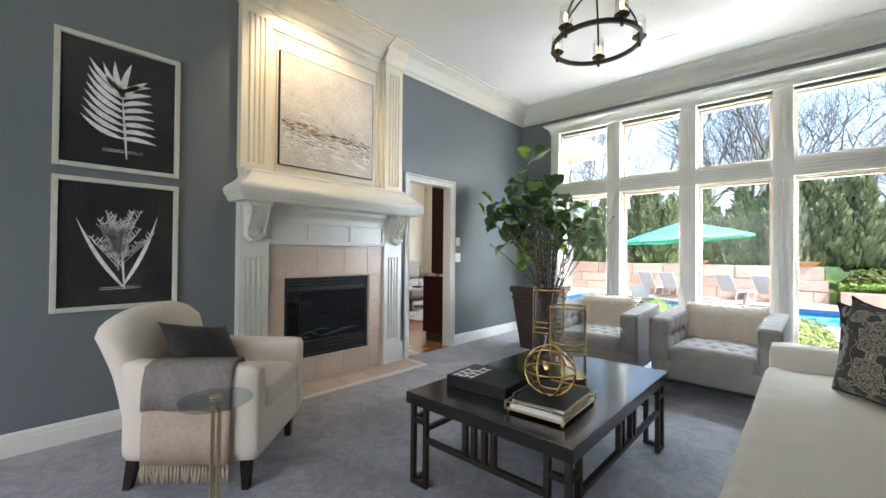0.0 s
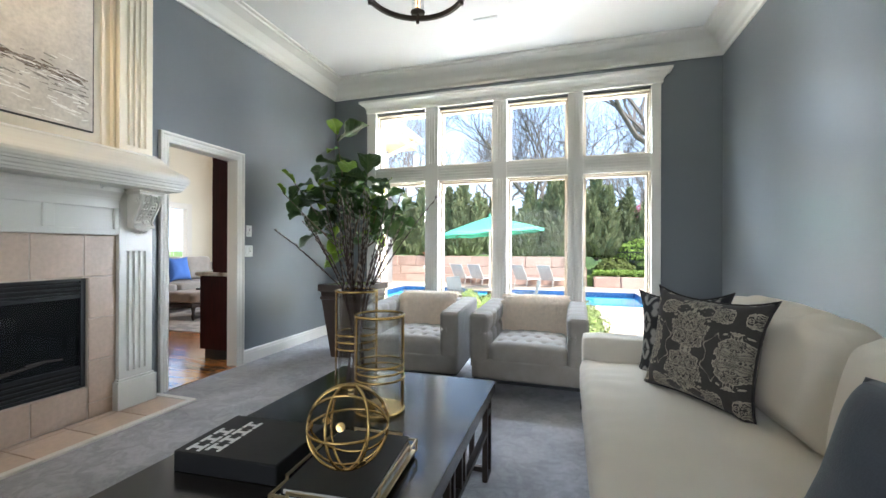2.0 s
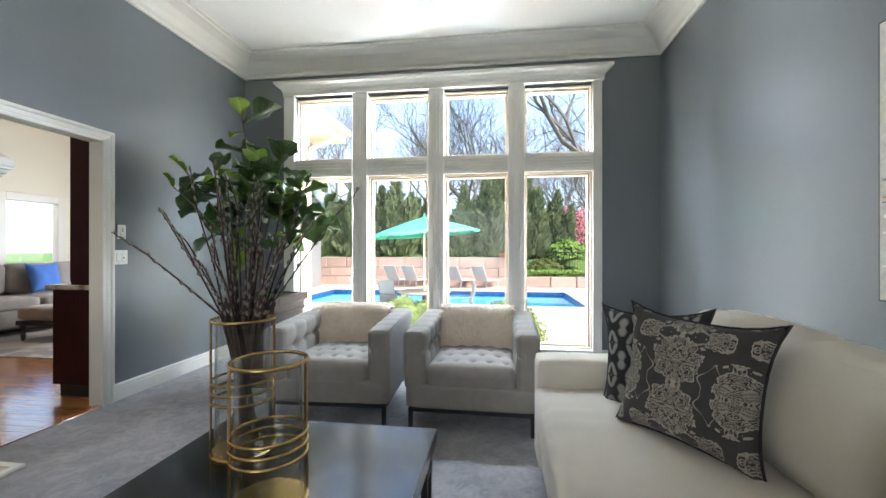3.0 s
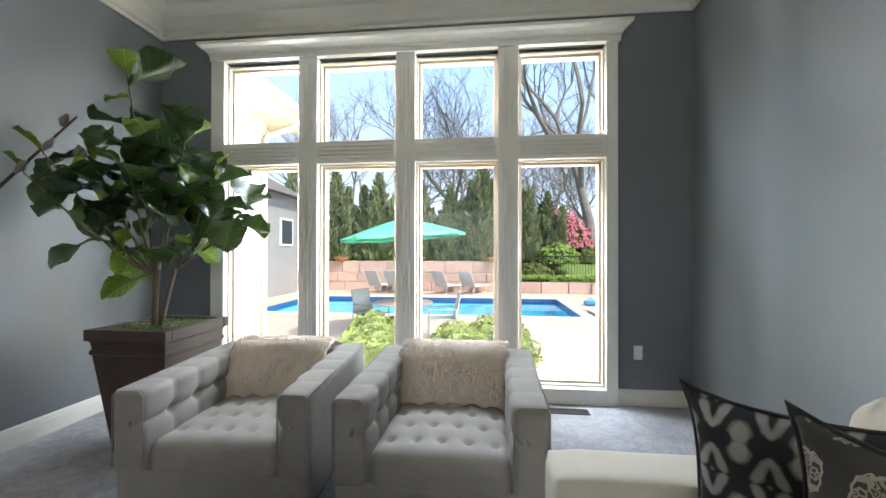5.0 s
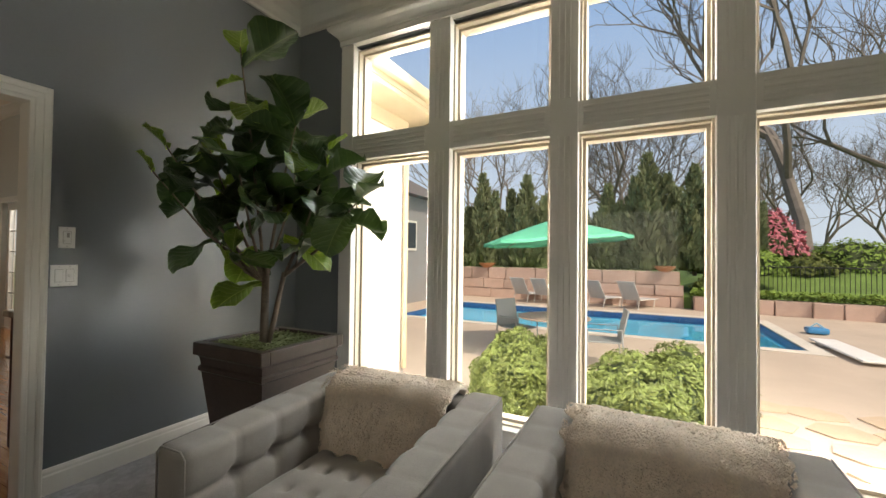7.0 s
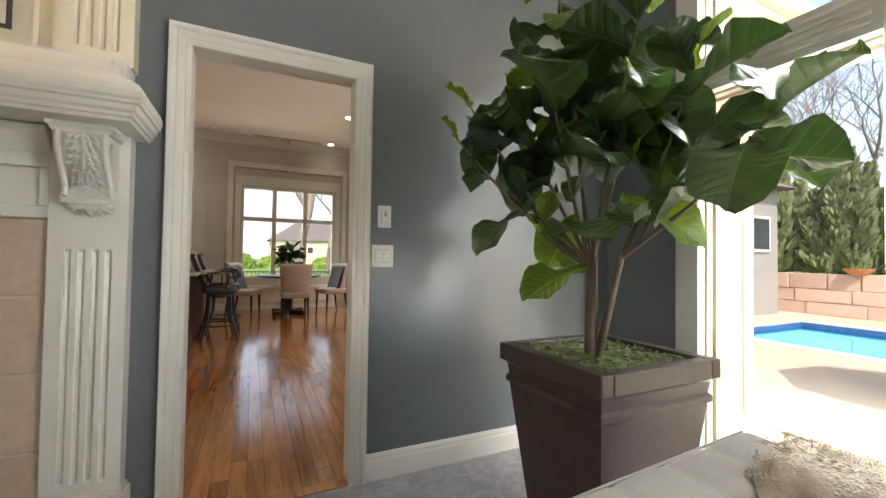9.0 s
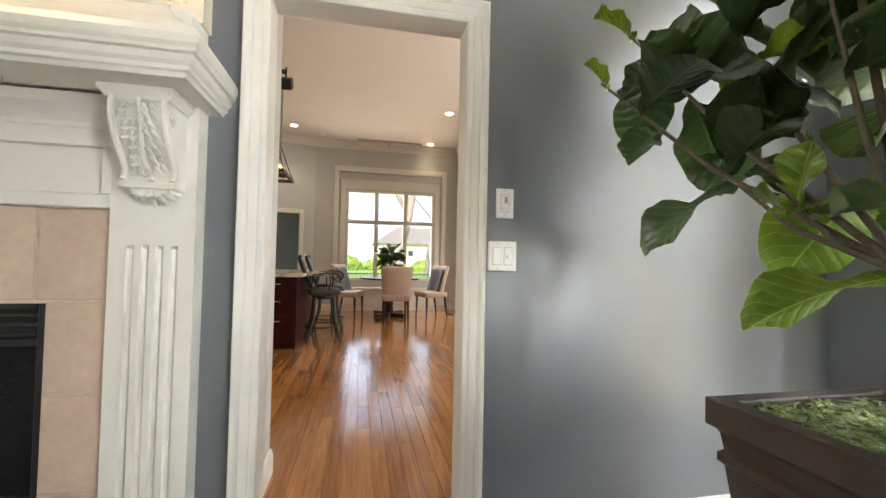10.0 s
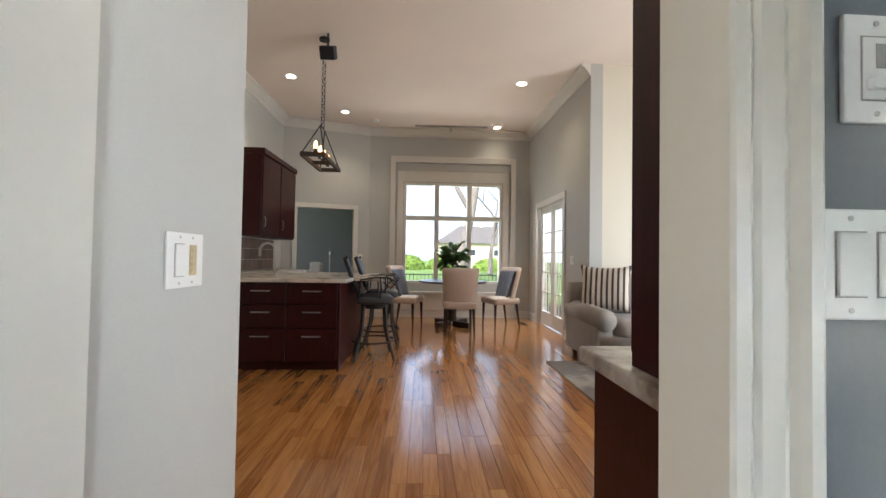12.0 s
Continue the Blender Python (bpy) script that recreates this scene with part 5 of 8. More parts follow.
def tufted_chair(m, label):
    """A low tub chair: nosed seat with small buttons, arms pleated in panels over a row of buttons, on a thin black base."""
    ch = thing("armchair", m, label, "armchair", "pair of tufted chairs")
    W, D, T = 0.90, 0.89, 0.15
    tuft = [(x + (0.058 if j % 2 else 0.0), y) for j, y in enumerate((-0.24, -0.10, 0.04, 0.18)) for x in (-0.232, -0.116, 0.0, 0.116, 0.232)]

    def seat_fn(u, p):
        if u.z < 0.4:
            return (0, 0, 0)
        d = 0.0
        for x, y in tuft:
            r2 = (p.x - x) ** 2 + (p.y - y) ** 2
            d -= 0.020 * math.exp(-r2 / 0.00030) + 0.010 * math.exp(-r2 / 0.0022)
        return (0, 0, d + 0.026 * (1 - u.x ** 2) * (1 - u.y ** 2))

    bm = bmesh.new()
    pad(bm, 0, -0.055, 0.34, W - 2 * T + 0.02, D - 0.13, 0.20, 0.07, 60, seat_fn)
    part("seat", bm, TWEED, ch, "button-tufted seat", smooth=True)
    bm = bmesh.new()
    pad(bm, 0, 0.0, 0.235, W - 0.015, D - 0.02, 0.17, 0.028, 12, lambda u, p: (0, -0.006 * (1 - u.x ** 2) * (u.y < -0.5), 0))
    part("base", bm, TWEED, ch, smooth=True)
    seams = (-0.26, -0.09, 0.08, 0.25)
    for s in (-1, 1):
        def arm_fn(u, p, s=s):
            rise = 0.028 * (p.y / D + 0.5) * (u.z > -0.2)
            inward = u.x * s < -0.3
            d = top = 0.0
            zb = 0.045
            for y in seams:
                line = math.exp(-((p.y - y) ** 2) / 0.00007)
                soft = math.exp(-((p.y - y) ** 2) / 0.0016)
                r2 = (p.y - y) ** 2 + (p.z - zb) ** 2
                if inward:
                    d += 0.034 * math.exp(-r2 / 0.0006) + 0.007 * line + 0.008 * soft
                if u.z > 0.5:
                    top -= 0.004 * line + 0.003 * soft
            if inward:
                d += 0.010 * math.exp(-((p.z - zb) ** 2) / 0.00010) + 0.010 * math.exp(-((p.z - zb) ** 2) / 0.0012)
                d -= 0.016 * (1 - u.y ** 4)
            return (s * d, 0.012 * max(0.0, -u.z) ** 2 * (u.y < -0.5), top + rise)
        bm = bmesh.new()
        pad(bm, s * (W / 2 - T / 2), -0.002, 0.475, T, D, 0.38, 0.030, 56, arm_fn)
        arm = part("arm", bm, TWEED, ch, "pleated and buttoned arm", smooth=True)
        x0, x1 = sorted((s * (W / 2 - T + 0.006), s * (W / 2 - 0.004)))
        y = -D / 2 + 0.004
        loop = [(x0, y, 0.33), (x0, y, 0.642), (x0 + 0.022, y, 0.663), (x1 - 0.022, y, 0.663), (x1, y, 0.642), (x1, y, 0.33)]
        part("piping", tube(bmesh.new(), loop, 0.0035, 6), TWEED, arm, smooth=True)
        xo = s * (W / 2 - 0.008)
        part("piping", tube(bmesh.new(), [(xo, -D / 2 + 0.02, 0.658), (xo, 0.0, 0.672), (xo, D / 2 - 0.02, 0.686)], 0.0035, 6), TWEED, arm, smooth=True)

    def back_fn(u, p):
        d = 0.0
        if u.y < -0.3:
            for x in (-0.20, 0.0, 0.20):
                r2 = (p.x - x) ** 2 + (p.z - 0.06) ** 2
                d += 0.028 * math.exp(-r2 / 0.0008) + 0.008 * math.exp(-((p.x - x) ** 2) / 0.0004)
        return (0, d, 0)
    bm = bmesh.new()
    pad(bm, 0, D / 2 - 0.09, 0.455, W - 2 * T + 0.03, 0.17, 0.47, 0.045, 26, back_fn)
    part("backrest", bm, TWEED, ch, smooth=True)
    part("plinth_frame", boxes((-W / 2 + 0.03, W / 2 - 0.03, -D / 2 + 0.02, -D / 2 + 0.045, 0.128, 0.150), (-W / 2 + 0.03, W / 2 - 0.03, D / 2 - 0.045, D / 2 - 0.02, 0.128, 0.150), (-W / 2 + 0.03, -W / 2 + 0.055, -D / 2 + 0.045, D / 2 - 0.045, 0.128, 0.150), (W / 2 - 0.055, W / 2 - 0.03, -D / 2 + 0.045, D / 2 - 0.045, 0.128, 0.150)), BLACK, ch, "black metal base frame")
    for sx in (-1, 1):
        for sy in (-1, 1):
            x, y = sx * (W / 2 - 0.045), sy * (D / 2 - 0.035)
            bm = boxes((x - 0.014, x + 0.014, y - 0.014, y + 0.014, 0.0, 0.128), r=0.002, seg=1)
            part("leg", bm, BLACK, ch)
    return ch


def fleece(m, w, h, label, seed, long_hair):
    """A sheepskin over a chair's back: draped sheet with thickness and locks of wool."""
    rnd = random.Random(seed)
    th = thing("sheepskin_throw", m, label, "throw", "sheepskins on the chairs")
    path = [(-0.145, 0.40), (-0.135, 0.47), (-0.12, 0.56), (-0.105, 0.645), (-0.06, 0.69), (0.02, 0.70), (0.075, 0.68), (0.095, 0.62), (0.10, 0.52)]
    fine = []
    for a, b in zip(path, path[1:]):
        fine += [(a[0] + (b[0] - a[0]) * k / 5, a[1] + (b[1] - a[1]) * k / 5) for k in range(5)]
    path = fine + [path[-1]]
    bm = bmesh.new()
    n = 80
    sheets = []
    for off in (0.0, 0.030):
        rows = []
        for k, (y, z) in enumerate(path):
            a, b = path[max(0, k - 1)], path[min(len(path) - 1, k + 1)]
            ty, tz = b[0] - a[0], b[1] - a[1]
            l = math.hypot(ty, tz)
            ny, nz = -tz / l, ty / l
            row = []
            for i in range(n + 1):
                u = 2 * i / n - 1
                wob = 0.05 * noise.noise(Vector((seed, k * 0.22, 3 * u))) * u ** 8
                puffy = 0.007 * noise.noise(Vector((u * 5, k * 0.2, seed))) + ((0.006 if long_hair else 0.013) * noise.noise(Vector((u * 26, k * 0.9, seed))) if off else 0)
                o = off + puffy - off * 0.8 * abs(u) ** 14
                row.append(bm.verts.new((u * w / 2 + wob, y + ny * o, z + nz * o - (0.05 * noise.noise(Vector((u * 4, seed, 1))) if k in (0, len(path) - 1) else 0))))
            rows.append(row)
        sheets.append(rows)
        for a, b in zip(rows, rows[1:]):
            for i in range(n):
                bm.faces.new((a[i], a[i + 1], b[i + 1], b[i]) if off else (a[i], b[i], b[i + 1], a[i + 1]))
    p0, p1 = sheets
    for k in range(len(path) - 1):
        bm.faces.new((p0[k][0], p1[k][0], p1[k + 1][0], p0[k + 1][0]))
        bm.faces.new((p0[k][n], p0[k + 1][n], p1[k + 1][n], p1[k][n]))
    for i in range(n):
        bm.faces.new((p0[0][i], p0[0][i + 1], p1[0][i + 1], p1[0][i]))
        bm.faces.new((p0[-1][i], p1[-1][i], p1[-1][i + 1], p0[-1][i + 1]))
    bmesh.ops.recalc_face_normals(bm, faces=bm.faces[:])
    part("hide", bm, FLEECE, th, smooth=True)
    # locks
    bm = bmesh.new()
    L = 0.022 if long_hair else 0.012
    for _ in range(11000 if long_hair else 9000):
        k = rnd.uniform(0, len(path) - 1.001)
        i = int(k)
        f = k - i
        y = path[i][0] * (1 - f) + path[i + 1][0] * f
        z = path[i][1] * (1 - f) + path[i + 1][1] * f
        ty, tz = path[i + 1][0] - path[i][0], path[i + 1][1] - path[i][1]
        l = math.hypot(ty, tz)
        ny, nz = -tz / l, ty / l
        x = rnd.uniform(-1, 1) * (w / 2 + 0.006)
        p = Vector((x, y + ny * 0.027, z + nz * 0.027))
        lie = -1.0 if k < len(path) * 0.55 else 1.0
        d = Vector((rnd.uniform(-0.6, 0.6), ny * 0.35 + lie * ty / l * 0.9 + rnd.uniform(-0.3, 0.3), nz * 0.35 + lie * tz / l * 0.9 + rnd.uniform(-0.3, 0.3))).normalized()
        sd = d.orthogonal().normalized() * (0.0022 if long_hair else 0.0050)
        q = p + d * L * rnd.uniform(0.6, 1.3)
        a, b, c = bm.verts.new(p - sd), bm.verts.new(p + sd), bm.verts.new(q)
        bm.faces.new((a, b, c))
    tagged(part("wool", bm, FLEECE, th), kind="stuff")


c1 = pose(-2.015, 4.315, 0, 0, 0, 2)
c2 = pose(-0.992, 4.305, 0, 0, 0, -1)
tufted_chair(c1, "grey tweed tub chair with tufted arms, beside the planter")
tufted_chair(c2, "grey tweed tub chair with tufted arms, draped with curly sheepskin")
fleece(c1 @ pose(-0.01, 0.30, 0.025), 0.60, 0.5, "smooth long-haired beige sheepskin over a chair back", 3, True)
fleece(c2 @ pose(0, 0.30, 0.025), 0.60, 0.5, "curly beige sheepskin over a chair back", 8, False)


def sofa():
    s = thing("sofa", pose(0, 0, 0), "long ivory linen sofa with one bench cushion, against the wall", "sofa")
    x0, x1, y0, y1 = -0.61, 0.46, 1.02, 3.64
    rnd = random.Random(2)

    def crease(u, p):
        w = 0.010 * noise.noise(Vector((p.x * 3, p.y * 2.2, 1))) + 0.014 * math.sin(p.y * 46 + 7 * noise.noise(p * 3)) * max(0, u.z) * max(0.0, -u.x) ** 2 * (0.5 + noise.noise(p * 2))
        return (0, 0, w + 0.03 * (1 - u.x ** 2) * (1 - u.y ** 4) * max(0, u.z))
    bm = bmesh.new()
    pad(bm, (x0 + x1 - 0.3) / 2, (y0 + y1) / 2, 0.39, x1 - x0 - 0.26, y1 - y0 - 0.40, 0.20, 0.055, 64, crease)
    part("seat_cushion", bm, LINEN, s, smooth=True)
    bm = bmesh.new()
    pad(bm, (x0 + x1) / 2 + 0.01, (y0 + y1) / 2, 0.165, x1 - x0 - 0.02, y1 - y0 - 0.02, 0.29, 0.02, 4)
    part("base", bm, LINEN, s, smooth=True)
    for y in (y0 + 0.105, y1 - 0.105):
        bm = bmesh.new()
        pad(bm, (x0 + x1) / 2, y, 0.33, x1 - x0, 0.21, 0.60, 0.035, 10, lambda u, p: (0, 0.004 * noise.noise(p * 5), 0))
        part("arm", bm, LINEN, s, smooth=True)
    bm = bmesh.new()
    pad(bm, x1 - 0.10, (y0 + y1) / 2, 0.42, 0.20, y1 - y0 - 0.42, 0.68, 0.06, 8)
    part("back_frame", bm, LINEN, s, smooth=True)
    L = (y1 - y0 - 0.42) / 2
    for k in range(2):
        def puff(u, p, k=k):
            w = 0.014 * noise.noise(Vector((p.y * 3 + k, p.z * 3, 2))) + 0.013 * math.sin(p.y * 26 + p.x * 14 + 6 * noise.noise(p * 2.5)) * max(0, u.z) ** 2
            return ((-0.07 if k == 0 else -0.05) * (1 - u.y ** 4) * (1 - u.z ** 2) * (u.x < 0) - 0.008 * math.sin(p.y * 31 + 5 * noise.noise(p * 4)) * max(0, u.z) * (u.x < 0), 0, w - 0.05 * u.y ** 4 * max(0, u.z))
        bm = bmesh.new()
        pad(bm, 0, 0, 0, 0.24, L - 0.01, 0.47, 0.09, 44, puff)
        part("back_cushion", bm, LINEN, s, smooth=True, m=pose(0.21, y0 + 0.21 + L * (k + 0.5), 0.70, 0, 12, 0))
    for x in (x0 + 0.06, x1 - 0.06):
        for y in (y0 + 0.06, y1 - 0.06):
            part("foot", boxes((x - 0.025, x + 0.025, y - 0.025, y + 0.025, 0.0, 0.025)), DARKWOOD, s)


sofa()


def cushion(m, w, h, t, material, label, piping=None, point=0.13):
    p = thing("throw_pillow", m, label, "pillow", "pillows on the sofa")
    part("cover", pillow(w, h, t, 26, point), material, p, smooth=True)
    if piping:
        pts = []
        n = 40
        for i in range(n):
            a = i / n * 4
            side, f = int(a), (a - int(a)) * 2 - 1
            u, v = ((f, -1), (1, f), (-f, 1), (-1, -f))[side]
            ex = 1 + point * (abs(v) ** 4) * abs(u) - 0.07 * (1 - v * v)
            ez = 1 + point * (abs(u) ** 4) * abs(v) - 0.07 * (1 - u * u)
            pts.append((u * w / 2 * ex, 0, v * h / 2 * ez))
        part("piping", tube(bmesh.new(), pts, 0.006, 6, closed=True), piping, p, smooth=True)
    return p


cushion(pose(-0.125, 2.82, 0.735, -11, 2, -53), 0.49, 0.46, 0.21, DAMASK, "large charcoal pillow with a beige damask print", CHARCOAL)
cushion(pose(-0.125, 3.17, 0.70, -9, -3, -42), 0.44, 0.46, 0.15, BLOCKPRINT, "black pillow with grey ikat blocks, behind the damask pillow", CHARCOAL)
cushion(pose(-0.035, 1.66, 0.670, -22, 5, -62), 0.50, 0.47, 0.27, NAVY, "slate-blue slubbed linen pillow leaning on the sofa's back", None, -0.05)


def coffee_table():
    t = thing("coffee_table", pose(-1.53, 2.19, 0), "espresso wood coffee table on a dark bronze fretwork base", "table")
    w, d = 0.92, 1.38
    part("tabletop", boxes((-w / 2, w / 2, -d / 2, d / 2, 0.418, 0.478), r=0.004), ESPRESSO, t)
    r = 0.013

    def bar(bm, a, b):
        box(bm, min(a[0], b[0]) - r, max(a[0], b[0]) + r, min(a[1], b[1]) - r, max(a[1], b[1]) + r, min(a[2], b[2]) - r, max(a[2], b[2]) + r, r=0.002, seg=1)
    X, Y = w / 2 - 0.03, d / 2 - 0.03
    for sx in (-1, 1):
        for sy in (-1, 1):
            bm = bmesh.new()
            x, y = sx * X, sy * Y
            bar(bm, (x, y, r), (x, y, 0.404))
            bar(bm, (x - sx * 0.09, y, r), (x - sx * 0.09, y, 0.404))
            bar(bm, (x - sx * 0.064, y, r), (x - sx * 0.026, y, r))
            bar(bm, (x - sx * 0.064, y, 0.335), (x - sx * 0.026, y, 0.335))
            bar(bm, (x, y - sy * 0.09, r), (x, y - sy * 0.09, 0.404))
            bar(bm, (x, y - sy * 0.064, r), (x, y - sy * 0.026, r))
            bar(bm, (x, y - sy * 0.064, 0.335), (x, y - sy * 0.026, 0.335))
            part("leg", bm, BRONZE, t)
    for s in (-1, 1):
        bm = bmesh.new()
        bar(bm, (s * X, -Y + 0.117, 0.25), (s * X, Y - 0.117, 0.25))
        for k in (-0.11, -0.055, 0.055, 0.11):
            bar(bm, (s * X, k, 0.277), (s * X, k, 0.404))
        part("side_rail", bm, BRONZE, t)
        bm = bmesh.new()
        bar(bm, (-X + 0.117, s * Y, 0.25), (X - 0.117, s * Y, 0.25))
        for k in (-0.08, -0.03, 0.03, 0.08):
            bar(bm, (k, s * Y, 0.277), (k, s * Y, 0.404))
        part("end_rail", bm, BRONZE, t)


coffee_table()
TZ = 0.478


def hurricane(x, y, h, rad, label, bands):
    v = thing("hurricane_vase", pose(x, y, TZ), label, "vase", "pair of brass and glass vases")
    part("base", lathe([(rad, 0), (rad + 0.004, 0.004), (rad + 0.004, 0.014), (rad - 0.004, 0.018), (0.001, 0.018)], 40), BRASS, v, smooth=False)
    part("glass", lathe([(rad - 0.012, 0.019), (rad - 0.012, h), (rad - 0.0145, h), (rad - 0.0145, 0.022)], 48, cap=False), VASEGLASS, v, smooth=True)
    part("top_ring", tube(bmesh.new(), circle(rad, h - 0.004, 44), 0.006, 8, closed=True), BRASS, v, smooth=True)
    for z in bands:
        part("band", tube(bmesh.new(), circle(rad, z, 44), 0.005, 8, closed=True), BRASS, v, smooth=True)
    for k in range(2):
        a = 0.75 + math.pi * k
        c, s = math.cos(a), math.sin(a)
        bm = boxes((rad - 0.003, rad + 0.003, -0.013, 0.013, 0.01, h), r=0.001, seg=1)
        part("strap", placed(bm, pose(0, 0, 0, 0, 0, math.degrees(a))), BRASS, v)
    return v


hurricane(-1.48, 2.33, 0.42, 0.105, "low glass hurricane vase with brass straps and rings", (0.15, 0.18, 0.21))
hurricane(-1.745, 2.60, 0.49, 0.105, "tall glass hurricane vase with brass rings, holding pussy willow", (0.20, 0.235, 0.27))


def willow():
    rnd = random.Random(5)
    base = Vector((-1.745, 2.60, TZ))
    w = thing("pussy_willow_stems", Matrix.Translation(base), "dark pussy willow stems with silver catkins, in a tall vase", "branches")
    catkins = bmesh.new()
    for n in range(34):
        a = rnd.uniform(0, 2 * math.pi)
        sp = rnd.uniform(0.04, 0.30)
        ln = rnd.uniform(0.78, 1.10) - 0.3 * sp
        if n < 4:
            a, sp, ln = (2.9, 3.5, 0.3, 2.6)[n], 0.42, (0.86, 0.80, 0.98, 0.92)[n]
        foot = Vector((0.05 * math.cos(a + 2.6), 0.05 * math.sin(a + 2.6), 0.024))
        rim = Vector((min(0.075, sp * 0.35) * math.cos(a), min(0.075, sp * 0.35) * math.sin(a), 0.5))
        tip = Vector((sp * math.cos(a), sp * math.sin(a), ln))
        pts = [foot, foot.lerp(rim, 0.5), rim, rim.lerp(tip, 0.35) + Vector((0, 0, 0.012)), rim.lerp(tip, 0.7) + Vector((rnd.uniform(-.015, .015), rnd.uniform(-.015, .015), 0.012)), tip]
        part("stem", tube(bmesh.new(), pts, [0.004, 0.004, 0.0036, 0.003, 0.0024, 0.0012], 6), TWIG, w, smooth=True)
        for j in range(13):
            f = j / 12.5
            p = pts[2].lerp(pts[3], f * 3) if f < 1 / 3 else pts[3].lerp(pts[4], f * 3 - 1) if f < 2 / 3 else pts[4].lerp(pts[5], f * 3 - 2)
            d = (tip - rim).normalized()
            o = Vector((rnd.uniform(-1, 1), rnd.uniform(-1, 1), 0.2)).normalized()
            tube(catkins, [p + o * 0.003, p + o * 0.006 + d * 0.008, p + o * 0.007 + d * 0.018], [0.002, 0.0050, 0.0015], 6)
    tagged(part("catkin", catkins, CATKIN, w, "silver catkins", smooth=True), kind="stuff")


willow()


def bent_cover(w, l, h):
    """A book's cover as one piece: two boards joined by the spine."""
    bm = bmesh.new()
    c = 0.003
    outline = [(w, 0), (-w, 0), (-w, h), (w, h), (w, h - c), (-w + c, h - c), (-w + c, c), (w, c)]
    a, b = [bm.verts.new((x, -l, z)) for x, z in outline], [bm.verts.new((x, l, z)) for x, z in outline]
    for i in range(8):
        bm.faces.new((a[i], a[(i + 1) % 8], b[(i + 1) % 8], b[i]))
    for r in (a, b):
        bm.faces.new((r[0], r[1], r[6], r[7]))
        bm.faces.new((r[1], r[2], r[5], r[6]))
        bm.faces.new((r[2], r[3], r[4], r[5]))
    bmesh.ops.recalc_face_normals(bm, faces=bm.faces[:])
    return bm


def table_things():
    b = thing("coffee_table_book", pose(-1.715, 1.86, TZ, 0, 0, 4), "thick black book with two white title lines, lying on the table", "book")
    part("cover", boxes((-0.185, 0.185, -0.14, 0.14, 0.0, 0.064), r=0.003, seg=1), BOOKBLACK, b)
    part("page_block", boxes((0.12, 0.1805, -0.1415, 0.1415, 0.006, 0.058)), BOOKBLACK, b)
    WHITE = mat("white_print", (0.85, 0.85, 0.85), 0.6, vary=0.02)
    # two rows of plain white strokes where the lettering is
    bm = bmesh.new()
    for row, count in enumerate((3, 4)):
        for k in range(count):
            y = -0.125 + 0.055 * k + 0.012 * row
            x = -0.155 + 0.062 * row
            box(bm, x, x + 0.012, y, y + 0.045, 0.064, 0.0652)
            box(bm, x + 0.040, x + 0.052, y, y + 0.045, 0.064, 0.0652)
            box(bm, x + 0.012, x + 0.040, y + 0.016, y + 0.029, 0.064, 0.0652)
    part("title_marks", bm, WHITE, b, "white block title marks")
    bm = bmesh.new()
    for row in range(2):
        for k in range(3):
            z = 0.034 - 0.022 * row
            y = 0.10 - 0.026 * k
            box(bm, -0.1865, -0.185, y - 0.018, y - 0.010, z, z + 0.018)
            box(bm, -0.1865, -0.185, y - 0.010, y, z + 0.011, z + 0.018)
    part("spine_marks", bm, WHITE, b, "small white spine marks")
    tm = pose(-1.325, 1.83, TZ, 0, 0, 3)
    tr = thing("brass_tray", tm, "mirrored brass tray with stepped rails on small feet", "tray")
    X, Y = 0.140, 0.195
    part("tray_base", boxes((-X, X, -Y, Y, 0.012, 0.018), r=0.002, seg=1), CHAMPAGNE, tr)
    for s in (-1, 1):
        for ax in (0, 1):
            a, c = (X, Y) if ax == 0 else (Y, X)
            pts = [(-c, 0.018), (-c, 0.050), (-c * 0.62, 0.050), (-c * 0.62, 0.064), (c * 0.62, 0.064), (c * 0.62, 0.050), (c, 0.050), (c, 0.018)]
            bm = bmesh.new()
            for (p, z), (q, w) in zip(pts, pts[1:]):
                lo, hi, z0, z1 = min(p, q) - 0.0035, max(p, q) + 0.0035, min(z, w) - 0.0035, max(z, w) + 0.0035
                if ax == 0:
                    box(bm, s * a - 0.003, s * a + 0.003, lo, hi, z0, z1)
                else:
                    box(bm, lo, hi, s * a - 0.003, s * a + 0.003, z0, z1)
            part("rail", bm, CHAMPAGNE, tr)
    for sx in (-1, 1):
        for sy in (-1, 1):
            part("foot", lathe([(0.005, 0), (0.008, 0.006), (0.005, 0.012)], 10), CHAMPAGNE, tr, m=pose(sx * (X - 0.01), sy * (Y - 0.01), 0))
    z = TZ + 0.018
    for k, (hh, sh, material, nm) in enumerate([(0.024, 0.0, PAPER, "white-jacketed book in the tray"), (0.022, 0.004, BOOKBLACK, "black book on top of a white one in the tray")]):
        bk = thing("book", tm @ pose(0, sh, z - TZ, 0, 0, 2 * k), nm, "book", "books in the tray")
        part("page_block", boxes((-0.122, 0.122, -0.172, 0.172, 0.003, hh - 0.003)), PAPER, bk)
        part("cover", bent_cover(0.126, 0.177, hh), material, bk)
        z += hh
    ORBR = 0.120
    orb = thing("wire_orb", tm @ pose(0.005, -0.035, z - TZ + ORBR), "open brass orb of crossed bands on the books", "ornament")
    for k, (rx, ry) in enumerate(((0, 0), (62, 20), (-62, 20), (90, 75), (28, 80), (-28, 100))):
        bm = bmesh.new()
        tube(bm, circle(ORBR - 0.004, 0, 48), 0.0042, 6, closed=True)
        part("band", bm, BRASS, orb, smooth=True, m=pose(0, 0, 0, rx, ry, 25))
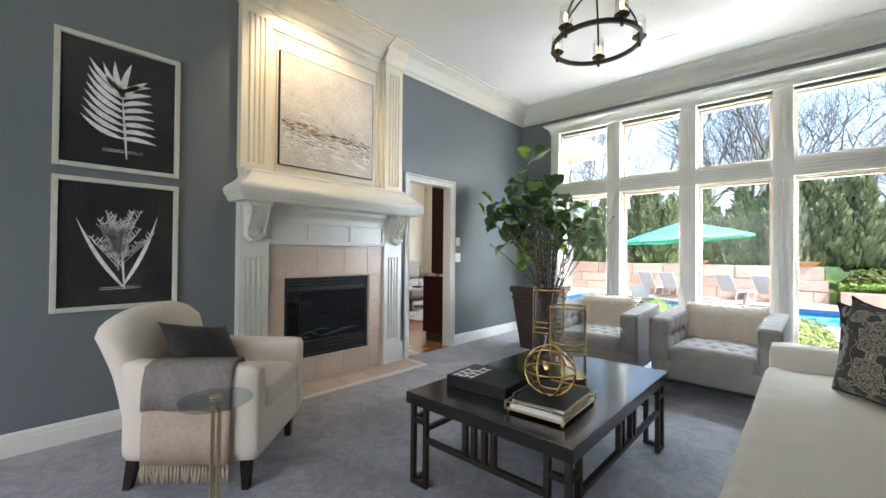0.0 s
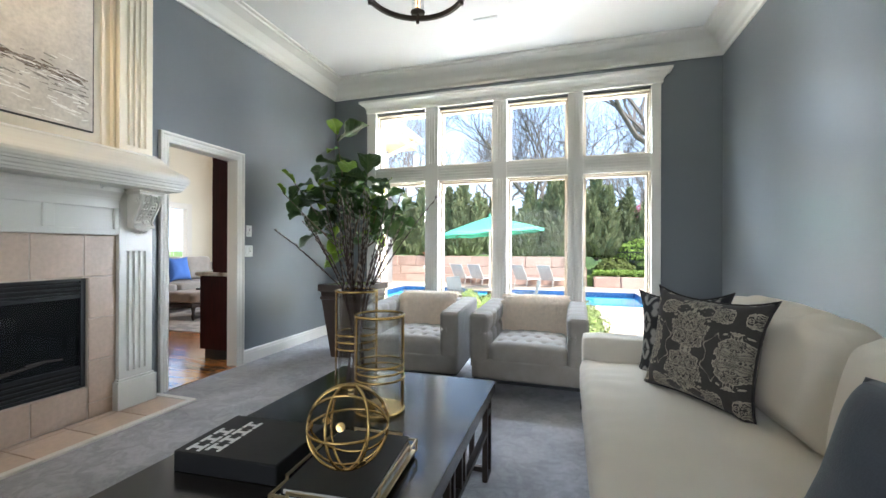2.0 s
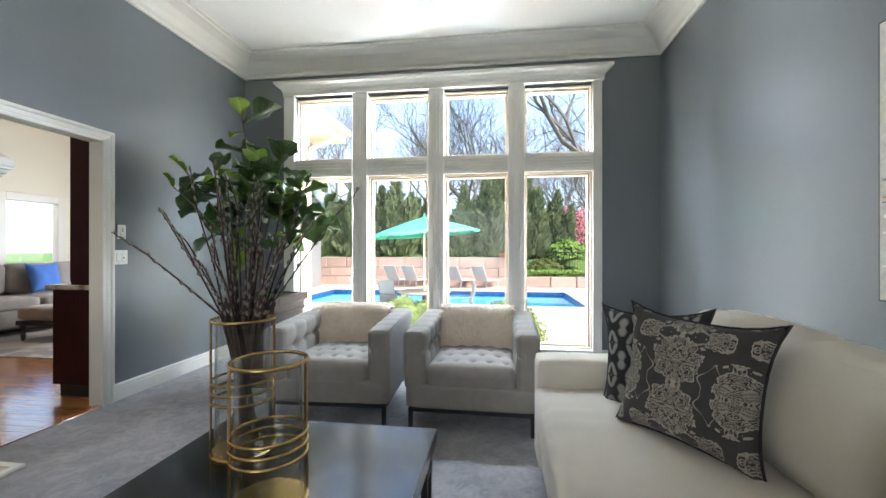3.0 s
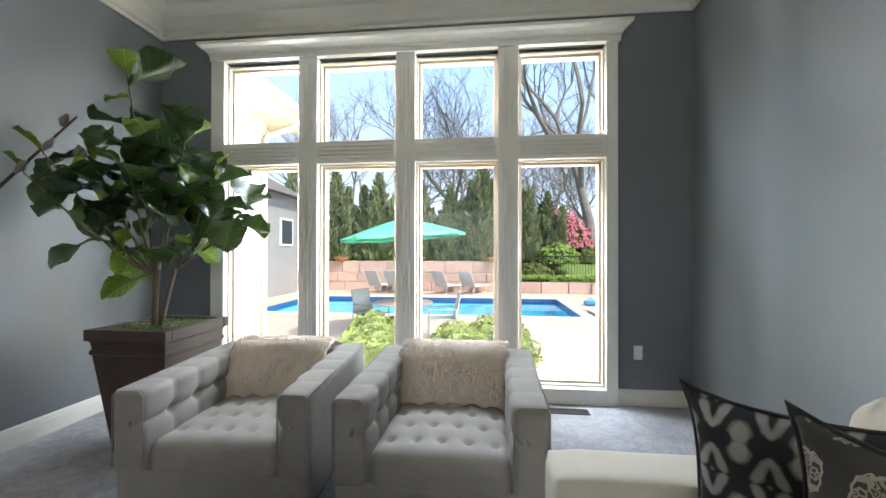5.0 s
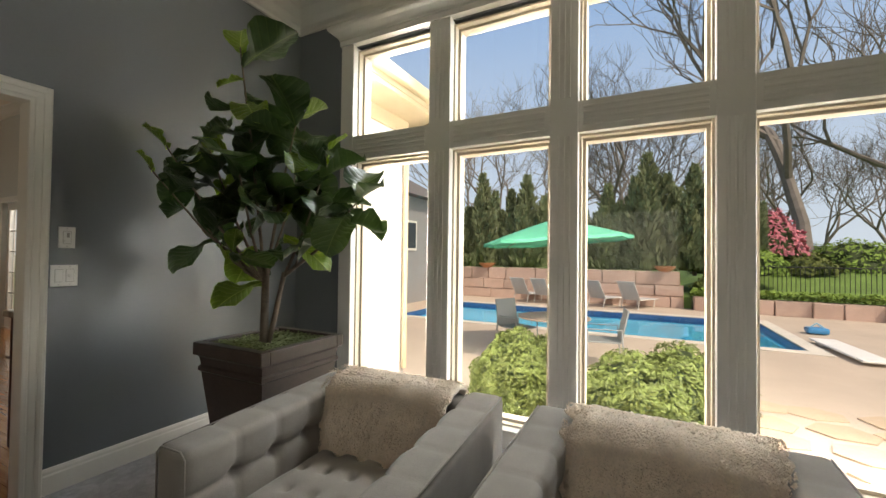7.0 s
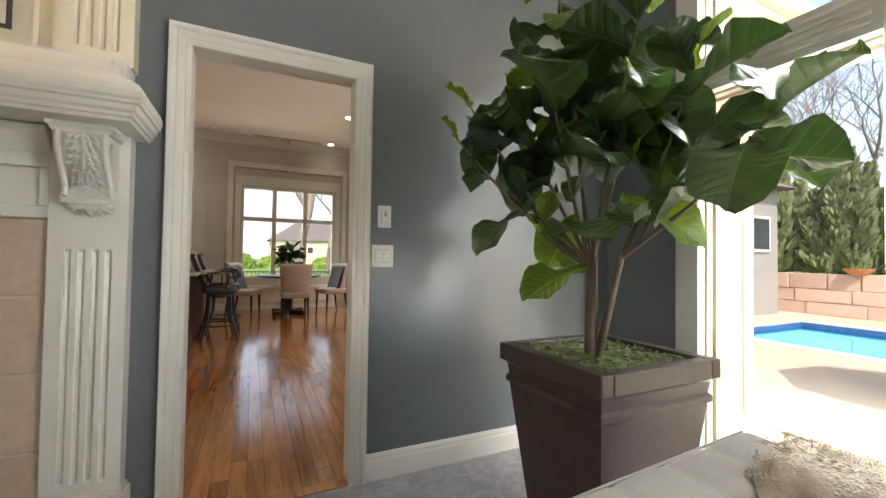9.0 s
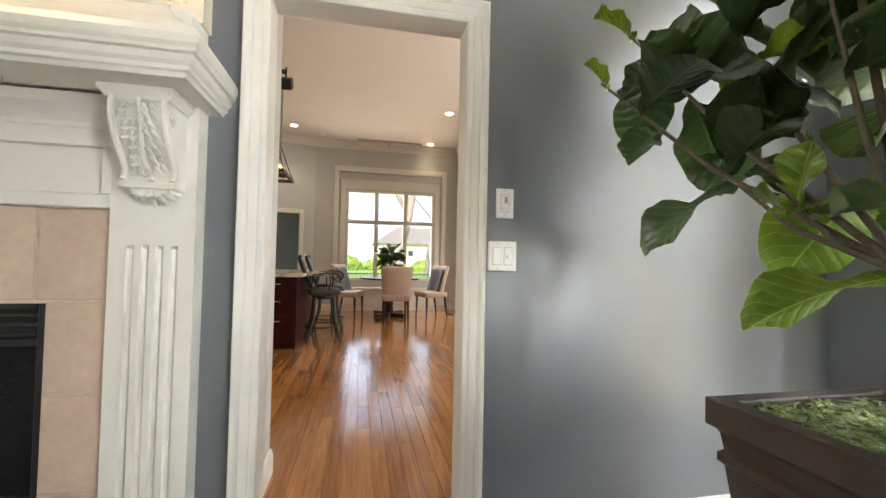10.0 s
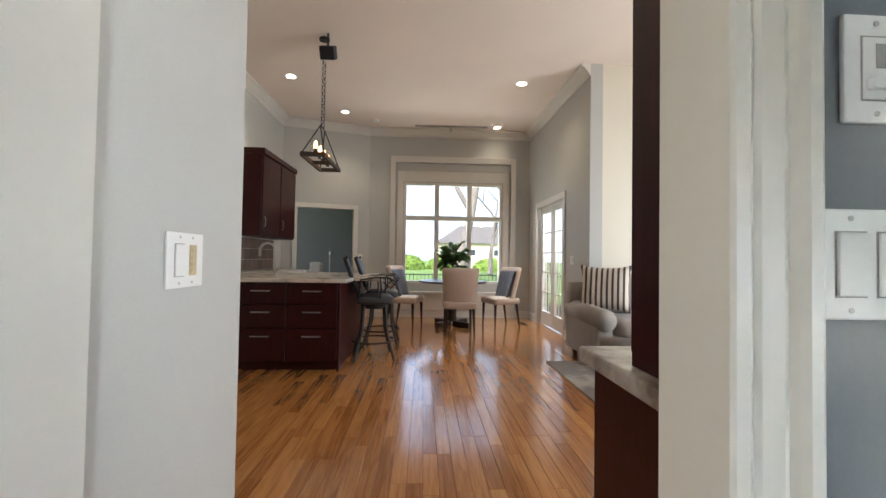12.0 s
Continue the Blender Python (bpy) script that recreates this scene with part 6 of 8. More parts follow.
    for d in ((1, 0.3, 0.5), (-0.7, -0.9, 0.3), (0.3, -1, 0.4), (-1, 0.5, -0.2), (0.2, 1, 0.1), (0.6, -0.5, -0.6)):
        v = Vector(d).normalized() * (ORBR - 0.003)
        part("boss", lathe([(0.001, -0.004), (0.012, -0.003), (0.012, 0.003), (0.001, 0.004)], 12), BRASS, orb, m=Matrix.Translation(v) @ v.to_track_quat("Z", "Y").to_matrix().to_4x4())


table_things()


def cream_armchair():
    a = thing("armchair", pose(-2.95, 0.93, 0, 0, 0, 134), "cream upholstered armchair with a flared rounded back, beside the fireplace", "armchair")
    W, D = 0.72, 0.72
    bm = bmesh.new()
    pad(bm, 0, -0.02, 0.27, W - 0.02, D - 0.06, 0.24, 0.03, 5)
    part("base", bm, CREAMCLOTH, a, smooth=True)
    bm = bmesh.new()
    pad(bm, 0, -0.06, 0.44, W - 0.24, D - 0.12, 0.14, 0.045, 10, lambda u, p: (0, 0, 0.02 * (1 - u.x ** 2) * (1 - u.y ** 2) * (u.z > 0)))
    part("seat_cushion", bm, CREAMCLOTH, a, smooth=True)
    for s in (-1, 1):
        bm = bmesh.new()
        pad(bm, s * (W / 2 - 0.06), -0.02, 0.40, 0.12, D - 0.04, 0.48, 0.04, 10, lambda u, p, s=s: (s * 0.012 * max(0, u.z), 0, -0.0 + 0.02 * max(0, u.y) * (u.z > 0)))
        part("arm", bm, CREAMCLOTH, a, smooth=True)

    def flare(u, p):
        t = (u.z + 1) / 2
        return (0.05 * u.x * t ** 1.5, 0.13 * t ** 1.4, -0.10 * abs(u.x) ** 3 * max(0, u.z))
    bm = bmesh.new()
    pad(bm, 0, 0.27, 0.57, W - 0.06, 0.14, 0.66, 0.06, 14, flare)
    part("backrest", bm, CREAMCLOTH, a, smooth=True)
    for sx in (-1, 1):
        for sy in (-1, 1):
            bm = boxes((-0.026, 0.026, -0.026, 0.026, 0, 0.16), r=0.003, seg=1)
            for v in bm.verts:
                if v.co.z < 0.08:
                    v.co.x *= 0.7
                    v.co.y *= 0.7
                    v.co += Vector((0, 0.03 if sy > 0 else 0, 0))
            part("leg", bm, DARKWOOD, a, m=pose(sx * (W / 2 - 0.06), sy * (D / 2 - 0.08), 0))
    # throw over the arm
    base = pose(-2.95, 0.93, 0, 0, 0, 134)
    th = thing("throw_blanket", base @ pose(-W / 2 + 0.06, -0.03, 0), "taupe and oatmeal knitted throw with a fringe, over a chair arm", "throw")

    def drape(path, width, thick, seed):
        bm = bmesh.new()
        n = 18
        sh = []
        for off in (0, thick):
            rows = []
            for k, (x, z) in enumerate(path):
                a0, b0 = path[max(0, k - 1)], path[min(len(path) - 1, k + 1)]
                tx_, tz_ = b0[0] - a0[0], b0[1] - a0[1]
                l = math.hypot(tx_, tz_)
                nx, nz = tz_ / l, -tx_ / l
                rows.append([bm.verts.new((x + nx * -off + 0.008 * math.sin(j * 0.9 + seed) * (k / len(path)), (j / n - 0.5) * width + 0.006 * math.sin(k * 1.3), z + nz * -off)) for j in range(n + 1)])
            sh.append(rows)
            for r0, r1 in zip(rows, rows[1:]):
                for j in range(n):
                    bm.faces.new((r0[j], r0[j + 1], r1[j + 1], r1[j]))
        p0, p1 = sh
        for k in range(len(path) - 1):
            bm.faces.new((p0[k][0], p1[k][0], p1[k + 1][0], p0[k + 1][0]))
            bm.faces.new((p0[k][n], p0[k + 1][n], p1[k + 1][n], p1[k][n]))
        for j in range(n):
            bm.faces.new((p0[-1][j], p0[-1][j + 1], p1[-1][j + 1], p1[-1][j]))
            bm.faces.new((p0[0][j], p1[0][j], p1[0][j + 1], p0[0][j + 1]))
        bmesh.ops.recalc_face_normals(bm, faces=bm.faces[:])
        return bm
    part("dark_half", drape([(0.072, 0.46), (0.075, 0.60), (0.05, 0.655), (-0.03, 0.66), (-0.085, 0.64), (-0.098, 0.55), (-0.098, 0.43)], 0.42, 0.014, 1), KNIT, th, "taupe ribbed knit", smooth=True)
    part("pale_half", drape([(-0.098, 0.43), (-0.098, 0.30), (-0.10, 0.17)], 0.42, 0.014, 2), KNITPALE, th, "oatmeal knit", smooth=True)
    rnd = random.Random(3)
    for k in range(26):
        y = -0.205 + 0.41 * k / 25
        part("tassel", tube(bmesh.new(), [(-0.107, y, 0.175), (-0.108, y + rnd.uniform(-.004, .004), 0.14), (-0.107 + rnd.uniform(-.008, .008), y + rnd.uniform(-.008, .008), 0.085)], [0.003, 0.008, 0.006], 6), KNITPALE, th, smooth=True)
    p = thing("lumbar_pillow", base @ pose(0.03, 0.12, 0.63, -32, 12, -10), "charcoal velvet lumbar pillow in the cream armchair", "pillow")
    part("cover", pillow(0.50, 0.30, 0.15, 20), CHARCOAL, p, smooth=True)


cream_armchair()


def drinks_table():
    t = thing("side_table", pose(-2.27, 0.67, 0), "small round glass drinks table on a champagne-gold Greek-key stem", "side table")
    part("tabletop", lathe([(0.001, 0.572), (0.138, 0.572), (0.142, 0.577), (0.142, 0.583), (0.138, 0.588), (0.001, 0.588)], 48, cap=False), TOPGLASS, t, smooth=False)
    part("base_plate", boxes((-0.10, 0.10, -0.10, 0.10, 0.0, 0.012), r=0.003, seg=1), CHAMPAGNE, t)
    for s in (-1, 1):
        bm = boxes((s * 0.038 - 0.007, s * 0.038 + 0.007, -0.007, 0.007, 0.012, 0.535))
        box(bm, min(s * 0.038, 0) - 0.007, max(s * 0.038, 0) + 0.007, -0.007, 0.007, 0.535, 0.549)
        box(bm, s * 0.010 - 0.006, s * 0.010 + 0.006, -0.007, 0.007, 0.549, 0.571)
        box(bm, min(s * 0.085, s * 0.045), max(s * 0.085, s * 0.045), -0.007, 0.007, 0.11, 0.124)
        box(bm, s * 0.085 - 0.007, s * 0.085 + 0.007, -0.007, 0.007, 0.05, 0.11)
        box(bm, min(s * 0.085, s * 0.045), max(s * 0.085, s * 0.045), -0.007, 0.007, 0.036, 0.05)
        part("stem", bm, CHAMPAGNE, t)
    part("finial", lathe([(0.012, 0.588), (0.026, 0.592), (0.026, 0.598), (0.01, 0.604)], 16), CHAMPAGNE, t)


drinks_table()
FRAMEWOOD = mat("pale_silver_frame", (0.52, 0.49, 0.43), 0.5, vary=0.15, scale=20, fine=120)
PRINTBLACK = mat("black_photogram_paper", (0.018, 0.018, 0.019), 0.35, vary=0.5, scale=6, fine=40)
PRINTGREY = mat("pale_botanical_print", (0.78, 0.77, 0.74), 0.6, vary=0.35, scale=30, fine=160)


def frond_print(z0, z1, kind, label):
    f = thing("framed_print", pose(XW, 0.585, (z0 + z1) / 2), label, "picture", "pair of botanical prints")
    w, h = 0.335, (z1 - z0) / 2
    part("frame", boxes((0, 0.035, -w, -w + 0.03, -h, h), (0, 0.035, w - 0.03, w, -h, h), (0, 0.035, -w + 0.03, w - 0.03, -h, -h + 0.03), (0, 0.035, -w + 0.03, w - 0.03, h - 0.03, h), r=0.003, seg=1), FRAMEWOOD, f)
    part("print", boxes((0.004, 0.012, -w + 0.03, w - 0.03, -h + 0.03, h - 0.03)), PRINTBLACK, f)
    rnd = random.Random(9)
    bm = bmesh.new()

    def blade(p, q, wd, bend=0.0, seg=7):
        p, q = Vector(p), Vector(q)
        d = q - p
        nrm = Vector((-d.y, d.x)).normalized()
        prev = None
        for i in range(seg + 1):
            t = i / seg
            c = p + d * t + nrm * bend * math.sin(math.pi * t)
            hw = wd * math.sin(math.pi * (0.06 + 0.94 * t) ** 0.8) ** 0.9 + 0.0006
            cur = (bm.verts.new((0.0132, c.x - nrm.x * hw, c.y - nrm.y * hw)), bm.verts.new((0.0132, c.x + nrm.x * hw, c.y + nrm.y * hw)))
            if prev:
                bm.faces.new((prev[0], cur[0], cur[1], prev[1]))
            prev = cur
    if kind == "fern":
        blade((0.03, -0.34), (0.0, 0.12), 0.006)
        for k in range(8):
            z = -0.20 + 0.045 * k
            ln = 0.21 - 0.006 * k
            up = 0.10 + 0.008 * k
            blade((0.0, z), (-ln, z + up + 0.02), 0.016, 0.02)
            blade((0.0, z), (ln * 0.95, z + 0.012 * (k - 1)), 0.015, 0.012)
        for dx, dz in ((-0.10, 0.20), (-0.04, 0.23), (0.05, 0.24), (0.14, 0.14)):
            blade((0, 0.08), (dx, 0.08 + dz), 0.018, 0.01)
    else:
        blade((0.03, -0.30), (0.0, 0.18), 0.006)
        blade((0.02, -0.28), (-0.22, 0.17), 0.012, 0.02)
        blade((0.02, -0.28), (0.21, 0.20), 0.012, -0.02)
        for k in range(26):
            a = rnd.uniform(-0.95, 0.95)
            st = (0.0 + rnd.uniform(-0.02, 0.02), -0.14 + rnd.uniform(-0.04, 0.10))
            ln = rnd.uniform(0.18, 0.36)
            e = (st[0] + ln * math.sin(a) * 0.75, min(0.27, st[1] + ln * math.cos(a)))
            blade(st, e, 0.0018)
            for j in range(7):
                f_ = 0.35 + 0.09 * j
                p = (st[0] + (e[0] - st[0]) * f_, st[1] + (e[1] - st[1]) * f_)
                for s in (-1, 1):
                    blade(p, (p[0] + s * rnd.uniform(0.012, 0.024), p[1] + rnd.uniform(0.02, 0.04)), 0.0028, seg=3)
    for z in (-0.285, -0.297):
        blade((-0.10, z), (0.12, z + 0.004), 0.0012)
    bmesh.ops.recalc_face_normals(bm, faces=bm.faces[:])
    part("plant_figure", bm, PRINTGREY, f, "pale plant silhouette")
    part("glazing", boxes((0.016, 0.018, -w + 0.03, w - 0.03, -h + 0.03, h - 0.03)), GLASS, f)


frond_print(1.735, 2.595, "fern", "white-framed black photogram of a fern frond")
frond_print(0.815, 1.675, "umbel", "white-framed black photogram of a feathery plant")


def seascape(m, w, h, label, seed):
    """An abstract painted canvas: pale field with a ragged dark shoreline of palette strokes."""
    c = thing("painting", m, label, "painting")
    PALE = mat("pale_canvas_paint", (0.55, 0.51, 0.46), 0.75, vary=0.22, scale=5, fine=45, bump=0.4, depth=0.004)
    part("canvas", boxes((0.002, 0.03, -w / 2, w / 2, -h / 2, h / 2), r=0.002, seg=1), PALE, c)
    part("edge", boxes((0.0, 0.028, -w / 2 - 0.006, -w / 2, -h / 2 - 0.006, h / 2 + 0.006), (0.0, 0.028, w / 2, w / 2 + 0.006, -h / 2 - 0.006, h / 2 + 0.006), (0.0, 0.028, -w / 2, w / 2, -h / 2 - 0.006, -h / 2), (0.0, 0.028, -w / 2, w / 2, h / 2, h / 2 + 0.006)), BLACK, c)
    rnd = random.Random(seed)
    tones = [mat("umber_stroke", (0.11, 0.075, 0.05), 0.7, vary=0.4, scale=30, fine=120), mat("ochre_stroke", (0.50, 0.27, 0.07), 0.6, vary=0.4, scale=30, fine=120), mat("grey_stroke", (0.24, 0.22, 0.20), 0.7, vary=0.4, scale=30, fine=120), mat("white_stroke", (0.78, 0.76, 0.72), 0.7, vary=0.2, scale=30, fine=120)]
    for ti, material in enumerate(tones):
        bm = bmesh.new()
        for _ in range((150, 26, 110, 110)[ti]):
            u = rnd.uniform(-0.47, 0.46) if ti != 1 else rnd.uniform(-0.46, -0.05)
            line = -0.12 - 0.07 * (u + 0.5) + 0.015 * math.sin(u * 17)
            v = line + (rnd.gauss(0, 0.018) if ti < 2 else rnd.gauss(-0.05, 0.06) if ti == 2 else rnd.gauss(-0.12, 0.13))
            if ti == 0 and rnd.random() < 0.25:
                v -= abs(rnd.gauss(0, 0.045))
            l, t = rnd.uniform(0.015, 0.07) * (1 if ti != 3 else 1.6), rnd.uniform(0.004, 0.013)
            sl = rnd.uniform(-0.15, 0.05)
            u = max(-0.49 + l / 2, min(0.49 - l / 2, u))
            v = max(-0.48, min(0.45, v))
            x = 0.0306 + 0.0002 * ti + rnd.uniform(0, 0.0008)
            q = [bm.verts.new((x, (u + a * l / 2) * w, (v + a * sl * l + b * t / 2 * rnd.uniform(0.3, 1.2)) * h)) for a, b in ((-1, -1), (1, -1), (1, 1), (-1, 1))]
            bm.faces.new(q)
        tagged(part("paint_texture", bm, material, c), kind="stuff")


seascape(pose(XW + 0.012, 2.17, 2.475), 1.0, 0.99, "pale abstract seascape canvas with a ragged brown shoreline", 3)
seascape(pose(XE, 2.535, 1.605, 0, 0, 180), 1.45, 1.22, "large pale abstract canvas on the wall behind the sofa", 6)


def chandelier():
    c = thing("chandelier", pose(-1.66, 3.19, 0.13), "dark bronze ring chandelier with five glass candle cylinders", "chandelier")
    R, z = 0.328, 2.74
    bm = bmesh.new()
    n = 56
    prof = [(R - 0.011, z - 0.016), (R + 0.011, z - 0.016), (R + 0.011, z + 0.016), (R - 0.011, z + 0.016)]
    rings = [[bm.verts.new((r * math.cos(2 * math.pi * i / n), r * math.sin(2 * math.pi * i / n), zz)) for r, zz in prof] for i in range(n)]
    for i in range(n):
        a, b = rings[i], rings[(i + 1) % n]
        for k in range(4):
            bm.faces.new((a[k], b[k], b[(k + 1) % 4], a[(k + 1) % 4]))
    part("ring", bm, BRONZE, c)
    part("stem", lathe([(0.012, 3.10), (0.012, 3.32), (0.065, 3.34), (0.065, 3.369)], 16), BRONZE, c)
    part("hub", lathe([(0.03, 3.16), (0.045, 3.19), (0.03, 3.22), (0.02, 3.26)], 16), BRONZE, c)
    for k in range(5):
        a = 2 * math.pi * k / 5 + 0.62
        ca, sa = math.cos(a), math.sin(a)
        pts = []
        for i in range(12):
            t = i / 11
            r = R * math.cos(t * math.pi / 2 * 0.96) ** 0.75
            pts.append((r * ca, r * sa, z + 0.45 * t ** 0.8))
        part("arm", tube(bmesh.new(), pts, 0.008, 6), BRONZE, c, smooth=True)
        m = pose(R * ca, R * sa, z)
        cup = part("candle_cup", lathe([(0.012, -0.035), (0.014, 0.0), (0.012, 0.03), (0.05, 0.036), (0.054, 0.045), (0.02, 0.05), (0.018, 0.075)], 18), BRONZE, c, m=m)
        part("glass_cylinder", lathe([(0.045, 0.046), (0.045, 0.19), (0.0435, 0.19), (0.0435, 0.048)], 24, cap=False), VASEGLASS, cup, smooth=True)
        part("bulb", lathe([(0.010, 0.075), (0.013, 0.09), (0.013, 0.135), (0.004, 0.155)], 12), BULB, cup, "glowing filament bulb", smooth=True)


chandelier()


def wall_plate(m, w, h, kind, label):
    p = thing("switch_plate" if kind != "outlet" else "outlet", m, label, "switch" if kind != "outlet" else "outlet")
    part("plate", boxes((0, 0.006, -w / 2, w / 2, -h / 2, h / 2), r=0.0025), WHITEPLASTIC, p)
    n = 2 if w > 0.1 else 1
    for k in range(n):
        y = (k - (n - 1) / 2) * 0.046
        if kind == "outlet":
            for s in (-1, 1):
                part("socket", boxes((0.006, 0.008, -0.016, 0.016, s * 0.022 - 0.014, s * 0.022 + 0.014), r=0.001, seg=1), WHITEPLASTIC, p)
        elif kind == "slider":
            # thin raised grey box drawn as the shaded recess, likewise the slot
            part("gap_shade", boxes((0.006, 0.0064, -0.0178, 0.0178, -0.0348, 0.0348)), PLASTICGAP, p)
            part("track", boxes((0.006, 0.0075, -0.016, 0.016, -0.033, 0.033), r=0.0006, seg=1), WHITEPLASTIC, p)
            part("slot", boxes((0.0075, 0.0079, -0.002, 0.010, 0.0, 0.026)), PLASTICGAP, p)
            part("slider_knob", boxes((0.0075, 0.016, -0.013, 0.013, -0.024, -0.012), r=0.002), WHITEPLASTIC, p)
        elif kind == "almond" and k == 1:
            part("keypad", boxes((0.006, 0.009, y - 0.012, y + 0.012, -0.033, 0.033), r=0.001, seg=1), ALMOND, p)
            for j in range(4):
                part("button", boxes((0.009, 0.011, y - 0.008, y + 0.008, -0.026 + 0.014 * j, -0.018 + 0.014 * j)), ALMOND, p)
        else:
            part("gap_shade", boxes((0.006, 0.0064, y - 0.0178, y + 0.0178, -0.0348, 0.0348)), PLASTICGAP, p)
            part("rocker", boxes((0.006, 0.0095, y - 0.016, y + 0.016, -0.033, 0.033), r=0.001, seg=1), WHITEPLASTIC, p)
            if k == 1:
                part("toggle", lathe([(0.011, 0.0), (0.011, 0.008), (0.006, 0.012)], 12), WHITEPLASTIC, p, m=pose(0.0095, y, 0, 0, 90, 0))
        for s in (-1, 1):
            part("screw", lathe([(0.003, 0), (0.003, 0.001)], 8), STEEL, p, m=pose(0.006, y, s * 0.048, 0, 90, 0))


wall_plate(pose(XW, 4.13, 1.36), 0.072, 0.116, "slider", "white slide dimmer plate on the grey wall")
wall_plate(pose(XW, 4.123, 1.153), 0.116, 0.116, "rocker", "white double switch plate with a rotary knob")
wall_plate(pose(0.452, YN, 0.44, 0, 0, -90), 0.072, 0.116, "outlet", "white wall outlet near the window")
wall_plate(pose(-4.345, 3.145, 1.14, 0, 0, 90), 0.13, 0.116, "almond", "white double switch plate with an almond keypad")


def floor_register(x, y):
    v = thing("floor_vent", pose(x, y, 0), "brown metal floor register in the carpet", "vent")
    part("frame", boxes((-0.16, 0.16, -0.055, -0.04, 0, 0.006), (-0.16, 0.16, 0.04, 0.055, 0, 0.006), (-0.16, -0.14, -0.04, 0.04, 0, 0.006), (0.14, 0.16, -0.04, 0.04, 0, 0.006)), BRONZE, v)
    # flat plate, near-black in place of the duct's shaded depth
    part("throat", boxes((-0.14, 0.14, -0.04, 0.04, 0, 0.002)), CAVITY, v)
    for k in range(14):
        part("slat", boxes((-0.135 + 0.0195 * k, -0.127 + 0.0195 * k, -0.04, 0.04, 0.002, 0.0055)), BRONZE, v)


floor_register(-0.15, 5.55)
cv = thing("ceiling_speaker", pose(-1.50, 4.83, H), "square white ceiling speaker grille", "speaker")
part("frame", boxes((-0.125, 0.125, -0.125, -0.115, -0.006, 0), (-0.125, 0.125, 0.115, 0.125, -0.006, 0), (-0.125, -0.115, -0.115, 0.115, -0.006, 0), (0.115, 0.125, -0.115, 0.115, -0.006, 0)), CEIL, cv)
part("grille", boxes((-0.115, 0.115, -0.115, 0.115, -0.004, 0)), mat("pale_grille", (0.6, 0.6, 0.58), 0.7), cv)
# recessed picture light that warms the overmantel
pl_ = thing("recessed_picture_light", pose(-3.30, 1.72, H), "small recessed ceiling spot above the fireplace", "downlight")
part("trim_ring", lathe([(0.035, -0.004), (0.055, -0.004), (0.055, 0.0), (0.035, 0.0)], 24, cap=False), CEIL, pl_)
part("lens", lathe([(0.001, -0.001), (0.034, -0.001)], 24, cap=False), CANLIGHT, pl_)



# ---- outside things ----
def spray_crown(rnd, height, radius, n, size, lean=1.0):
    """A conifer's crown: upswept sprays of small blades, thick below and thin above, with gaps."""
    bm = bmesh.new()
    spires = [(0.0, 0.0, 1.0, 0.55)]
    for k in range(11):
        a, f = k * 2.4, rnd.uniform(0.35, 0.78)
        spires.append((radius * f * math.cos(a), radius * f * math.sin(a), rnd.uniform(0.5, 0.95) * (1.1 - 0.45 * f), rnd.uniform(0.3, 0.45)))
    for _ in range(n):
        ox, oy, tall, wide = spires[min(len(spires) - 1, int(rnd.random() ** 1.2 * len(spires)))]
        t = rnd.random() ** 1.15
        a = rnd.uniform(0, 2 * math.pi)
        lump = 0.78 + 0.35 * math.sin(a * 3 + t * 11 + ox * 5)
        r = radius * wide * (1 - t) ** 0.7 * lump * (0.5 + 0.5 * rnd.random())
        p = Vector((ox * (0.5 + 0.5 * t) + r * math.cos(a), oy * (0.5 + 0.5 * t) + r * math.sin(a), height * tall * (0.03 + 0.97 * t)))
        out = Vector((math.cos(a), math.sin(a), 1.5 * lean + rnd.uniform(-0.4, 0.6))).normalized()
        l = size * rnd.uniform(0.7, 1.5) * (1.15 - 0.5 * t)
        side = out.cross(Vector((rnd.uniform(-1, 1), rnd.uniform(-1, 1), rnd.uniform(-1, 1)))).normalized() * l * 0.22
        v = [bm.verts.new(p - side * 0.5), bm.verts.new(p + out * l * 0.5 - side), bm.verts.new(p + out * l), bm.verts.new(p + out * l * 0.5 + side)]
        bm.faces.new(v)
    return bm


def juniper(x, y, z, h, r, seed):
    t = thing("juniper_tree", pose(x, y, z), "tall dark green upright juniper behind the stone wall", "tree", "row of junipers")
    rnd = random.Random(seed)
    part("trunk", tube(bmesh.new(), [(0, 0, -0.1), (0, 0, h * 0.5), (0.02, 0, h * 0.9)], [0.09, 0.05, 0.01], 7), BARE, t)
    part("crown", spray_crown(rnd, h, r, 13000, 0.34), JUNIPER, t)
    # dark cone among the sprays, shade given as colour
    part("crown_shade_core", lathe([(r * 0.3, 0.1), (r * 0.36, h * 0.3), (r * 0.18, h * 0.6), (0.02, h * 0.8)], 10), BUSHCORE, t)
    return t


BED = 0.72
first = [juniper(-1.0, 22.0, BED, 4.9, 1.75, 1), juniper(-6.2, 22.2, BED, 4.4, 1.6, 2)]
for k, (x, y, s, rz, src) in enumerate([(-8.4, 22.0, 0.95, 40, 0), (-4.1, 22.6, 0.92, 130, 1), (0.7, 22.3, 0.98, 200, 1), (-10.6, 21.8, 1.0, 80, 0), (-2.6, 22.4, 0.86, 300, 1), (-12.8, 22.0, 0.98, 10, 1), (2.3, 22.9, 0.72, 90, 0), (-7.3, 23.2, 0.9, 260, 1)]):
    copy_thing(first[src], pose(x, y, BED, 0, 0, rz)).scale = (s, s, s)


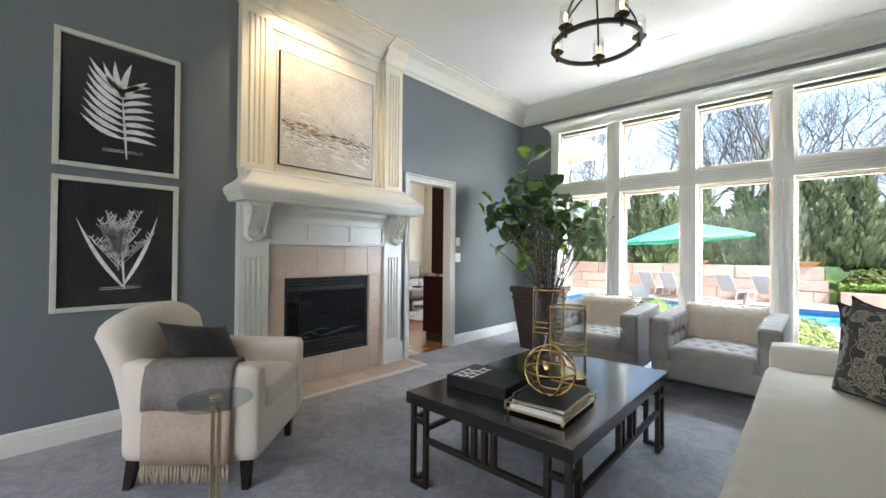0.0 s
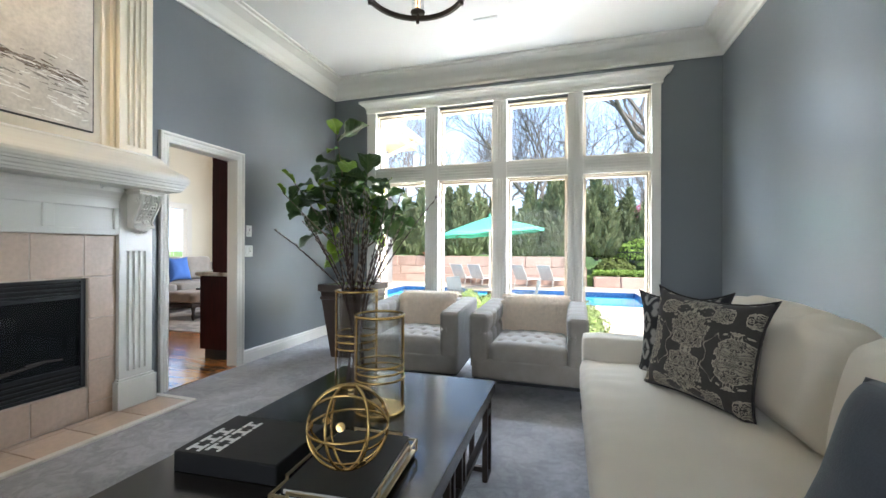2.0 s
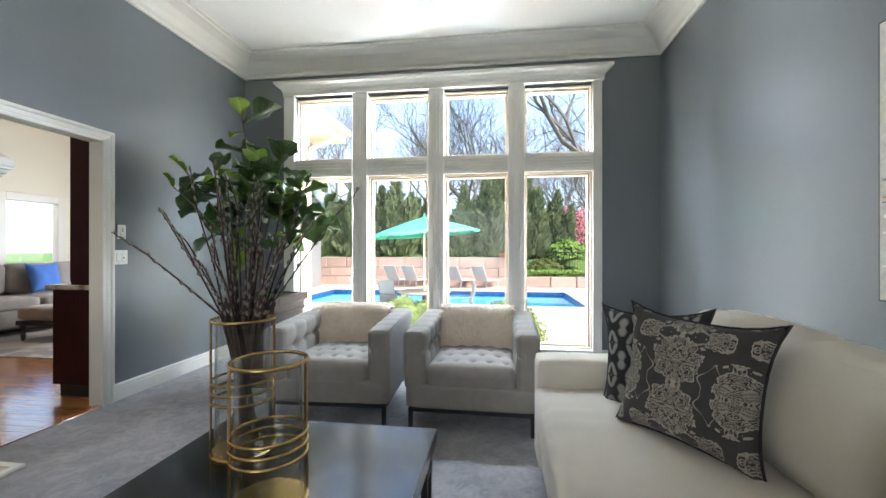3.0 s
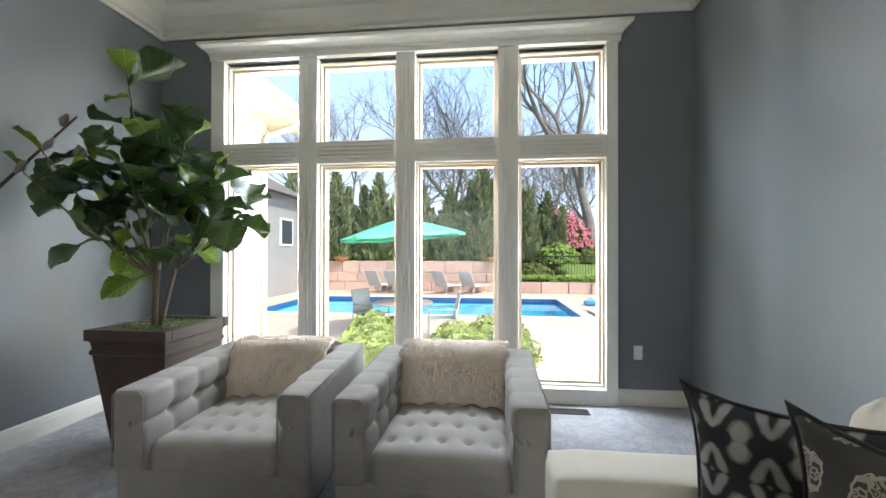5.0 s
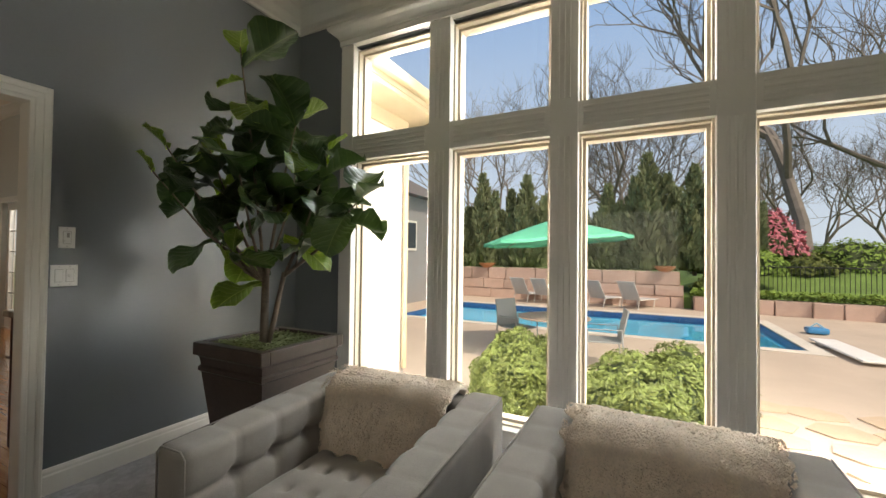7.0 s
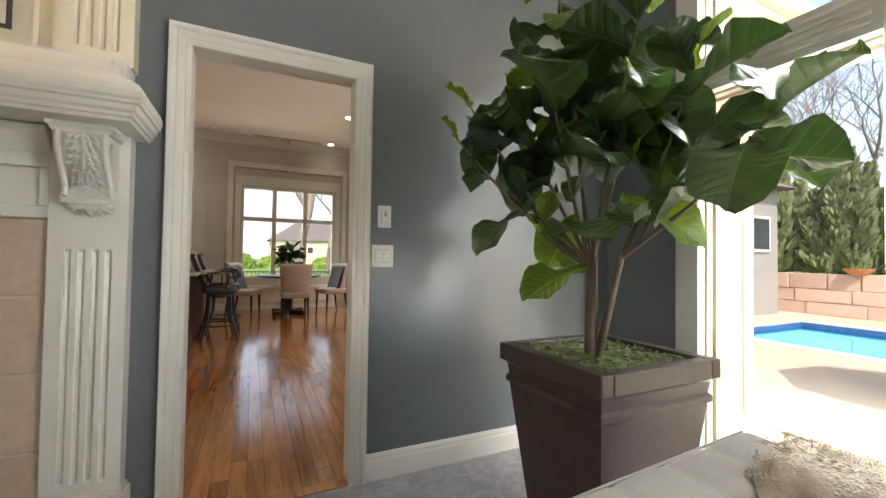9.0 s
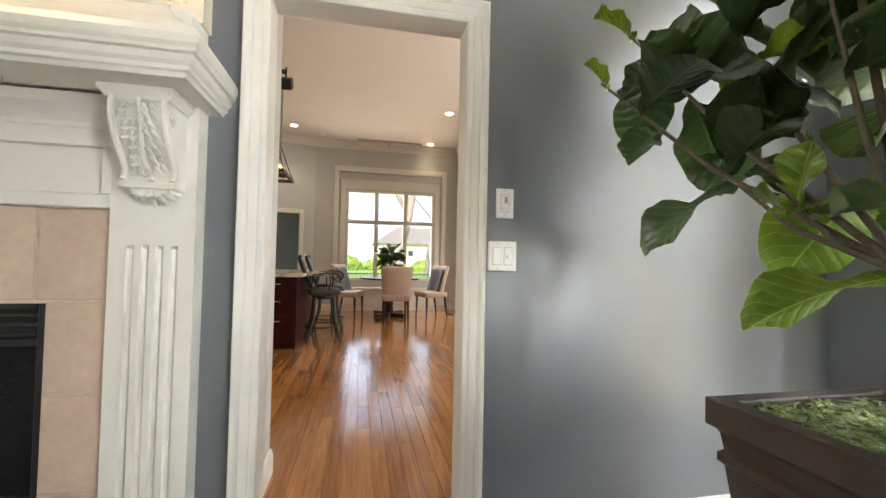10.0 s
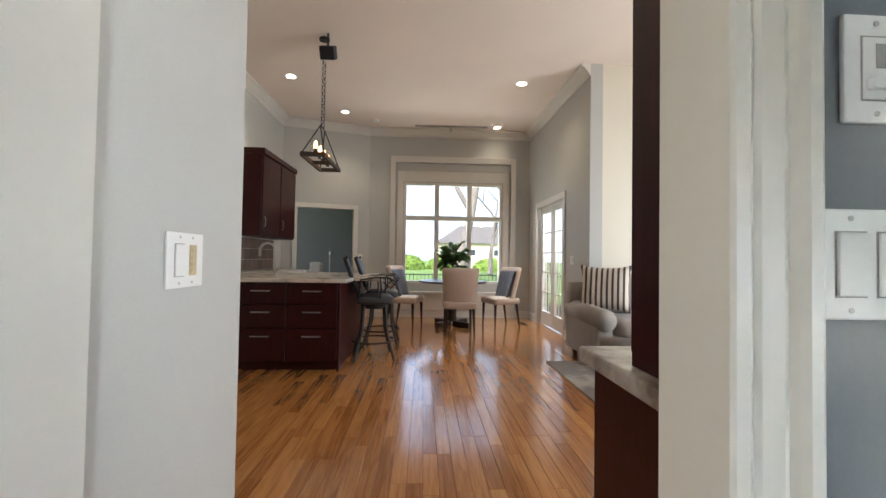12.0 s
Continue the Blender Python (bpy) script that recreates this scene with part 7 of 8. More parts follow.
def bare_tree(seed, h, label, r0=0.2, spread=1.0, bole=0.32):
    t = thing("bare_tree", pose(0, 0, 0), label, "tree", "leafless trees")
    rnd = random.Random(seed)
    trunk, limbs = bmesh.new(), bmesh.new()

    def grow(p, d, l, r, lev):
        pts = [p]
        for k in range(3):
            d = (d + Vector((rnd.gauss(0, 0.14), rnd.gauss(0, 0.14), 0.05))).normalized()
            p = p + d * l / 3
            pts.append(p)
        tube(trunk if lev == 0 else limbs, pts, [r * (1.15 if lev == 0 else 1.0), r * 0.86, r * 0.74, r * 0.60], 10 if lev == 0 else 7 if lev < 2 else 4 if lev < 3 else 3)
        if lev == 6:
            return
        for k in range(3 if lev in (1, 2, 3, 4) else 4 if lev == 0 else 2):
            a = rnd.uniform(0, 6.28)
            tilt = rnd.uniform(0.35, 0.85) * spread
            s = d.orthogonal().normalized()
            s = (s * math.cos(a) + d.cross(s) * math.sin(a))
            q = pts[3] if k < 2 else pts[2]
            grow(q, (d * math.cos(tilt) + s * math.sin(tilt) + Vector((0, 0, 0.12))).normalized(), l * rnd.uniform(0.62, 0.82), r * (0.6 if lev else 0.55), lev + 1)
    grow(Vector((0, 0, -0.2)), Vector((0.02, 0, 1)), h * bole, r0, 0)
    part("trunk", trunk, BARE, t)
    part("limbs", limbs, BARE, t)
    return t


woods = [bare_tree(3, 17.0, "tall leafless spring tree with a dark bole and spreading limbs", 0.36, 1.0, 0.40), bare_tree(8, 15.0, "leafless spring tree with fine twigs", 0.2, 1.0)]
woods[0].matrix_basis = pose(5.7, 28.0, 1.1, 0, 0, 15)
woods[1].matrix_basis = pose(-4.0, 30.0, 0.2)
for k, (x, y, s, rz, src) in enumerate([(-9.5, 29, 1.0, 60, 1), (-1.0, 33, 1.1, 140, 1), (-7.0, 36, 1.15, 20, 1), (-13.0, 34, 1.1, 100, 1), (13.0, 33, 0.9, 80, 0), (7.5, 46, 1.1, 45, 1), (12, 50, 1.2, 150, 1), (18, 44, 1.1, 190, 1), (-2.5, 44, 1.25, 260, 1), (-10, 46, 1.25, 5, 1), (10.5, 29.0, 0.8, 260, 1), (-30, 6.0, 1.0, 20, 0), (-34, 0.5, 1.0, 220, 1), (-38, 9.5, 1.1, 90, 1), (6, 60, 1.1, 20, 1), (14, 62, 1.2, 70, 1), (22, 60, 1.1, 130, 1), (28, 55, 1.2, 200, 1), (16, 40, 0.9, 250, 1), (22, 36, 0.9, 310, 1), (28, 42, 1.0, 15, 1), (0, 64, 1.2, 100, 1), (34, 50, 1.2, 160, 1), (10, 70, 1.3, 220, 1), (18, 72, 1.3, 280, 1)]):
    copy_thing(woods[src], pose(x, y, 0.0, 0, 0, rz)).scale = (s, s, s)


def leafy_dome(rnd, rx, ry, h, n, size):
    """A clipped shrub's outer leaves, in uneven lobes."""
    bm = bmesh.new()
    for _ in range(n):
        a, t = rnd.uniform(0, 2 * math.pi), math.acos(rnd.uniform(-0.05, 1))
        d = Vector((math.sin(t) * math.cos(a), math.sin(t) * math.sin(a), math.cos(t)))
        k = 1 + 0.13 * noise.noise(d * 2.6 + Vector((rx * 5, 0, 0))) + 0.13 * noise.noise(d * 6) + rnd.uniform(-0.06, 0.03)
        p = Vector((d.x * rx * k, d.y * ry * k, d.z * h * k))
        nrm = (d + Vector((rnd.gauss(0, 0.5), rnd.gauss(0, 0.5), rnd.gauss(0, 0.5) + 0.3))).normalized()
        u = nrm.orthogonal().normalized()
        w = nrm.cross(u)
        c, s = math.cos(a * 7), math.sin(a * 7)
        u, w = u * c + w * s, w * c - u * s
        l = size * rnd.uniform(0.7, 1.3)
        bm.faces.new([bm.verts.new(p + u * l * q + w * l * z) for q, z in ((-1, 0), (0, -0.45), (1, 0), (0, 0.45))])
    return bm


def shrub(name, x, y, z, rx, ry, h, material, label, n=3000, size=0.035, seed=1):
    rnd = random.Random(seed)
    t = thing(name, pose(x, y, z), label, "shrub", "shrubs outside")
    bm = bmesh.new()
    bmesh.ops.create_icosphere(bm, subdivisions=3, radius=1.0)
    for v in bm.verts:
        d = v.co.normalized()
        k = 0.90 + 0.13 * noise.noise(d * 2.6 + Vector((rx * 5, 0, 0)))
        v.co = Vector((d.x * rx * k, d.y * ry * k, max(-0.05, d.z) * h * k))
    # dark body under the leaves, painted as their inner shade
    part("shade_core", bm, BUSHCORE, t)
    part("leaves", leafy_dome(rnd, rx, ry, h, n, size), material, t)
    return t


shrub("boxwood", -2.35, 7.95, G, 0.70, 0.62, 0.80, BOX, "rounded yellow-green boxwood by the window", 17000, 0.024, 4)
shrub("boxwood", -1.05, 7.70, G, 0.78, 0.66, 0.74, BOX, "rounded yellow-green boxwood by the window", 17000, 0.024, 6)
shrub("boxwood", -0.62, 8.55, G, 0.62, 0.5, 0.70, BOX, "low boxwood behind the two larger ones", 8000, 0.024, 9)
red = shrub("redbud", 3.2, 25.0, 1.6, 1.7, 1.4, 1.9, BLOSSOM, "pink flowering redbud beyond the pool", 2600, 0.10, 12)
for x, y, rx, h, seed in ((-56, -4.5, 3.0, 1.7, 51), (-60, 1.5, 3.2, 2.0, 52), (-62, 7.0, 3.4, 1.9, 53), (-58, 13.0, 3.0, 1.6, 54)):
    shrub("garden_shrub", x, y, GB, rx, rx * 0.8, h, HEDGE, "loose pale green spring bush on the front lawn", 2600, 0.20, seed)
part("trunk", tube(bmesh.new(), [(0, 0, -1.7), (0.1, 0, -0.6), (0, 0, 0.6)], [0.09, 0.07, 0.03], 6), BARE, red)
for k, (x, y, rx, h) in enumerate([(1.4, 21.0, 0.9, 0.65), (2.6, 22.4, 1.1, 1.0), (4.6, 25.0, 1.4, 0.9), (6.8, 26.0, 1.8, 1.4), (1.9, 23.8, 1.3, 1.7), (9.5, 34.0, 2.6, 1.5), (14.5, 38.0, 3.0, 1.8), (5.5, 40.0, 3.2, 1.7), (20.0, 42.0, 3.6, 2.2), (11.0, 46.0, 3.6, 2.0)]):
    shrub("garden_shrub", x, y, 0.1 if y < 22 else 0.75, rx, rx * 0.8, h, HEDGE if k % 2 else BOX, "loose green garden shrub beyond the pool", 1500, 0.09, 20 + k)


def stone_wall():
    w = thing("stone_wall", pose(0, 0, 0), "dry wall of large pinkish sandstone blocks behind the pool", "wall")
    rnd = random.Random(1)
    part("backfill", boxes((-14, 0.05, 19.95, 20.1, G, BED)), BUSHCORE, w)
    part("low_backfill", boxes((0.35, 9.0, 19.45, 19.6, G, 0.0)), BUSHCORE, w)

    def block(x0, x1, y, z0, z1):
        bm = boxes((0, x1 - x0 - 0.02, 0, 0.4, 0, z1 - z0 - 0.015), r=0.02, seg=2)
        for v in bm.verts:
            v.co += Vector((rnd.uniform(-.008, .008), rnd.uniform(-.02, .02), rnd.uniform(-.008, .008)))
        ob = part("stone", bm, STONE, w)
        ob.location = (x0, y + rnd.uniform(-0.03, 0.03), z0)
    zs = [G, G + 0.40, G + 0.80, BED + 0.13]
    for c in range(3):
        x = -13.5 + rnd.uniform(0, 0.5)
        while x < 0.0:
            l = rnd.uniform(0.7, 1.5)
            block(x, min(x + l, 0.15), 19.55 + 0.06 * c, zs[c], zs[c + 1])
            x += l
    x = 0.4
    while x < 8:
        l = rnd.uniform(0.6, 1.2)
        block(x, x + l, 19.1 - 0.03 * (x - 0.4) ** 1.5, G, 0.02)
        x += l


stone_wall()
structure("planting_bed", boxes((-16, 0.05, 20.1, 34, GB, BED), (0.05, 40, 19.6, 40, GB, -0.05)), LAWN, "raised planting bed behind the stone wall", "lawn")
bm = bmesh.new()
cols, steps = [0.6, 2.0, 3.5, 6, 10, 16, 26, 45, 80], [20.9, 21.8, 22.8, 24, 25.5, 27, 32, 45, 80, 150, 258]
bank = []
for x in cols:
    side = min(1.0, (x - 0.6) / 2.9)
    bank.append([bm.verts.new((x, y, -0.06 + 1.3 * side * (3 * q * q - 2 * q ** 3) + 0.06 * noise.noise(Vector((x, y, 0))) * (q > 0))) for y in steps for q in (min(1.0, (y - 20.9) / 6.1),)])
for a, b in zip(bank, bank[1:]):
    for i in range(len(steps) - 1):
        bm.faces.new((a[i], b[i], b[i + 1], a[i + 1]))
structure("lawn_bank", bm, LAWN, "grassy bank rising beyond the fence", "lawn", smooth=True)
rnd = random.Random(31)
bm = bmesh.new()
for _ in range(5200):
    x = rnd.uniform(0.4, 8.6)
    y = 19.25 - 0.03 * (x - 0.4) ** 1.5 + rnd.uniform(0, 1.3)
    p = Vector((x, y, 0.0 + 0.22 * math.sin(min(1, max(0, (y - 18.2 + 0.03 * (x - 0.4) ** 1.5) / 2)) * 3) + rnd.uniform(-0.05, 0.10)))
    n = Vector((rnd.gauss(0, 0.6), rnd.gauss(-0.3, 0.6), 1)).normalized()
    u = n.orthogonal().normalized()
    v = n.cross(u)
    l = rnd.uniform(0.04, 0.09)
    bm.faces.new([bm.verts.new(p + u * l * a + v * l * b) for a, b in ((-1, 0), (0, -0.5), (1, 0), (0, 0.5))])
tagged(part("ground_cover", bm, HEDGE), "bright green ground cover spilling over the low wall", "plant", kind="stuff")


def iron_fence(x0, y0, x1, y1, z, n, label):
    f = thing("iron_fence", pose(0, 0, 0), label, "fence")
    a, b = Vector((x0, y0, z)), Vector((x1, y1, z))
    for h in (0.12, 1.1):
        part("rail", tube(bmesh.new(), [a + Vector((0, 0, h)), b + Vector((0, 0, h))], 0.018, 5), BLACK, f)
    me = None
    for k in range(n + 1):
        p = a.lerp(b, k / n)
        if me is None:
            ob = part("picket", tube(bmesh.new(), [(0, 0, 0), (0, 0, 1.15)], 0.011, 4), BLACK, f)
            me = ob.data
        else:
            ob = new("picket", me)
            ob.parent = f
        ob.location = p


iron_fence(1.5, 21.3, 12.5, 20.1, -0.05, 90, "black iron picket fence beyond the pool")
iron_fence(-17.0, -2.0, -17.0, 12.0, GB, 110, "black iron picket fence on the lawn")


def lounger(m):
    l = thing("sun_lounger", m, "grey mesh sun lounger with a raised back, on the pool deck", "lounger", "loungers by the pool")
    MESH = mat("grey_sling", (0.46, 0.45, 0.44), 0.8)
    ALU = mat("white_aluminium", (0.62, 0.60, 0.56), 0.5)
    part("seat_sling", boxes((-0.3, 0.3, -0.9, 0.2, 0.30, 0.32)), MESH, l)
    bm = boxes((-0.3, 0.3, 0.0, 0.75, 0.0, 0.02))
    part("back_sling", bm, MESH, l, m=pose(0, 0.2, 0.31, 58, 0, 0))
    for s in (-1, 1):
        part("side_rail", tube(bmesh.new(), [(s * 0.31, -0.92, 0.31), (s * 0.31, 0.2, 0.31), (s * 0.31, 0.6, 0.96)], 0.018, 6), ALU, l)
        for y in (-0.7, 0.25):
            part("leg", tube(bmesh.new(), [(s * 0.31, y, 0.31), (s * 0.31, y + 0.08, 0.0)], 0.016, 6), ALU, l)


for x, y, rz in ((-5.3, 18.7, 160), (-4.5, 18.7, 160), (-2.5, 18.7, 150), (-1.4, 18.7, 150)):
    lounger(pose(x, y, G, 0, 0, rz))


def umbrella(x, y):
    u = thing("patio_umbrella", pose(x, y, G), "open green canvas market umbrella, tilted a little", "umbrella")
    part("pole", tube(bmesh.new(), [(0, 0, 0), (0, 0, 2.38)], 0.02, 8), mat("pale_pole", (0.6, 0.55, 0.48), 0.5), u)
    n, R, z0, z1 = 8, 1.26, 2.02, 2.40
    tilt = pose(0, 0, z1, 0, -4, 0) @ Matrix.Translation((0, 0, -z1))
    bm = bmesh.new()
    rings = []
    for f, drop in ((0.02, 0.0), (0.35, 0.30), (0.7, 0.66), (1.0, 1.0), (1.0, 1.13)):
        ring = []
        for i in range(n * 4):
            a = 2 * math.pi * i / (n * 4) + 0.25
            sag = 0.022 * f * (1 - abs((i % 4) - 0.0) / 2.0 if i % 4 < 2 else abs((i % 4) - 2) / 2.0)
            flat = math.cos(math.pi / n) / math.cos((a - 0.25) % (2 * math.pi / n) - math.pi / n)
            ring.append(bm.verts.new((R * f * flat * math.cos(a), R * f * flat * math.sin(a), z1 - (z1 - z0) * drop + sag)))
        rings.append(ring)
    for a, b in zip(rings, rings[1:]):
        for i in range(n * 4):
            bm.faces.new((a[i], b[i], b[(i + 1) % (n * 4)], a[(i + 1) % (n * 4)]))
    bm.faces.new(rings[0])
    part("canopy", bm, CANVAS, u, m=tilt)
    for i in range(n):
        a = 2 * math.pi * i / n + 0.25
        part("rib", tube(bmesh.new(), [(0, 0, z1 - 0.03), (R * 0.98 * math.cos(a), R * 0.98 * math.sin(a), z0 - 0.01)], 0.008, 4), BARE, u, m=tilt)
    part("finial", lathe([(0.03, z1), (0.03, z1 + 0.03), (0.005, z1 + 0.08)], 8), CANVAS, u)


UX, UY = -2.47, 10.2
umbrella(UX, UY)
pt = thing("patio_table", pose(UX, UY, G), "round bronze patio table under the umbrella", "table")
part("tabletop", lathe([(0.03, 0.69), (0.60, 0.69), (0.61, 0.70), (0.61, 0.715), (0.60, 0.72), (0.03, 0.72)], 28, cap=False), mat("brown_stone_top", (0.28, 0.20, 0.15), 0.6), pt)
part("pedestal", lathe([(0.30, 0.0), (0.28, 0.03), (0.06, 0.08), (0.05, 0.65), (0.2, 0.69)], 16), BRONZE, pt)


def patio_chair(m):
    c = thing("patio_chair", m, "slim metal mesh patio chair by the table", "chair", "patio chairs")
    SL = mat("steel_mesh_sling", (0.22, 0.22, 0.21), 0.6)
    part("seat", boxes((-0.25, 0.25, -0.25, 0.25, 0.41, 0.43)), SL, c)
    part("backrest", boxes((-0.25, 0.25, -0.01, 0.01, 0, 0.5)), SL, c, m=pose(0, 0.25, 0.43, -12, 0, 0))
    for sx in (-1, 1):
        part("side_frame", tube(bmesh.new(), [(sx * 0.27, -0.25, 0), (sx * 0.27, -0.25, 0.62), (sx * 0.27, 0.25, 0.62), (sx * 0.27, 0.30, 0)], 0.014, 6), SL, c)


patio_chair(pose(UX - 0.75, UY + 0.35, G, 0, 0, 60))
patio_chair(pose(UX + 0.8, UY - 0.1, G, 0, 0, -80))
for x in (-7.3, -3.8, 0.05 - 0.5):
    b = thing("terracotta_bowl", pose(x, 19.75, BED + 0.10), "wide terracotta bowl on the stone wall", "planter", "bowls on the wall")
    part("bowl", lathe([(0.12, 0), (0.2, 0.03), (0.34, 0.16), (0.36, 0.2), (0.33, 0.2), (0.30, 0.15)], 20), TERRA, b, smooth=False)
# diving board and cleaner hose float
dv = thing("diving_board", pose(2.27, 14.1, G, 0, 0, 183), "low white diving board at the pool's end", "diving board")
part("board", boxes((-0.22, 0.22, -0.2, 1.9, 0.06, 0.10), r=0.01, seg=1), mat("white_board", (0.75, 0.72, 0.68), 0.6), dv)
part("stand", boxes((-0.2, 0.2, 0.1, 0.4, 0.0, 0.06)), STEEL, dv)
fl = thing("pool_cleaner", pose(2.55, 15.6, G), "small blue pool cleaner on the deck", "pool cleaner")
part("body", boxes((-0.2, 0.2, -0.16, 0.16, 0.02, 0.16), r=0.05), mat("blue_plastic", (0.05, 0.25, 0.5), 0.4), fl)
part("handle", tube(bmesh.new(), [(-0.15, 0, 0.14), (0, 0, 0.26), (0.15, 0, 0.14)], 0.02, 6), mat("pale_blue_plastic", (0.3, 0.5, 0.6), 0.4), fl)

# eave, gutter and downspout of the wing
ev = thing("wing_eave", pose(0, 0, 0), "cream boxed eave with a gutter and downspout", "eave")
EAVE = mat("cream_fascia", (0.56, 0.44, 0.28), 0.6)
part("soffit", boxes((-4.42, -3.78, 5.95, 8.75, 3.28, 3.34)), EAVE, ev)
part("fascia", boxes((-3.80, -3.77, 5.95, 8.75, 3.34, 3.52)), EAVE, ev)
part("gutter", boxes((-3.77, -3.66, 5.95, 8.78, 3.40, 3.53), r=0.02), EAVE, ev)
part("frieze_board", boxes((-4.268, -4.23, 5.95, 8.2, 3.08, 3.28)), EAVE, ev)
part("downspout", tube(bmesh.new(), [(-3.72, 8.45, 3.42), (-3.76, 8.3, 3.28), (-4.16, 8.12, 3.05), (-4.21, 8.12, 2.9), (-4.21, 8.12, G + 0.1)], 0.04, 8), EAVE, ev)
bm = bmesh.new()
vs = [bm.verts.new(p) for p in ((-3.68, 5.95, 3.54), (-3.68, 8.8, 3.54), (-8, 8.8, 5.6), (-8, 5.95, 5.6), (-3.68, 5.95, 3.50), (-3.68, 8.8, 3.50), (-8, 8.8, 5.5), (-8, 5.95, 5.5))]
for q in ((0, 1, 2, 3), (7, 6, 5, 4), (0, 4, 5, 1), (1, 5, 6, 2), (2, 6, 7, 3), (3, 7, 4, 0)):
    bm.faces.new([vs[i] for i in q])
part("roof", bm, ROOFING, ev)


def house(m, w, d, h, wallmat, label, nwin):
    b = thing("house", m, label, "house")
    part("wall", boxes((-w / 2, w / 2, -d / 2, d / 2, 0, h)), wallmat, b)
    bm = bmesh.new()
    o = 0.4
    vs = [bm.verts.new(p) for p in ((-w / 2 - o, -d / 2 - o, h), (w / 2 + o, -d / 2 - o, h), (w / 2 + o, d / 2 + o, h), (-w / 2 - o, d / 2 + o, h), (-w / 2 + d / 2 - o, 0, h + d * 0.36), (w / 2 - d / 2 + o, 0, h + d * 0.36))]
    for q in ((0, 1, 5, 4), (2, 3, 4, 5), (1, 2, 5), (3, 0, 4), (3, 2, 1, 0)):
        bm.faces.new([vs[i] for i in q])
    part("roof", bm, ROOFING, b)
    DARK = mat("dark_window_glass", (0.05, 0.06, 0.07), 0.1)
    for s in (-1, 1):
        for k in range(nwin):
            x = -w / 2 + w * (k + 0.5) / nwin
            y = s * d / 2
            wn_ = part("window", boxes((x - 0.5, x + 0.5, y - 0.05, y + 0.05, h * 0.5, h * 0.5 + 1.1)), TRIM, b)
            part("pane", boxes((x - 0.42, x + 0.42, y - 0.06, y + 0.06, h * 0.5 + 0.08, h * 0.5 + 1.02)), DARK, wn_)
    part("chimney", boxes((-0.4, 0.4, -0.3, 0.3, h + 0.5, h + d * 0.36 + 0.6)), wallmat, b)


house(pose(-11.6, 15.6, GB, 0, 0, 90), 6.0, 5.6, 4.0, SIDING, "grey sided neighbouring wing with a shingle roof", 3)
house(pose(-75, 14, GB, 0, 0, 90), 16, 9, 4.2, mat("cream_siding", (0.62, 0.56, 0.42), 0.8), "pale yellow neighbouring house across the lawn", 4)
# flagstones near the window's end
rnd = random.Random(77)
fs = thing("flagstone_path", pose(0, 0, 0), "tan irregular flagstones laid beside the deck", "paving")
for i in range(6):
    for j in range(6):
        x, y = 0.1 + 0.60 * i + rnd.uniform(-.06, .06), 6.45 + 0.52 * j + rnd.uniform(-.05, .05)
        bm = bmesh.new()
        n = 6
        a0 = rnd.uniform(0, 6)
        lo = [bm.verts.new((0.33 * rnd.uniform(0.78, 1.0) * math.cos(a0 + 2 * math.pi * k / n), 0.27 * rnd.uniform(0.8, 1.0) * math.sin(a0 + 2 * math.pi * k / n), 0)) for k in range(n)]
        hi = [bm.verts.new((v.co.x, v.co.y, 0.015)) for v in lo]
        bm.faces.new(hi)
        for k in range(n):
            bm.faces.new((lo[k], lo[(k + 1) % n], hi[(k + 1) % n], hi[k]))
        part("flagstone", bm, FLAG, fs).location = (x, y, G + 0.0015 * ((3 * i + 5 * j) % 7))


# ---- kitchen and family room things ----
def buffet():
    b = thing("buffet_cabinet", pose(0, 0, 0), "dark cherry hutch with a granite counter, beside the doorway", "cabinet")
    y0, y1 = 4.10, 5.70
    x1 = XW - 0.112
    part("toe_kick", boxes((-4.43, x1, y0 + 0.02, y1, 0.0, 0.10)), BLACK, b)
    part("base_body", boxes((-4.48, x1, y0, y1, 0.10, 0.885), r=0.002, seg=1), CHERRY, b)
    part("upper_body", boxes((-4.32, x1, y0 + 0.012, y1, 0.925, 2.55), r=0.002, seg=1), CHERRY, b)
    part("counter", boxes((-4.525, x1, y0 - 0.025, y1, 0.885, 0.925), r=0.008), GRANITE, b)
    for k in range(3):
        ya, yb = y0 + 0.02 + 0.53 * k, y0 + 0.53 + 0.53 * k
        dr = part("door", boxes((-4.50, -4.48, ya, yb, 0.12, 0.87), r=0.003, seg=1), CHERRY, b)
        part("handle", tube(bmesh.new(), [(-4.515, yb - 0.05, 0.55), (-4.53, yb - 0.05, 0.57), (-4.53, yb - 0.05, 0.68), (-4.515, yb - 0.05, 0.70)], 0.005, 6), STEEL, dr)
        dr = part("door", boxes((-4.34, -4.32, ya, yb, 0.95, 2.5), r=0.003, seg=1), CHERRY, b)


buffet()


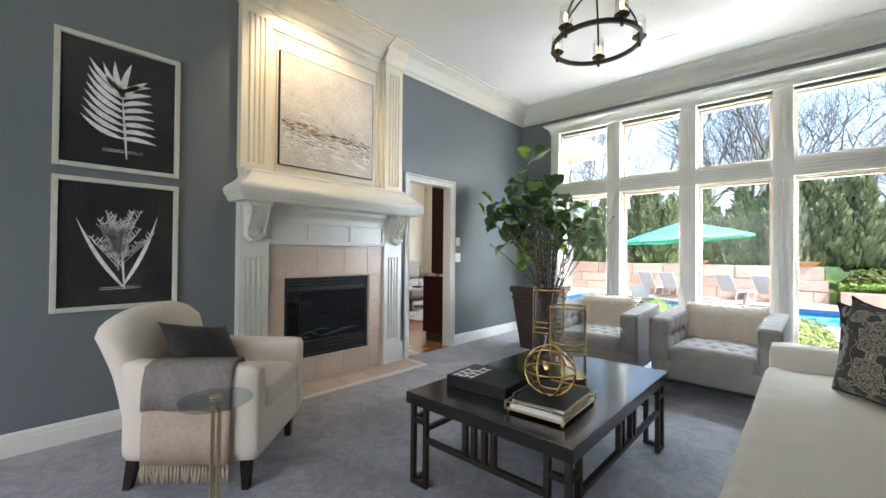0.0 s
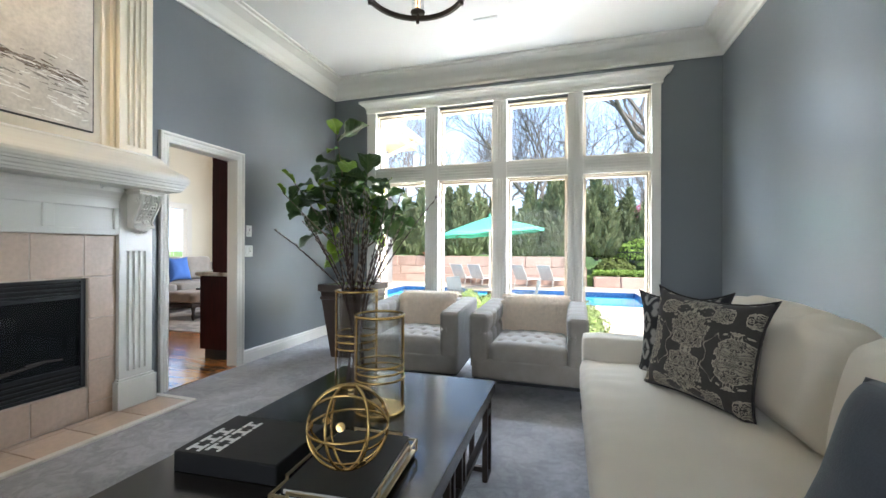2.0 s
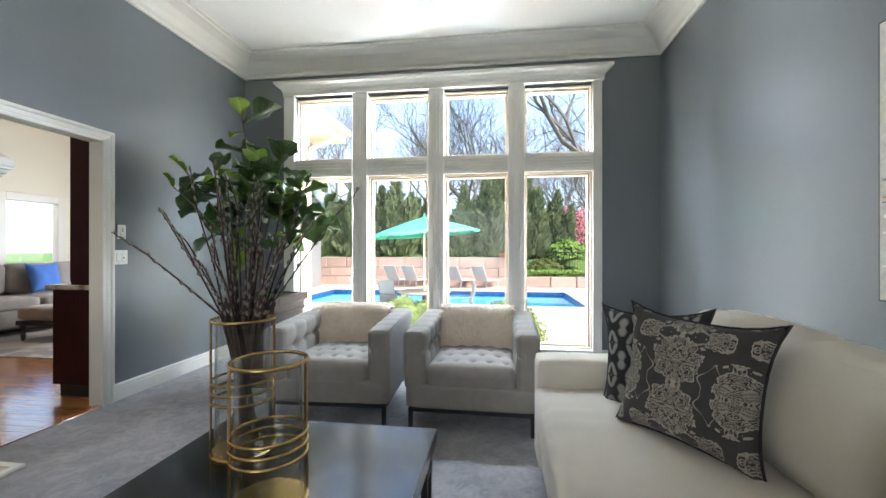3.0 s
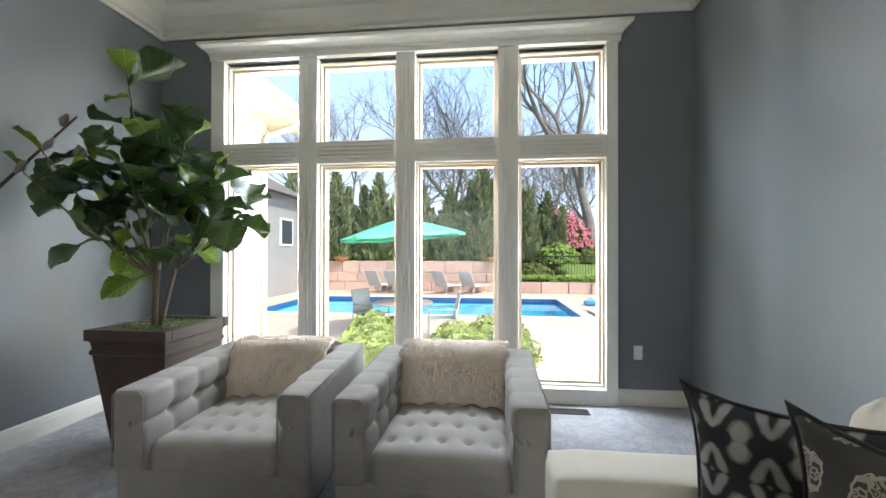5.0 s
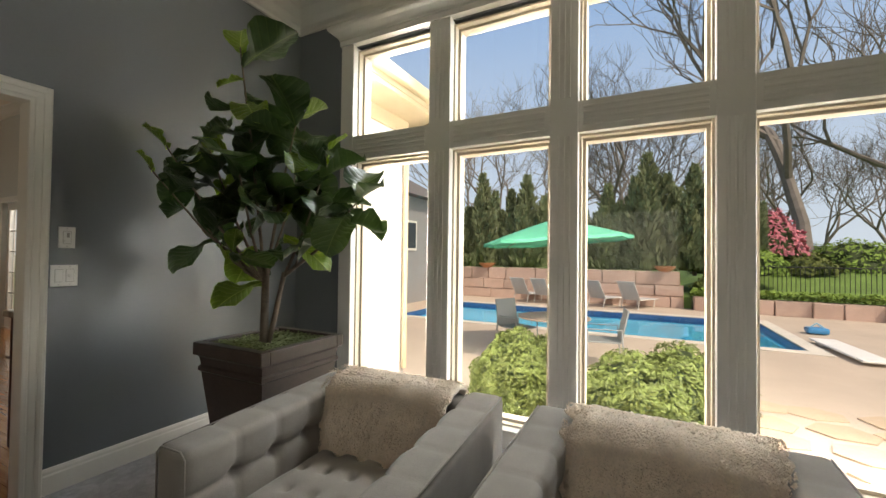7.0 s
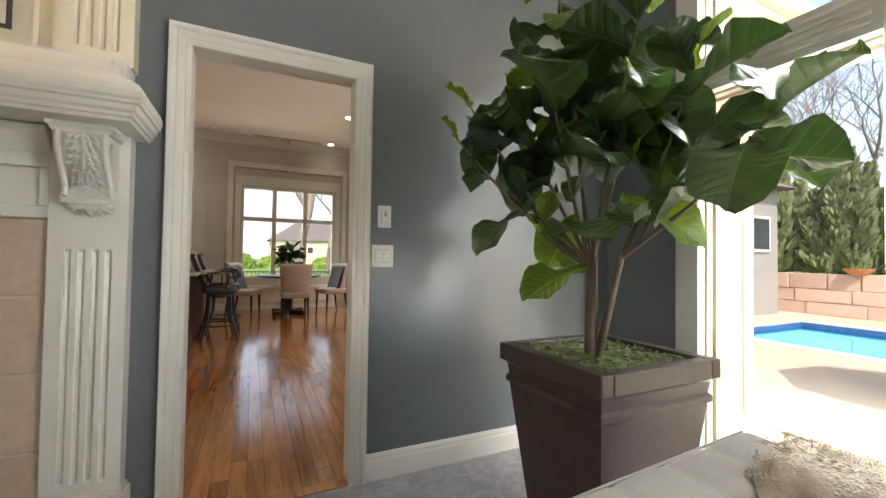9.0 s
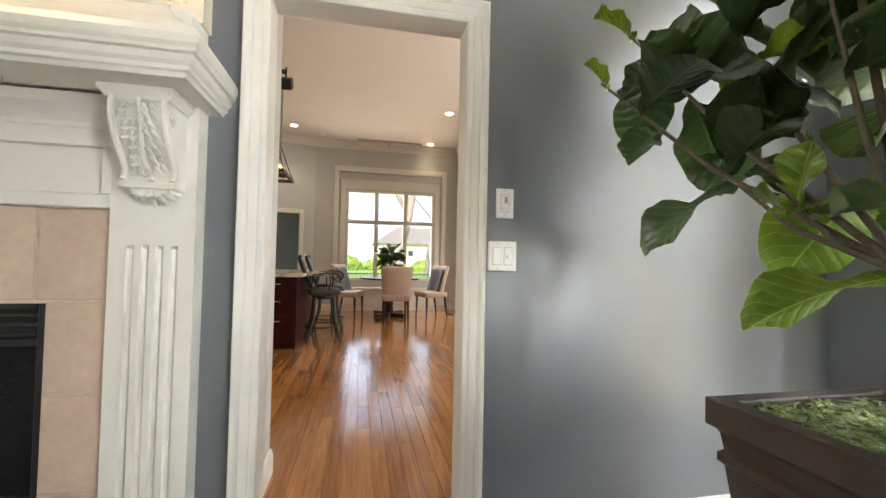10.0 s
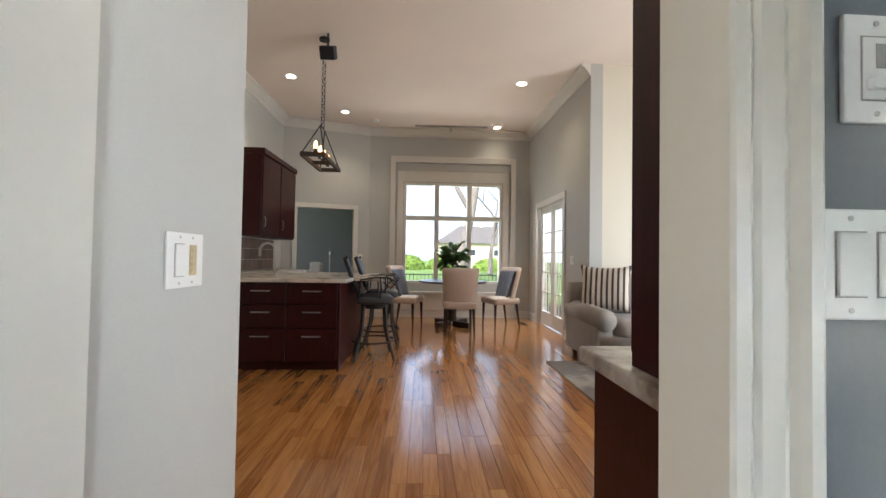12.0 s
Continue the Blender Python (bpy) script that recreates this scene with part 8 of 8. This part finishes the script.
def island():
    b = thing("kitchen_island", pose(0, 0, 0), "dark cherry island with drawers and a granite breakfast top", "island")
    x0, x1, y0, y1 = -9.18, -7.55, 1.45, 2.83
    part("body", boxes((x0, x1 - 0.02, y0, y1, 0.08, 0.885), r=0.002, seg=1), CHERRY, b)
    part("toe_kick", boxes((x0 + 0.05, x1 - 0.07, y0, y1 - 0.02, 0.0, 0.08)), CHERRY, b)
    for k, (z0, z1) in enumerate(((0.10, 0.42), (0.43, 0.66), (0.67, 0.87))):
        for ya, yb in ((1.80, 2.295), (2.305, 2.80)):
            dr = part("drawer", boxes((x1 - 0.02, x1, ya, yb, z0, z1), r=0.003, seg=1), CHERRY, b)
            part("handle", tube(bmesh.new(), [(x1, ya + 0.16, z1 - 0.07), (x1 + 0.025, ya + 0.16, z1 - 0.07), (x1 + 0.025, yb - 0.16, z1 - 0.07), (x1, yb - 0.16, z1 - 0.07)], 0.006, 6), STEEL, dr)
    part("end_stile", boxes((x1 - 0.02, x1, 2.805, y1, 0.0, 0.885), r=0.002, seg=1), CHERRY, b)
    part("cabinet_door", boxes((x1 - 0.02, x1, 1.46, 1.79, 0.10, 0.87), r=0.003, seg=1), CHERRY, b)
    part("countertop", boxes((x0 - 0.1, x1 + 0.03, y0, 2.90, 0.885, 0.925), (-9.15, -7.95, 2.90, 3.2, 0.885, 0.925), r=0.008), GRANITE, b)
    f = thing("kitchen_faucet", pose(-8.2, 1.95, 0.925), "tall arched steel kitchen faucet on the island", "faucet")
    part("spout", tube(bmesh.new(), [(0, 0, 0), (0, 0, 0.28)] + [(0, -0.09 + 0.09 * math.cos(a), 0.28 + 0.09 * math.sin(a)) for a in (0.5, 1.0, 1.57, 2.1, 2.7, 3.1)] + [(0, -0.18, 0.22)], 0.013, 8), STEEL, f, smooth=True)
    part("lever", tube(bmesh.new(), [(0, 0.0, 0.05), (0.0, 0.07, 0.09)], 0.008, 6), STEEL, f)


island()


def bar_stool(m):
    s = thing("bar_stool", m, "black iron swivel stool with scrolled arms and a grey seat", "stool", "stools at the island")
    GREYSEAT = mat("slate_leather", (0.035, 0.037, 0.04), 0.5)
    bm = bmesh.new()
    pad(bm, 0, 0, 0.67, 0.44, 0.42, 0.10, 0.045, 6)
    part("seat", bm, GREYSEAT, s, smooth=True)
    part("swivel", lathe([(0.14, 0.57), (0.15, 0.59), (0.15, 0.615), (0.10, 0.62)], 16), BLACK, s)
    for sx in (-1, 1):
        for sy in (-1, 1):
            part("leg", tube(bmesh.new(), [(sx * 0.12, sy * 0.12, 0.60), (sx * 0.14, sy * 0.14, 0.30), (sx * 0.22, sy * 0.22, 0.0)], 0.019, 7), BLACK, s)
    part("foot_ring", tube(bmesh.new(), circle(0.235, 0.20, 24), 0.012, 6, closed=True), BLACK, s, smooth=True)
    for sx in (-1, 1):
        pts = [(sx * 0.22, 0.18, 0.72), (sx * 0.23, 0.16, 0.90), (sx * 0.24, 0.0, 0.93), (sx * 0.24, -0.16, 0.92), (sx * 0.24, -0.22, 0.86), (sx * 0.24, -0.16, 0.81), (sx * 0.24, -0.12, 0.85)]
        part("arm_scroll", tube(bmesh.new(), pts, 0.011, 6), BLACK, s, smooth=True)
        part("arm_post", tube(bmesh.new(), [(sx * 0.21, -0.05, 0.68), (sx * 0.25, -0.06, 0.80), (sx * 0.24, -0.05, 0.92)], 0.010, 6), BLACK, s, smooth=True)
    bm = bmesh.new()
    pad(bm, 0, 0, 0.24, 0.40, 0.05, 0.44, 0.022, 6, lambda u, p: (0, 0.05 * u.z, 0))
    part("backrest", bm, BLACK, s, smooth=True, m=pose(0, 0.23, 0.70, -8, 0, 0))
    for sx in (-1, 1):
        part("finial", lathe([(0.001, -0.02), (0.022, 0.0), (0.001, 0.025)], 10), BLACK, s, m=pose(sx * 0.19, 0.32, 1.14))


bar_stool(pose(-8.15, 3.1, 0, 0, 0, 190))
bar_stool(pose(-8.85, 3.12, 0, 0, 0, 182))


def dining():
    t = thing("dining_table", pose(-10.35, 4.17, 0), "round dark wood pedestal breakfast table", "table")
    part("tabletop", lathe([(0.02, 0.735), (0.56, 0.735), (0.58, 0.745), (0.58, 0.765), (0.57, 0.77), (0.02, 0.77)], 40, cap=False), DARKWOOD, t)
    part("column", lathe([(0.09, 0.08), (0.07, 0.2), (0.10, 0.45), (0.12, 0.70), (0.25, 0.735)], 16), DARKWOOD, t)
    for k in range(4):
        a = k * 90 + 45
        part("foot", boxes((0.05, 0.38, -0.04, 0.04, 0.0, 0.09), r=0.015), DARKWOOD, t, m=pose(0, 0, 0, 0, 0, a))
    BEIGE = mat("beige_linen_chair", (0.56, 0.46, 0.38), 0.9, vary=0.08, fine=300)
    BLUEPRINT = mat("blue_print_back", (0.20, 0.22, 0.27), 0.9, vary=0.3, scale=25)

    def chair(m):
        c = thing("dining_chair", m, "beige upholstered dining chair with dark tapered legs", "chair", "chairs round the table")
        bm = bmesh.new()
        pad(bm, 0, 0, 0.45, 0.50, 0.50, 0.12, 0.04, 6)
        part("seat", bm, BEIGE, c, smooth=True)

        def curve(u, p):
            return (0.02 * u.x * u.z, -0.10 * abs(u.x) ** 2.2 + 0.07 * u.z, 0)
        bm = bmesh.new()
        pad(bm, 0, 0.24, 0.72, 0.52, 0.09, 0.58, 0.035, 10, curve)
        part("backrest", bm, BEIGE, c, smooth=True)
        bm = bmesh.new()
        pad(bm, 0, 0.19, 0.72, 0.40, 0.05, 0.46, 0.02, 8, curve)
        part("inner_back", bm, BLUEPRINT, c, "blue patterned inner back", smooth=True)
        for sx in (-1, 1):
            for sy in (-1, 1):
                part("leg", tube(bmesh.new(), [(sx * 0.20, sy * 0.20, 0.40), (sx * 0.21, sy * (0.21 if sy < 0 else 0.26), 0.0)], [0.024, 0.014], 6), DARKWOOD, c)
    chair(pose(-9.62, 4.22, 0, 0, 0, -90))
    chair(pose(-10.30, 3.38, 0, 0, 0, 160))
    chair(pose(-10.28, 4.98, 0, 0, 0, 20))
    pot = thing("potted_plant", pose(-10.35, 4.17, 0.77), "leafy green houseplant in a dark pot on the table", "plant")
    part("pot", lathe([(0.06, 0), (0.085, 0.08), (0.09, 0.16), (0.075, 0.16), (0.06, 0.1)], 18), mat("slate_pot", (0.12, 0.12, 0.13), 0.5), pot)
    rnd = random.Random(4)
    me = pendant_leaf("leaf", 0.26, 0.20, 0.06, 0.1)
    me.materials.append(LEAF)
    for k in range(46):
        a, e = rnd.uniform(0, 360), rnd.uniform(-70, 15)
        ob = new("leaf", me)
        ob.parent = pot
        r = rnd.uniform(0.02, 0.14)
        ob.matrix_basis = pose(r * math.cos(radians(a)), r * math.sin(radians(a)), 0.24 + rnd.uniform(0, 0.26) - r * 0.4, rnd.uniform(-30, 30), e, a) @ Matrix.Scale(rnd.uniform(0.7, 1.1), 4)
    part("stems", boxes((-0.02, 0.02, -0.02, 0.02, 0.12, 0.34)), LEAF, pot)


dining()


def pendant():
    p = thing("pendant_light", pose(-8.1, 2.48, 0), "rustic black rectangular pendant with candle bulbs on chains", "pendant light")
    part("canopy", lathe([(0.06, 3.64), (0.06, 3.659)], 16), BLACK, p)
    WOODF = mat("rustic_bronzed_wood", (0.06, 0.04, 0.03), 0.7, vary=0.3)
    z = 2.20
    L, W = 0.40, 0.13
    part("frame", boxes((-L, L, -W, -W + 0.03, z, z + 0.045), (-L, L, W - 0.03, W, z, z + 0.045), (-L, -L + 0.03, -W + 0.03, W - 0.03, z, z + 0.045), (L - 0.03, L, -W + 0.03, W - 0.03, z, z + 0.045), (-0.02, 0.02, -W + 0.03, W - 0.03, z + 0.005, z + 0.04)), WOODF, p)
    for sx in (-1, 1):
        for sy in (-1, 1):
            part("strut", tube(bmesh.new(), [(sx * (L - 0.02), sy * (W - 0.015), z + 0.04), (sx * 0.10, 0.0, 2.62)], 0.007, 5), BLACK, p)
        part("hanger_bar", tube(bmesh.new(), [(sx * 0.10, 0, 2.62), (0, 0, 2.62)], 0.009, 5), BLACK, p)
        for k in range(22):
            zz = 2.64 + 0.036 * k
            part("chain_link", tube(bmesh.new(), circle(0.016, 0, 8), 0.0035, 4, closed=True), BLACK, p, m=pose(sx * 0.05, 0, zz, 90, 0, 90 * (k % 2)) @ Matrix.Diagonal((0.7, 1.35, 1, 1)))
    for k in range(4):
        x = -0.28 + 0.187 * k
        cup = part("candle", lathe([(0.02, z + 0.045), (0.02, z + 0.11)], 10), WOODF, p, m=pose(x, 0, 0))
        part("bulb", lathe([(0.012, z + 0.11), (0.02, z + 0.14), (0.012, z + 0.19)], 10), BULB, cup, smooth=True)
        part("glass_shade", lathe([(0.05, z + 0.05), (0.05, z + 0.21), (0.048, z + 0.21), (0.048, z + 0.05)], 18, cap=False), VASEGLASS, cup, smooth=True)
    s = thing("loudspeaker", pose(-8.0, 2.55, 3.45, 0, 30, 0), "black box-shaped ceiling loudspeaker on a bracket", "speaker")
    part("box", boxes((-0.09, 0.09, -0.08, 0.08, -0.07, 0.07), r=0.01), BLACK, s)
    part("bracket", tube(bmesh.new(), [(0, 0, 0.05), (-0.08, 0, 0.19)], 0.012, 6), BLACK, s)


pendant()
for cx, cy in ((-9.11, 1.77), (-10.43, 2.27), (-9.07, 5.02), (-11.0, 5.03), (-6.4, 3.6)):
    d = thing("downlight", pose(cx, cy, KH), "round recessed ceiling downlight, lit", "downlight", "kitchen downlights")
    part("trim_ring", lathe([(0.062, -0.006), (0.088, -0.004), (0.088, 0.0)], 24, cap=False), WHITEPLASTIC, d)
    part("lens", lathe([(0.001, -0.004), (0.064, -0.004)], 24, cap=False), CANLIGHT, d, "glowing lens")
sm = thing("smoke_detector", pose(-10.8, 2.75, KH), "small white smoke detector", "detector")
part("body", lathe([(0.05, -0.035), (0.065, -0.02), (0.065, 0.0)], 20), WHITEPLASTIC, sm)
tk = thing("track_light", pose(-11.0, 4.15, KH), "long slim ceiling track with a spot head", "track light")
part("track", boxes((-0.02, 0.02, -0.68, 0.68, -0.03, 0), r=0.004, seg=1), STEEL, tk)
part("head", lathe([(0.025, -0.12), (0.03, -0.05), (0.012, -0.03)], 12), STEEL, tk)


def wall_cabinets():
    for x0, x1 in ((-10.45, -9.75), (-9.74, -9.05)):
        c = thing("wall_cabinet", pose(0, 0, 0), "dark cherry wall cabinet with a crown", "cabinet", "kitchen wall cabinets")
        part("body", boxes((x0, x1, 1.092, 1.43, 1.42, 2.55), r=0.002, seg=1), CHERRY, c)
        part("crown", boxes((x0 - 0.015, x1 + 0.015, 1.092, 1.47, 2.55, 2.63), r=0.012), CHERRY, c)
        dr = part("door", boxes((x0 + 0.01, x1 - 0.01, 1.43, 1.45, 1.44, 2.53), r=0.003, seg=1), CHERRY, c)
        part("handle", tube(bmesh.new(), [(x1 - 0.06, 1.45, 1.55), (x1 - 0.06, 1.475, 1.56), (x1 - 0.06, 1.475, 1.68), (x1 - 0.06, 1.45, 1.69)], 0.005, 6), STEEL, dr)
        b = thing("base_cabinet", pose(0, 0, 0), "dark cherry base cabinet under a granite counter", "cabinet", "kitchen base cabinets")
        part("body", boxes((x0, x1, 1.092, 1.68, 0.0, 0.885), r=0.002, seg=1), CHERRY, b)
        part("door", boxes((x0 + 0.01, x1 - 0.01, 1.68, 1.70, 0.1, 0.87), r=0.003, seg=1), CHERRY, b)
    w = thing("worktop", pose(0, 0, 0), "granite worktop along the kitchen wall", "worktop")
    part("slab", boxes((-10.47, -9.03, 1.092, 1.72, 0.885, 0.925), r=0.006), GRANITE, w)
    bs = thing("backsplash", pose(0, 0, 0), "brown stone tile backsplash with outlets", "tiles")
    BROWN = mat("brown_slate_tile", (0.16, 0.11, 0.085), 0.6, vary=0.4, scale=9, per_piece=0.9)
    for i in range(9):
        for j in range(3):
            x = -10.45 + 0.155 * i
            part("tile", boxes((x, x + 0.15, 1.092, 1.10, 0.93 + 0.16 * j, 1.085 + 0.16 * j)), BROWN, bs)


wall_cabinets()
wall_plate(pose(-9.0, KN, 1.15, 0, 0, -90), 0.116, 0.116, "rocker", "white double switch plate by the terrace doors")
p_ = A0 + AD * 1.42
wall_plate(Matrix.Translation((p_.x, p_.y, 1.15)) @ pose(0, 0, 0, 0, 0, math.degrees(math.atan2(AN.y, AN.x))), 0.072, 0.116, "rocker", "white switch plate by the study opening")
floor_register(-10.6, 5.45)

# study beyond the opening
fk = thing("floor_lamp", pose(-12.2, 1.65, 0), "study floor lamp with a clear glass globe", "lamp")
part("stem", lathe([(0.12, 0.0), (0.12, 0.02), (0.012, 0.03), (0.012, 1.15)], 16), STEEL, fk)
part("globe", lathe([(0.02, 1.15), (0.09, 1.20), (0.10, 1.27), (0.06, 1.35)], 20), VASEGLASS, fk, smooth=True)
part("bulb", lathe([(0.01, 1.17), (0.022, 1.22), (0.01, 1.26)], 10), WHITEPLASTIC, fk)
bl = thing("window_blind", pose(-12.9, 2.70, 0), "white slatted blind over the study window", "blind")
for k in range(30):
    part("slat", boxes((-0.45, 0.45, -0.012, 0.012, 0.75 + 0.045 * k, 0.753 + 0.045 * k)), WHITEPLASTIC, bl, m=pose(0, 0, 0))
part("head_rail", boxes((-0.46, 0.46, -0.02, 0.02, 2.10, 2.15)), WHITEPLASTIC, bl)
st = thing("study_chair", pose(-12.0, 1.2, 0, 0, 0, 40), "beige upholstered study chair", "chair")
bm = bmesh.new()
pad(bm, 0, 0, 0.45, 0.5, 0.5, 0.12, 0.04, 4)
part("seat", bm, TWEED, st, smooth=True)
bm = bmesh.new()
pad(bm, 0, 0.24, 0.75, 0.5, 0.1, 0.55, 0.04, 4)
part("backrest", bm, TWEED, st, smooth=True)
for sx in (-1, 1):
    for sy in (-1, 1):
        part("leg", boxes((sx * 0.2 - 0.02, sx * 0.2 + 0.02, sy * 0.2 - 0.02, sy * 0.2 + 0.02, 0, 0.40)), DARKWOOD, st)


def family_sofa():
    s = thing("sofa", pose(0, 0, 0), "grey rolled-arm sofa below the family room window", "sofa")
    x0, x1, y0, y1 = -8.38, -7.42, 5.42, 7.75
    bm = bmesh.new()
    pad(bm, (x0 + x1) / 2, (y0 + y1) / 2, 0.25, x1 - x0 - 0.04, y1 - y0 - 0.06, 0.28, 0.03, 4)
    part("base", bm, TWEED, s, smooth=True)
    for k in range(3):
        L = (y1 - y0 - 0.44) / 3
        bm = bmesh.new()
        pad(bm, x1 - 0.38, y0 + 0.22 + L * (k + 0.5), 0.45, 0.74, L - 0.01, 0.18, 0.05, 6)
        part("seat_cushion", bm, TWEED, s, smooth=True)
        bm = bmesh.new()
        pad(bm, x0 + 0.26, y0 + 0.22 + L * (k + 0.5), 0.78, 0.22, L - 0.01, 0.46, 0.09, 8)
        part("back_cushion", bm, TWEED, s, smooth=True)
    bm = bmesh.new()
    pad(bm, x0 + 0.10, (y0 + y1) / 2, 0.50, 0.18, y1 - y0, 0.80, 0.06, 4)
    part("back_frame", bm, TWEED, s, smooth=True)
    for y in (y0 + 0.09, y1 - 0.09):
        bm = tube(bmesh.new(), [(x0 + 0.05, y, 0.56), (x1 - 0.02, y, 0.54)], 0.115, 16)
        box(bm, x0 + 0.05, x1 - 0.04, y - 0.09, y + 0.09, 0.11, 0.54, r=0.03)
        part("rolled_arm", bm, TWEED, s, smooth=True)
    for x in (x0 + 0.1, x1 - 0.1):
        for y in (y0 + 0.1, y1 - 0.1):
            part("leg", lathe([(0.025, 0), (0.035, 0.06), (0.03, 0.12)], 10), DARKWOOD, s, m=pose(x, y, 0))
    p = thing("throw_pillow", pose(-7.92, 5.72, 0.84, -14, 0, 60), "striped black and cream pillow on the grey sofa", "pillow")
    part("cover", pillow(0.52, 0.50, 0.17, 16), STRIPE, p, smooth=True)
    p = thing("throw_pillow", pose(-7.85, 6.62, 0.78, -14, 0, 95), "bright blue pillow on the grey sofa", "pillow")
    part("cover", pillow(0.46, 0.44, 0.16, 14), mat("bright_blue_cotton", (0.07, 0.17, 0.50), 0.9), p, smooth=True)
    o = thing("ottoman", pose(-6.75, 6.3, 0), "tufted taupe ottoman on dark turned legs", "ottoman")
    bm = bmesh.new()
    pad(bm, 0, 0, 0.37, 0.65, 1.25, 0.18, 0.06, 12, lambda u, q: (0, 0, 0.012 * math.sin(q.x * 24) * math.sin(q.y * 24) * (u.z > 0.5)))
    part("cushion", bm, mat("taupe_velvet", (0.27, 0.21, 0.17), 0.9, vary=0.2, sheen=0.3), o, smooth=True)
    part("frame", boxes((-0.32, 0.32, -0.62, 0.62, 0.22, 0.28), r=0.01), DARKWOOD, o)
    for sx in (-1, 1):
        for sy in (-1, 1):
            part("leg", lathe([(0.015, 0), (0.03, 0.08), (0.02, 0.12), (0.035, 0.22)], 10), DARKWOOD, o, m=pose(sx * 0.28, sy * 0.56, 0))
    r = thing("area_rug", pose(0, 0, 0), "pale grey patterned rug in the family room", "rug")
    part("woven_field", boxes((-7.95, -5.4, 5.06, 7.7, 0.0, 0.012), r=0.004, seg=1), two_tone("grey_rug_pattern", (0.42, 0.38, 0.34), (0.24, 0.22, 0.21), 3.0, 0.5, 0.95, soft=0.05), r)
    for k in range(2):
        bk = thing("book", pose(-6.72, 6.5 - 0.3 * k, 0.468, 0, 0, 20 * k), "small book lying on the ottoman", "book", "books on the ottoman")
        part("cover", boxes((-0.10, 0.10, -0.13, 0.13, 0, 0.025), r=0.002, seg=1), BOOKBLACK if k else PAPER, bk)


family_sofa()

# ---- oak strip floor, board by board ----
def oak_floor():
    rnd = random.Random(12)
    shapes = {}
    far = []
    count = 0
    wd = 0.083
    fl = tagged(new("kitchen_floor"), "honey oak strip floor with a glossy finish", "wood floor", kind="structure")
    rows = []
    y = 1.1
    while y < 8.0:
        rows.append(y)
        y += wd
    for yi in rows:
        hi = XW - 0.056 if yi < 5.80 else -4.42
        x = hi
        while x > KX:
            l = rnd.choice((0.42, 0.6, 0.78, 0.96, 1.2))
            if x == hi:
                l *= rnd.choice((0.4, 0.7, 1.0))
            lo = max(x - l, KX)
            near = 2.75 < yi < 5.2 and lo > -8.4 and count < 300
            if near:
                key = round(x - lo, 3)
                if key not in shapes:
                    bm = boxes((-key + 0.0006, -0.0006, 0.0006, wd - 0.0006, -0.008, 0.0), r=0.0012, seg=1)
                    me = bpy.data.meshes.new("board")
                    bm.to_mesh(me)
                    bm.free()
                    me.materials.append(OAK)
                    shapes[key] = me
                ob = new("board", shapes[key])
                ob.parent = fl
                ob.location = (x, yi, rnd.uniform(-0.0003, 0.0003))
                count += 1
            else:
                far.append((lo, x, yi))
            x = lo
    verts, faces = [], []
    for lo, hi, yi in far:
        n = len(verts)
        g = 0.0008
        for z in (-0.008, 0.0):
            verts += [(lo + g, yi + g, z), (hi - g, yi + g, z), (hi - g, yi + wd - g, z), (lo + g, yi + wd - g, z)]
        faces += [(n + 4, n + 5, n + 6, n + 7), (n, n + 1, n + 5, n + 4), (n + 1, n + 2, n + 6, n + 5), (n + 2, n + 3, n + 7, n + 6), (n + 3, n, n + 4, n + 7)]
    me = bpy.data.meshes.new("far_boards")
    me.from_pydata(verts, [], faces)
    me.materials.append(OAK)
    ob = new("far_boards", me)
    ob.parent = fl
    tagged(ob, kind="stuff")


oak_floor()
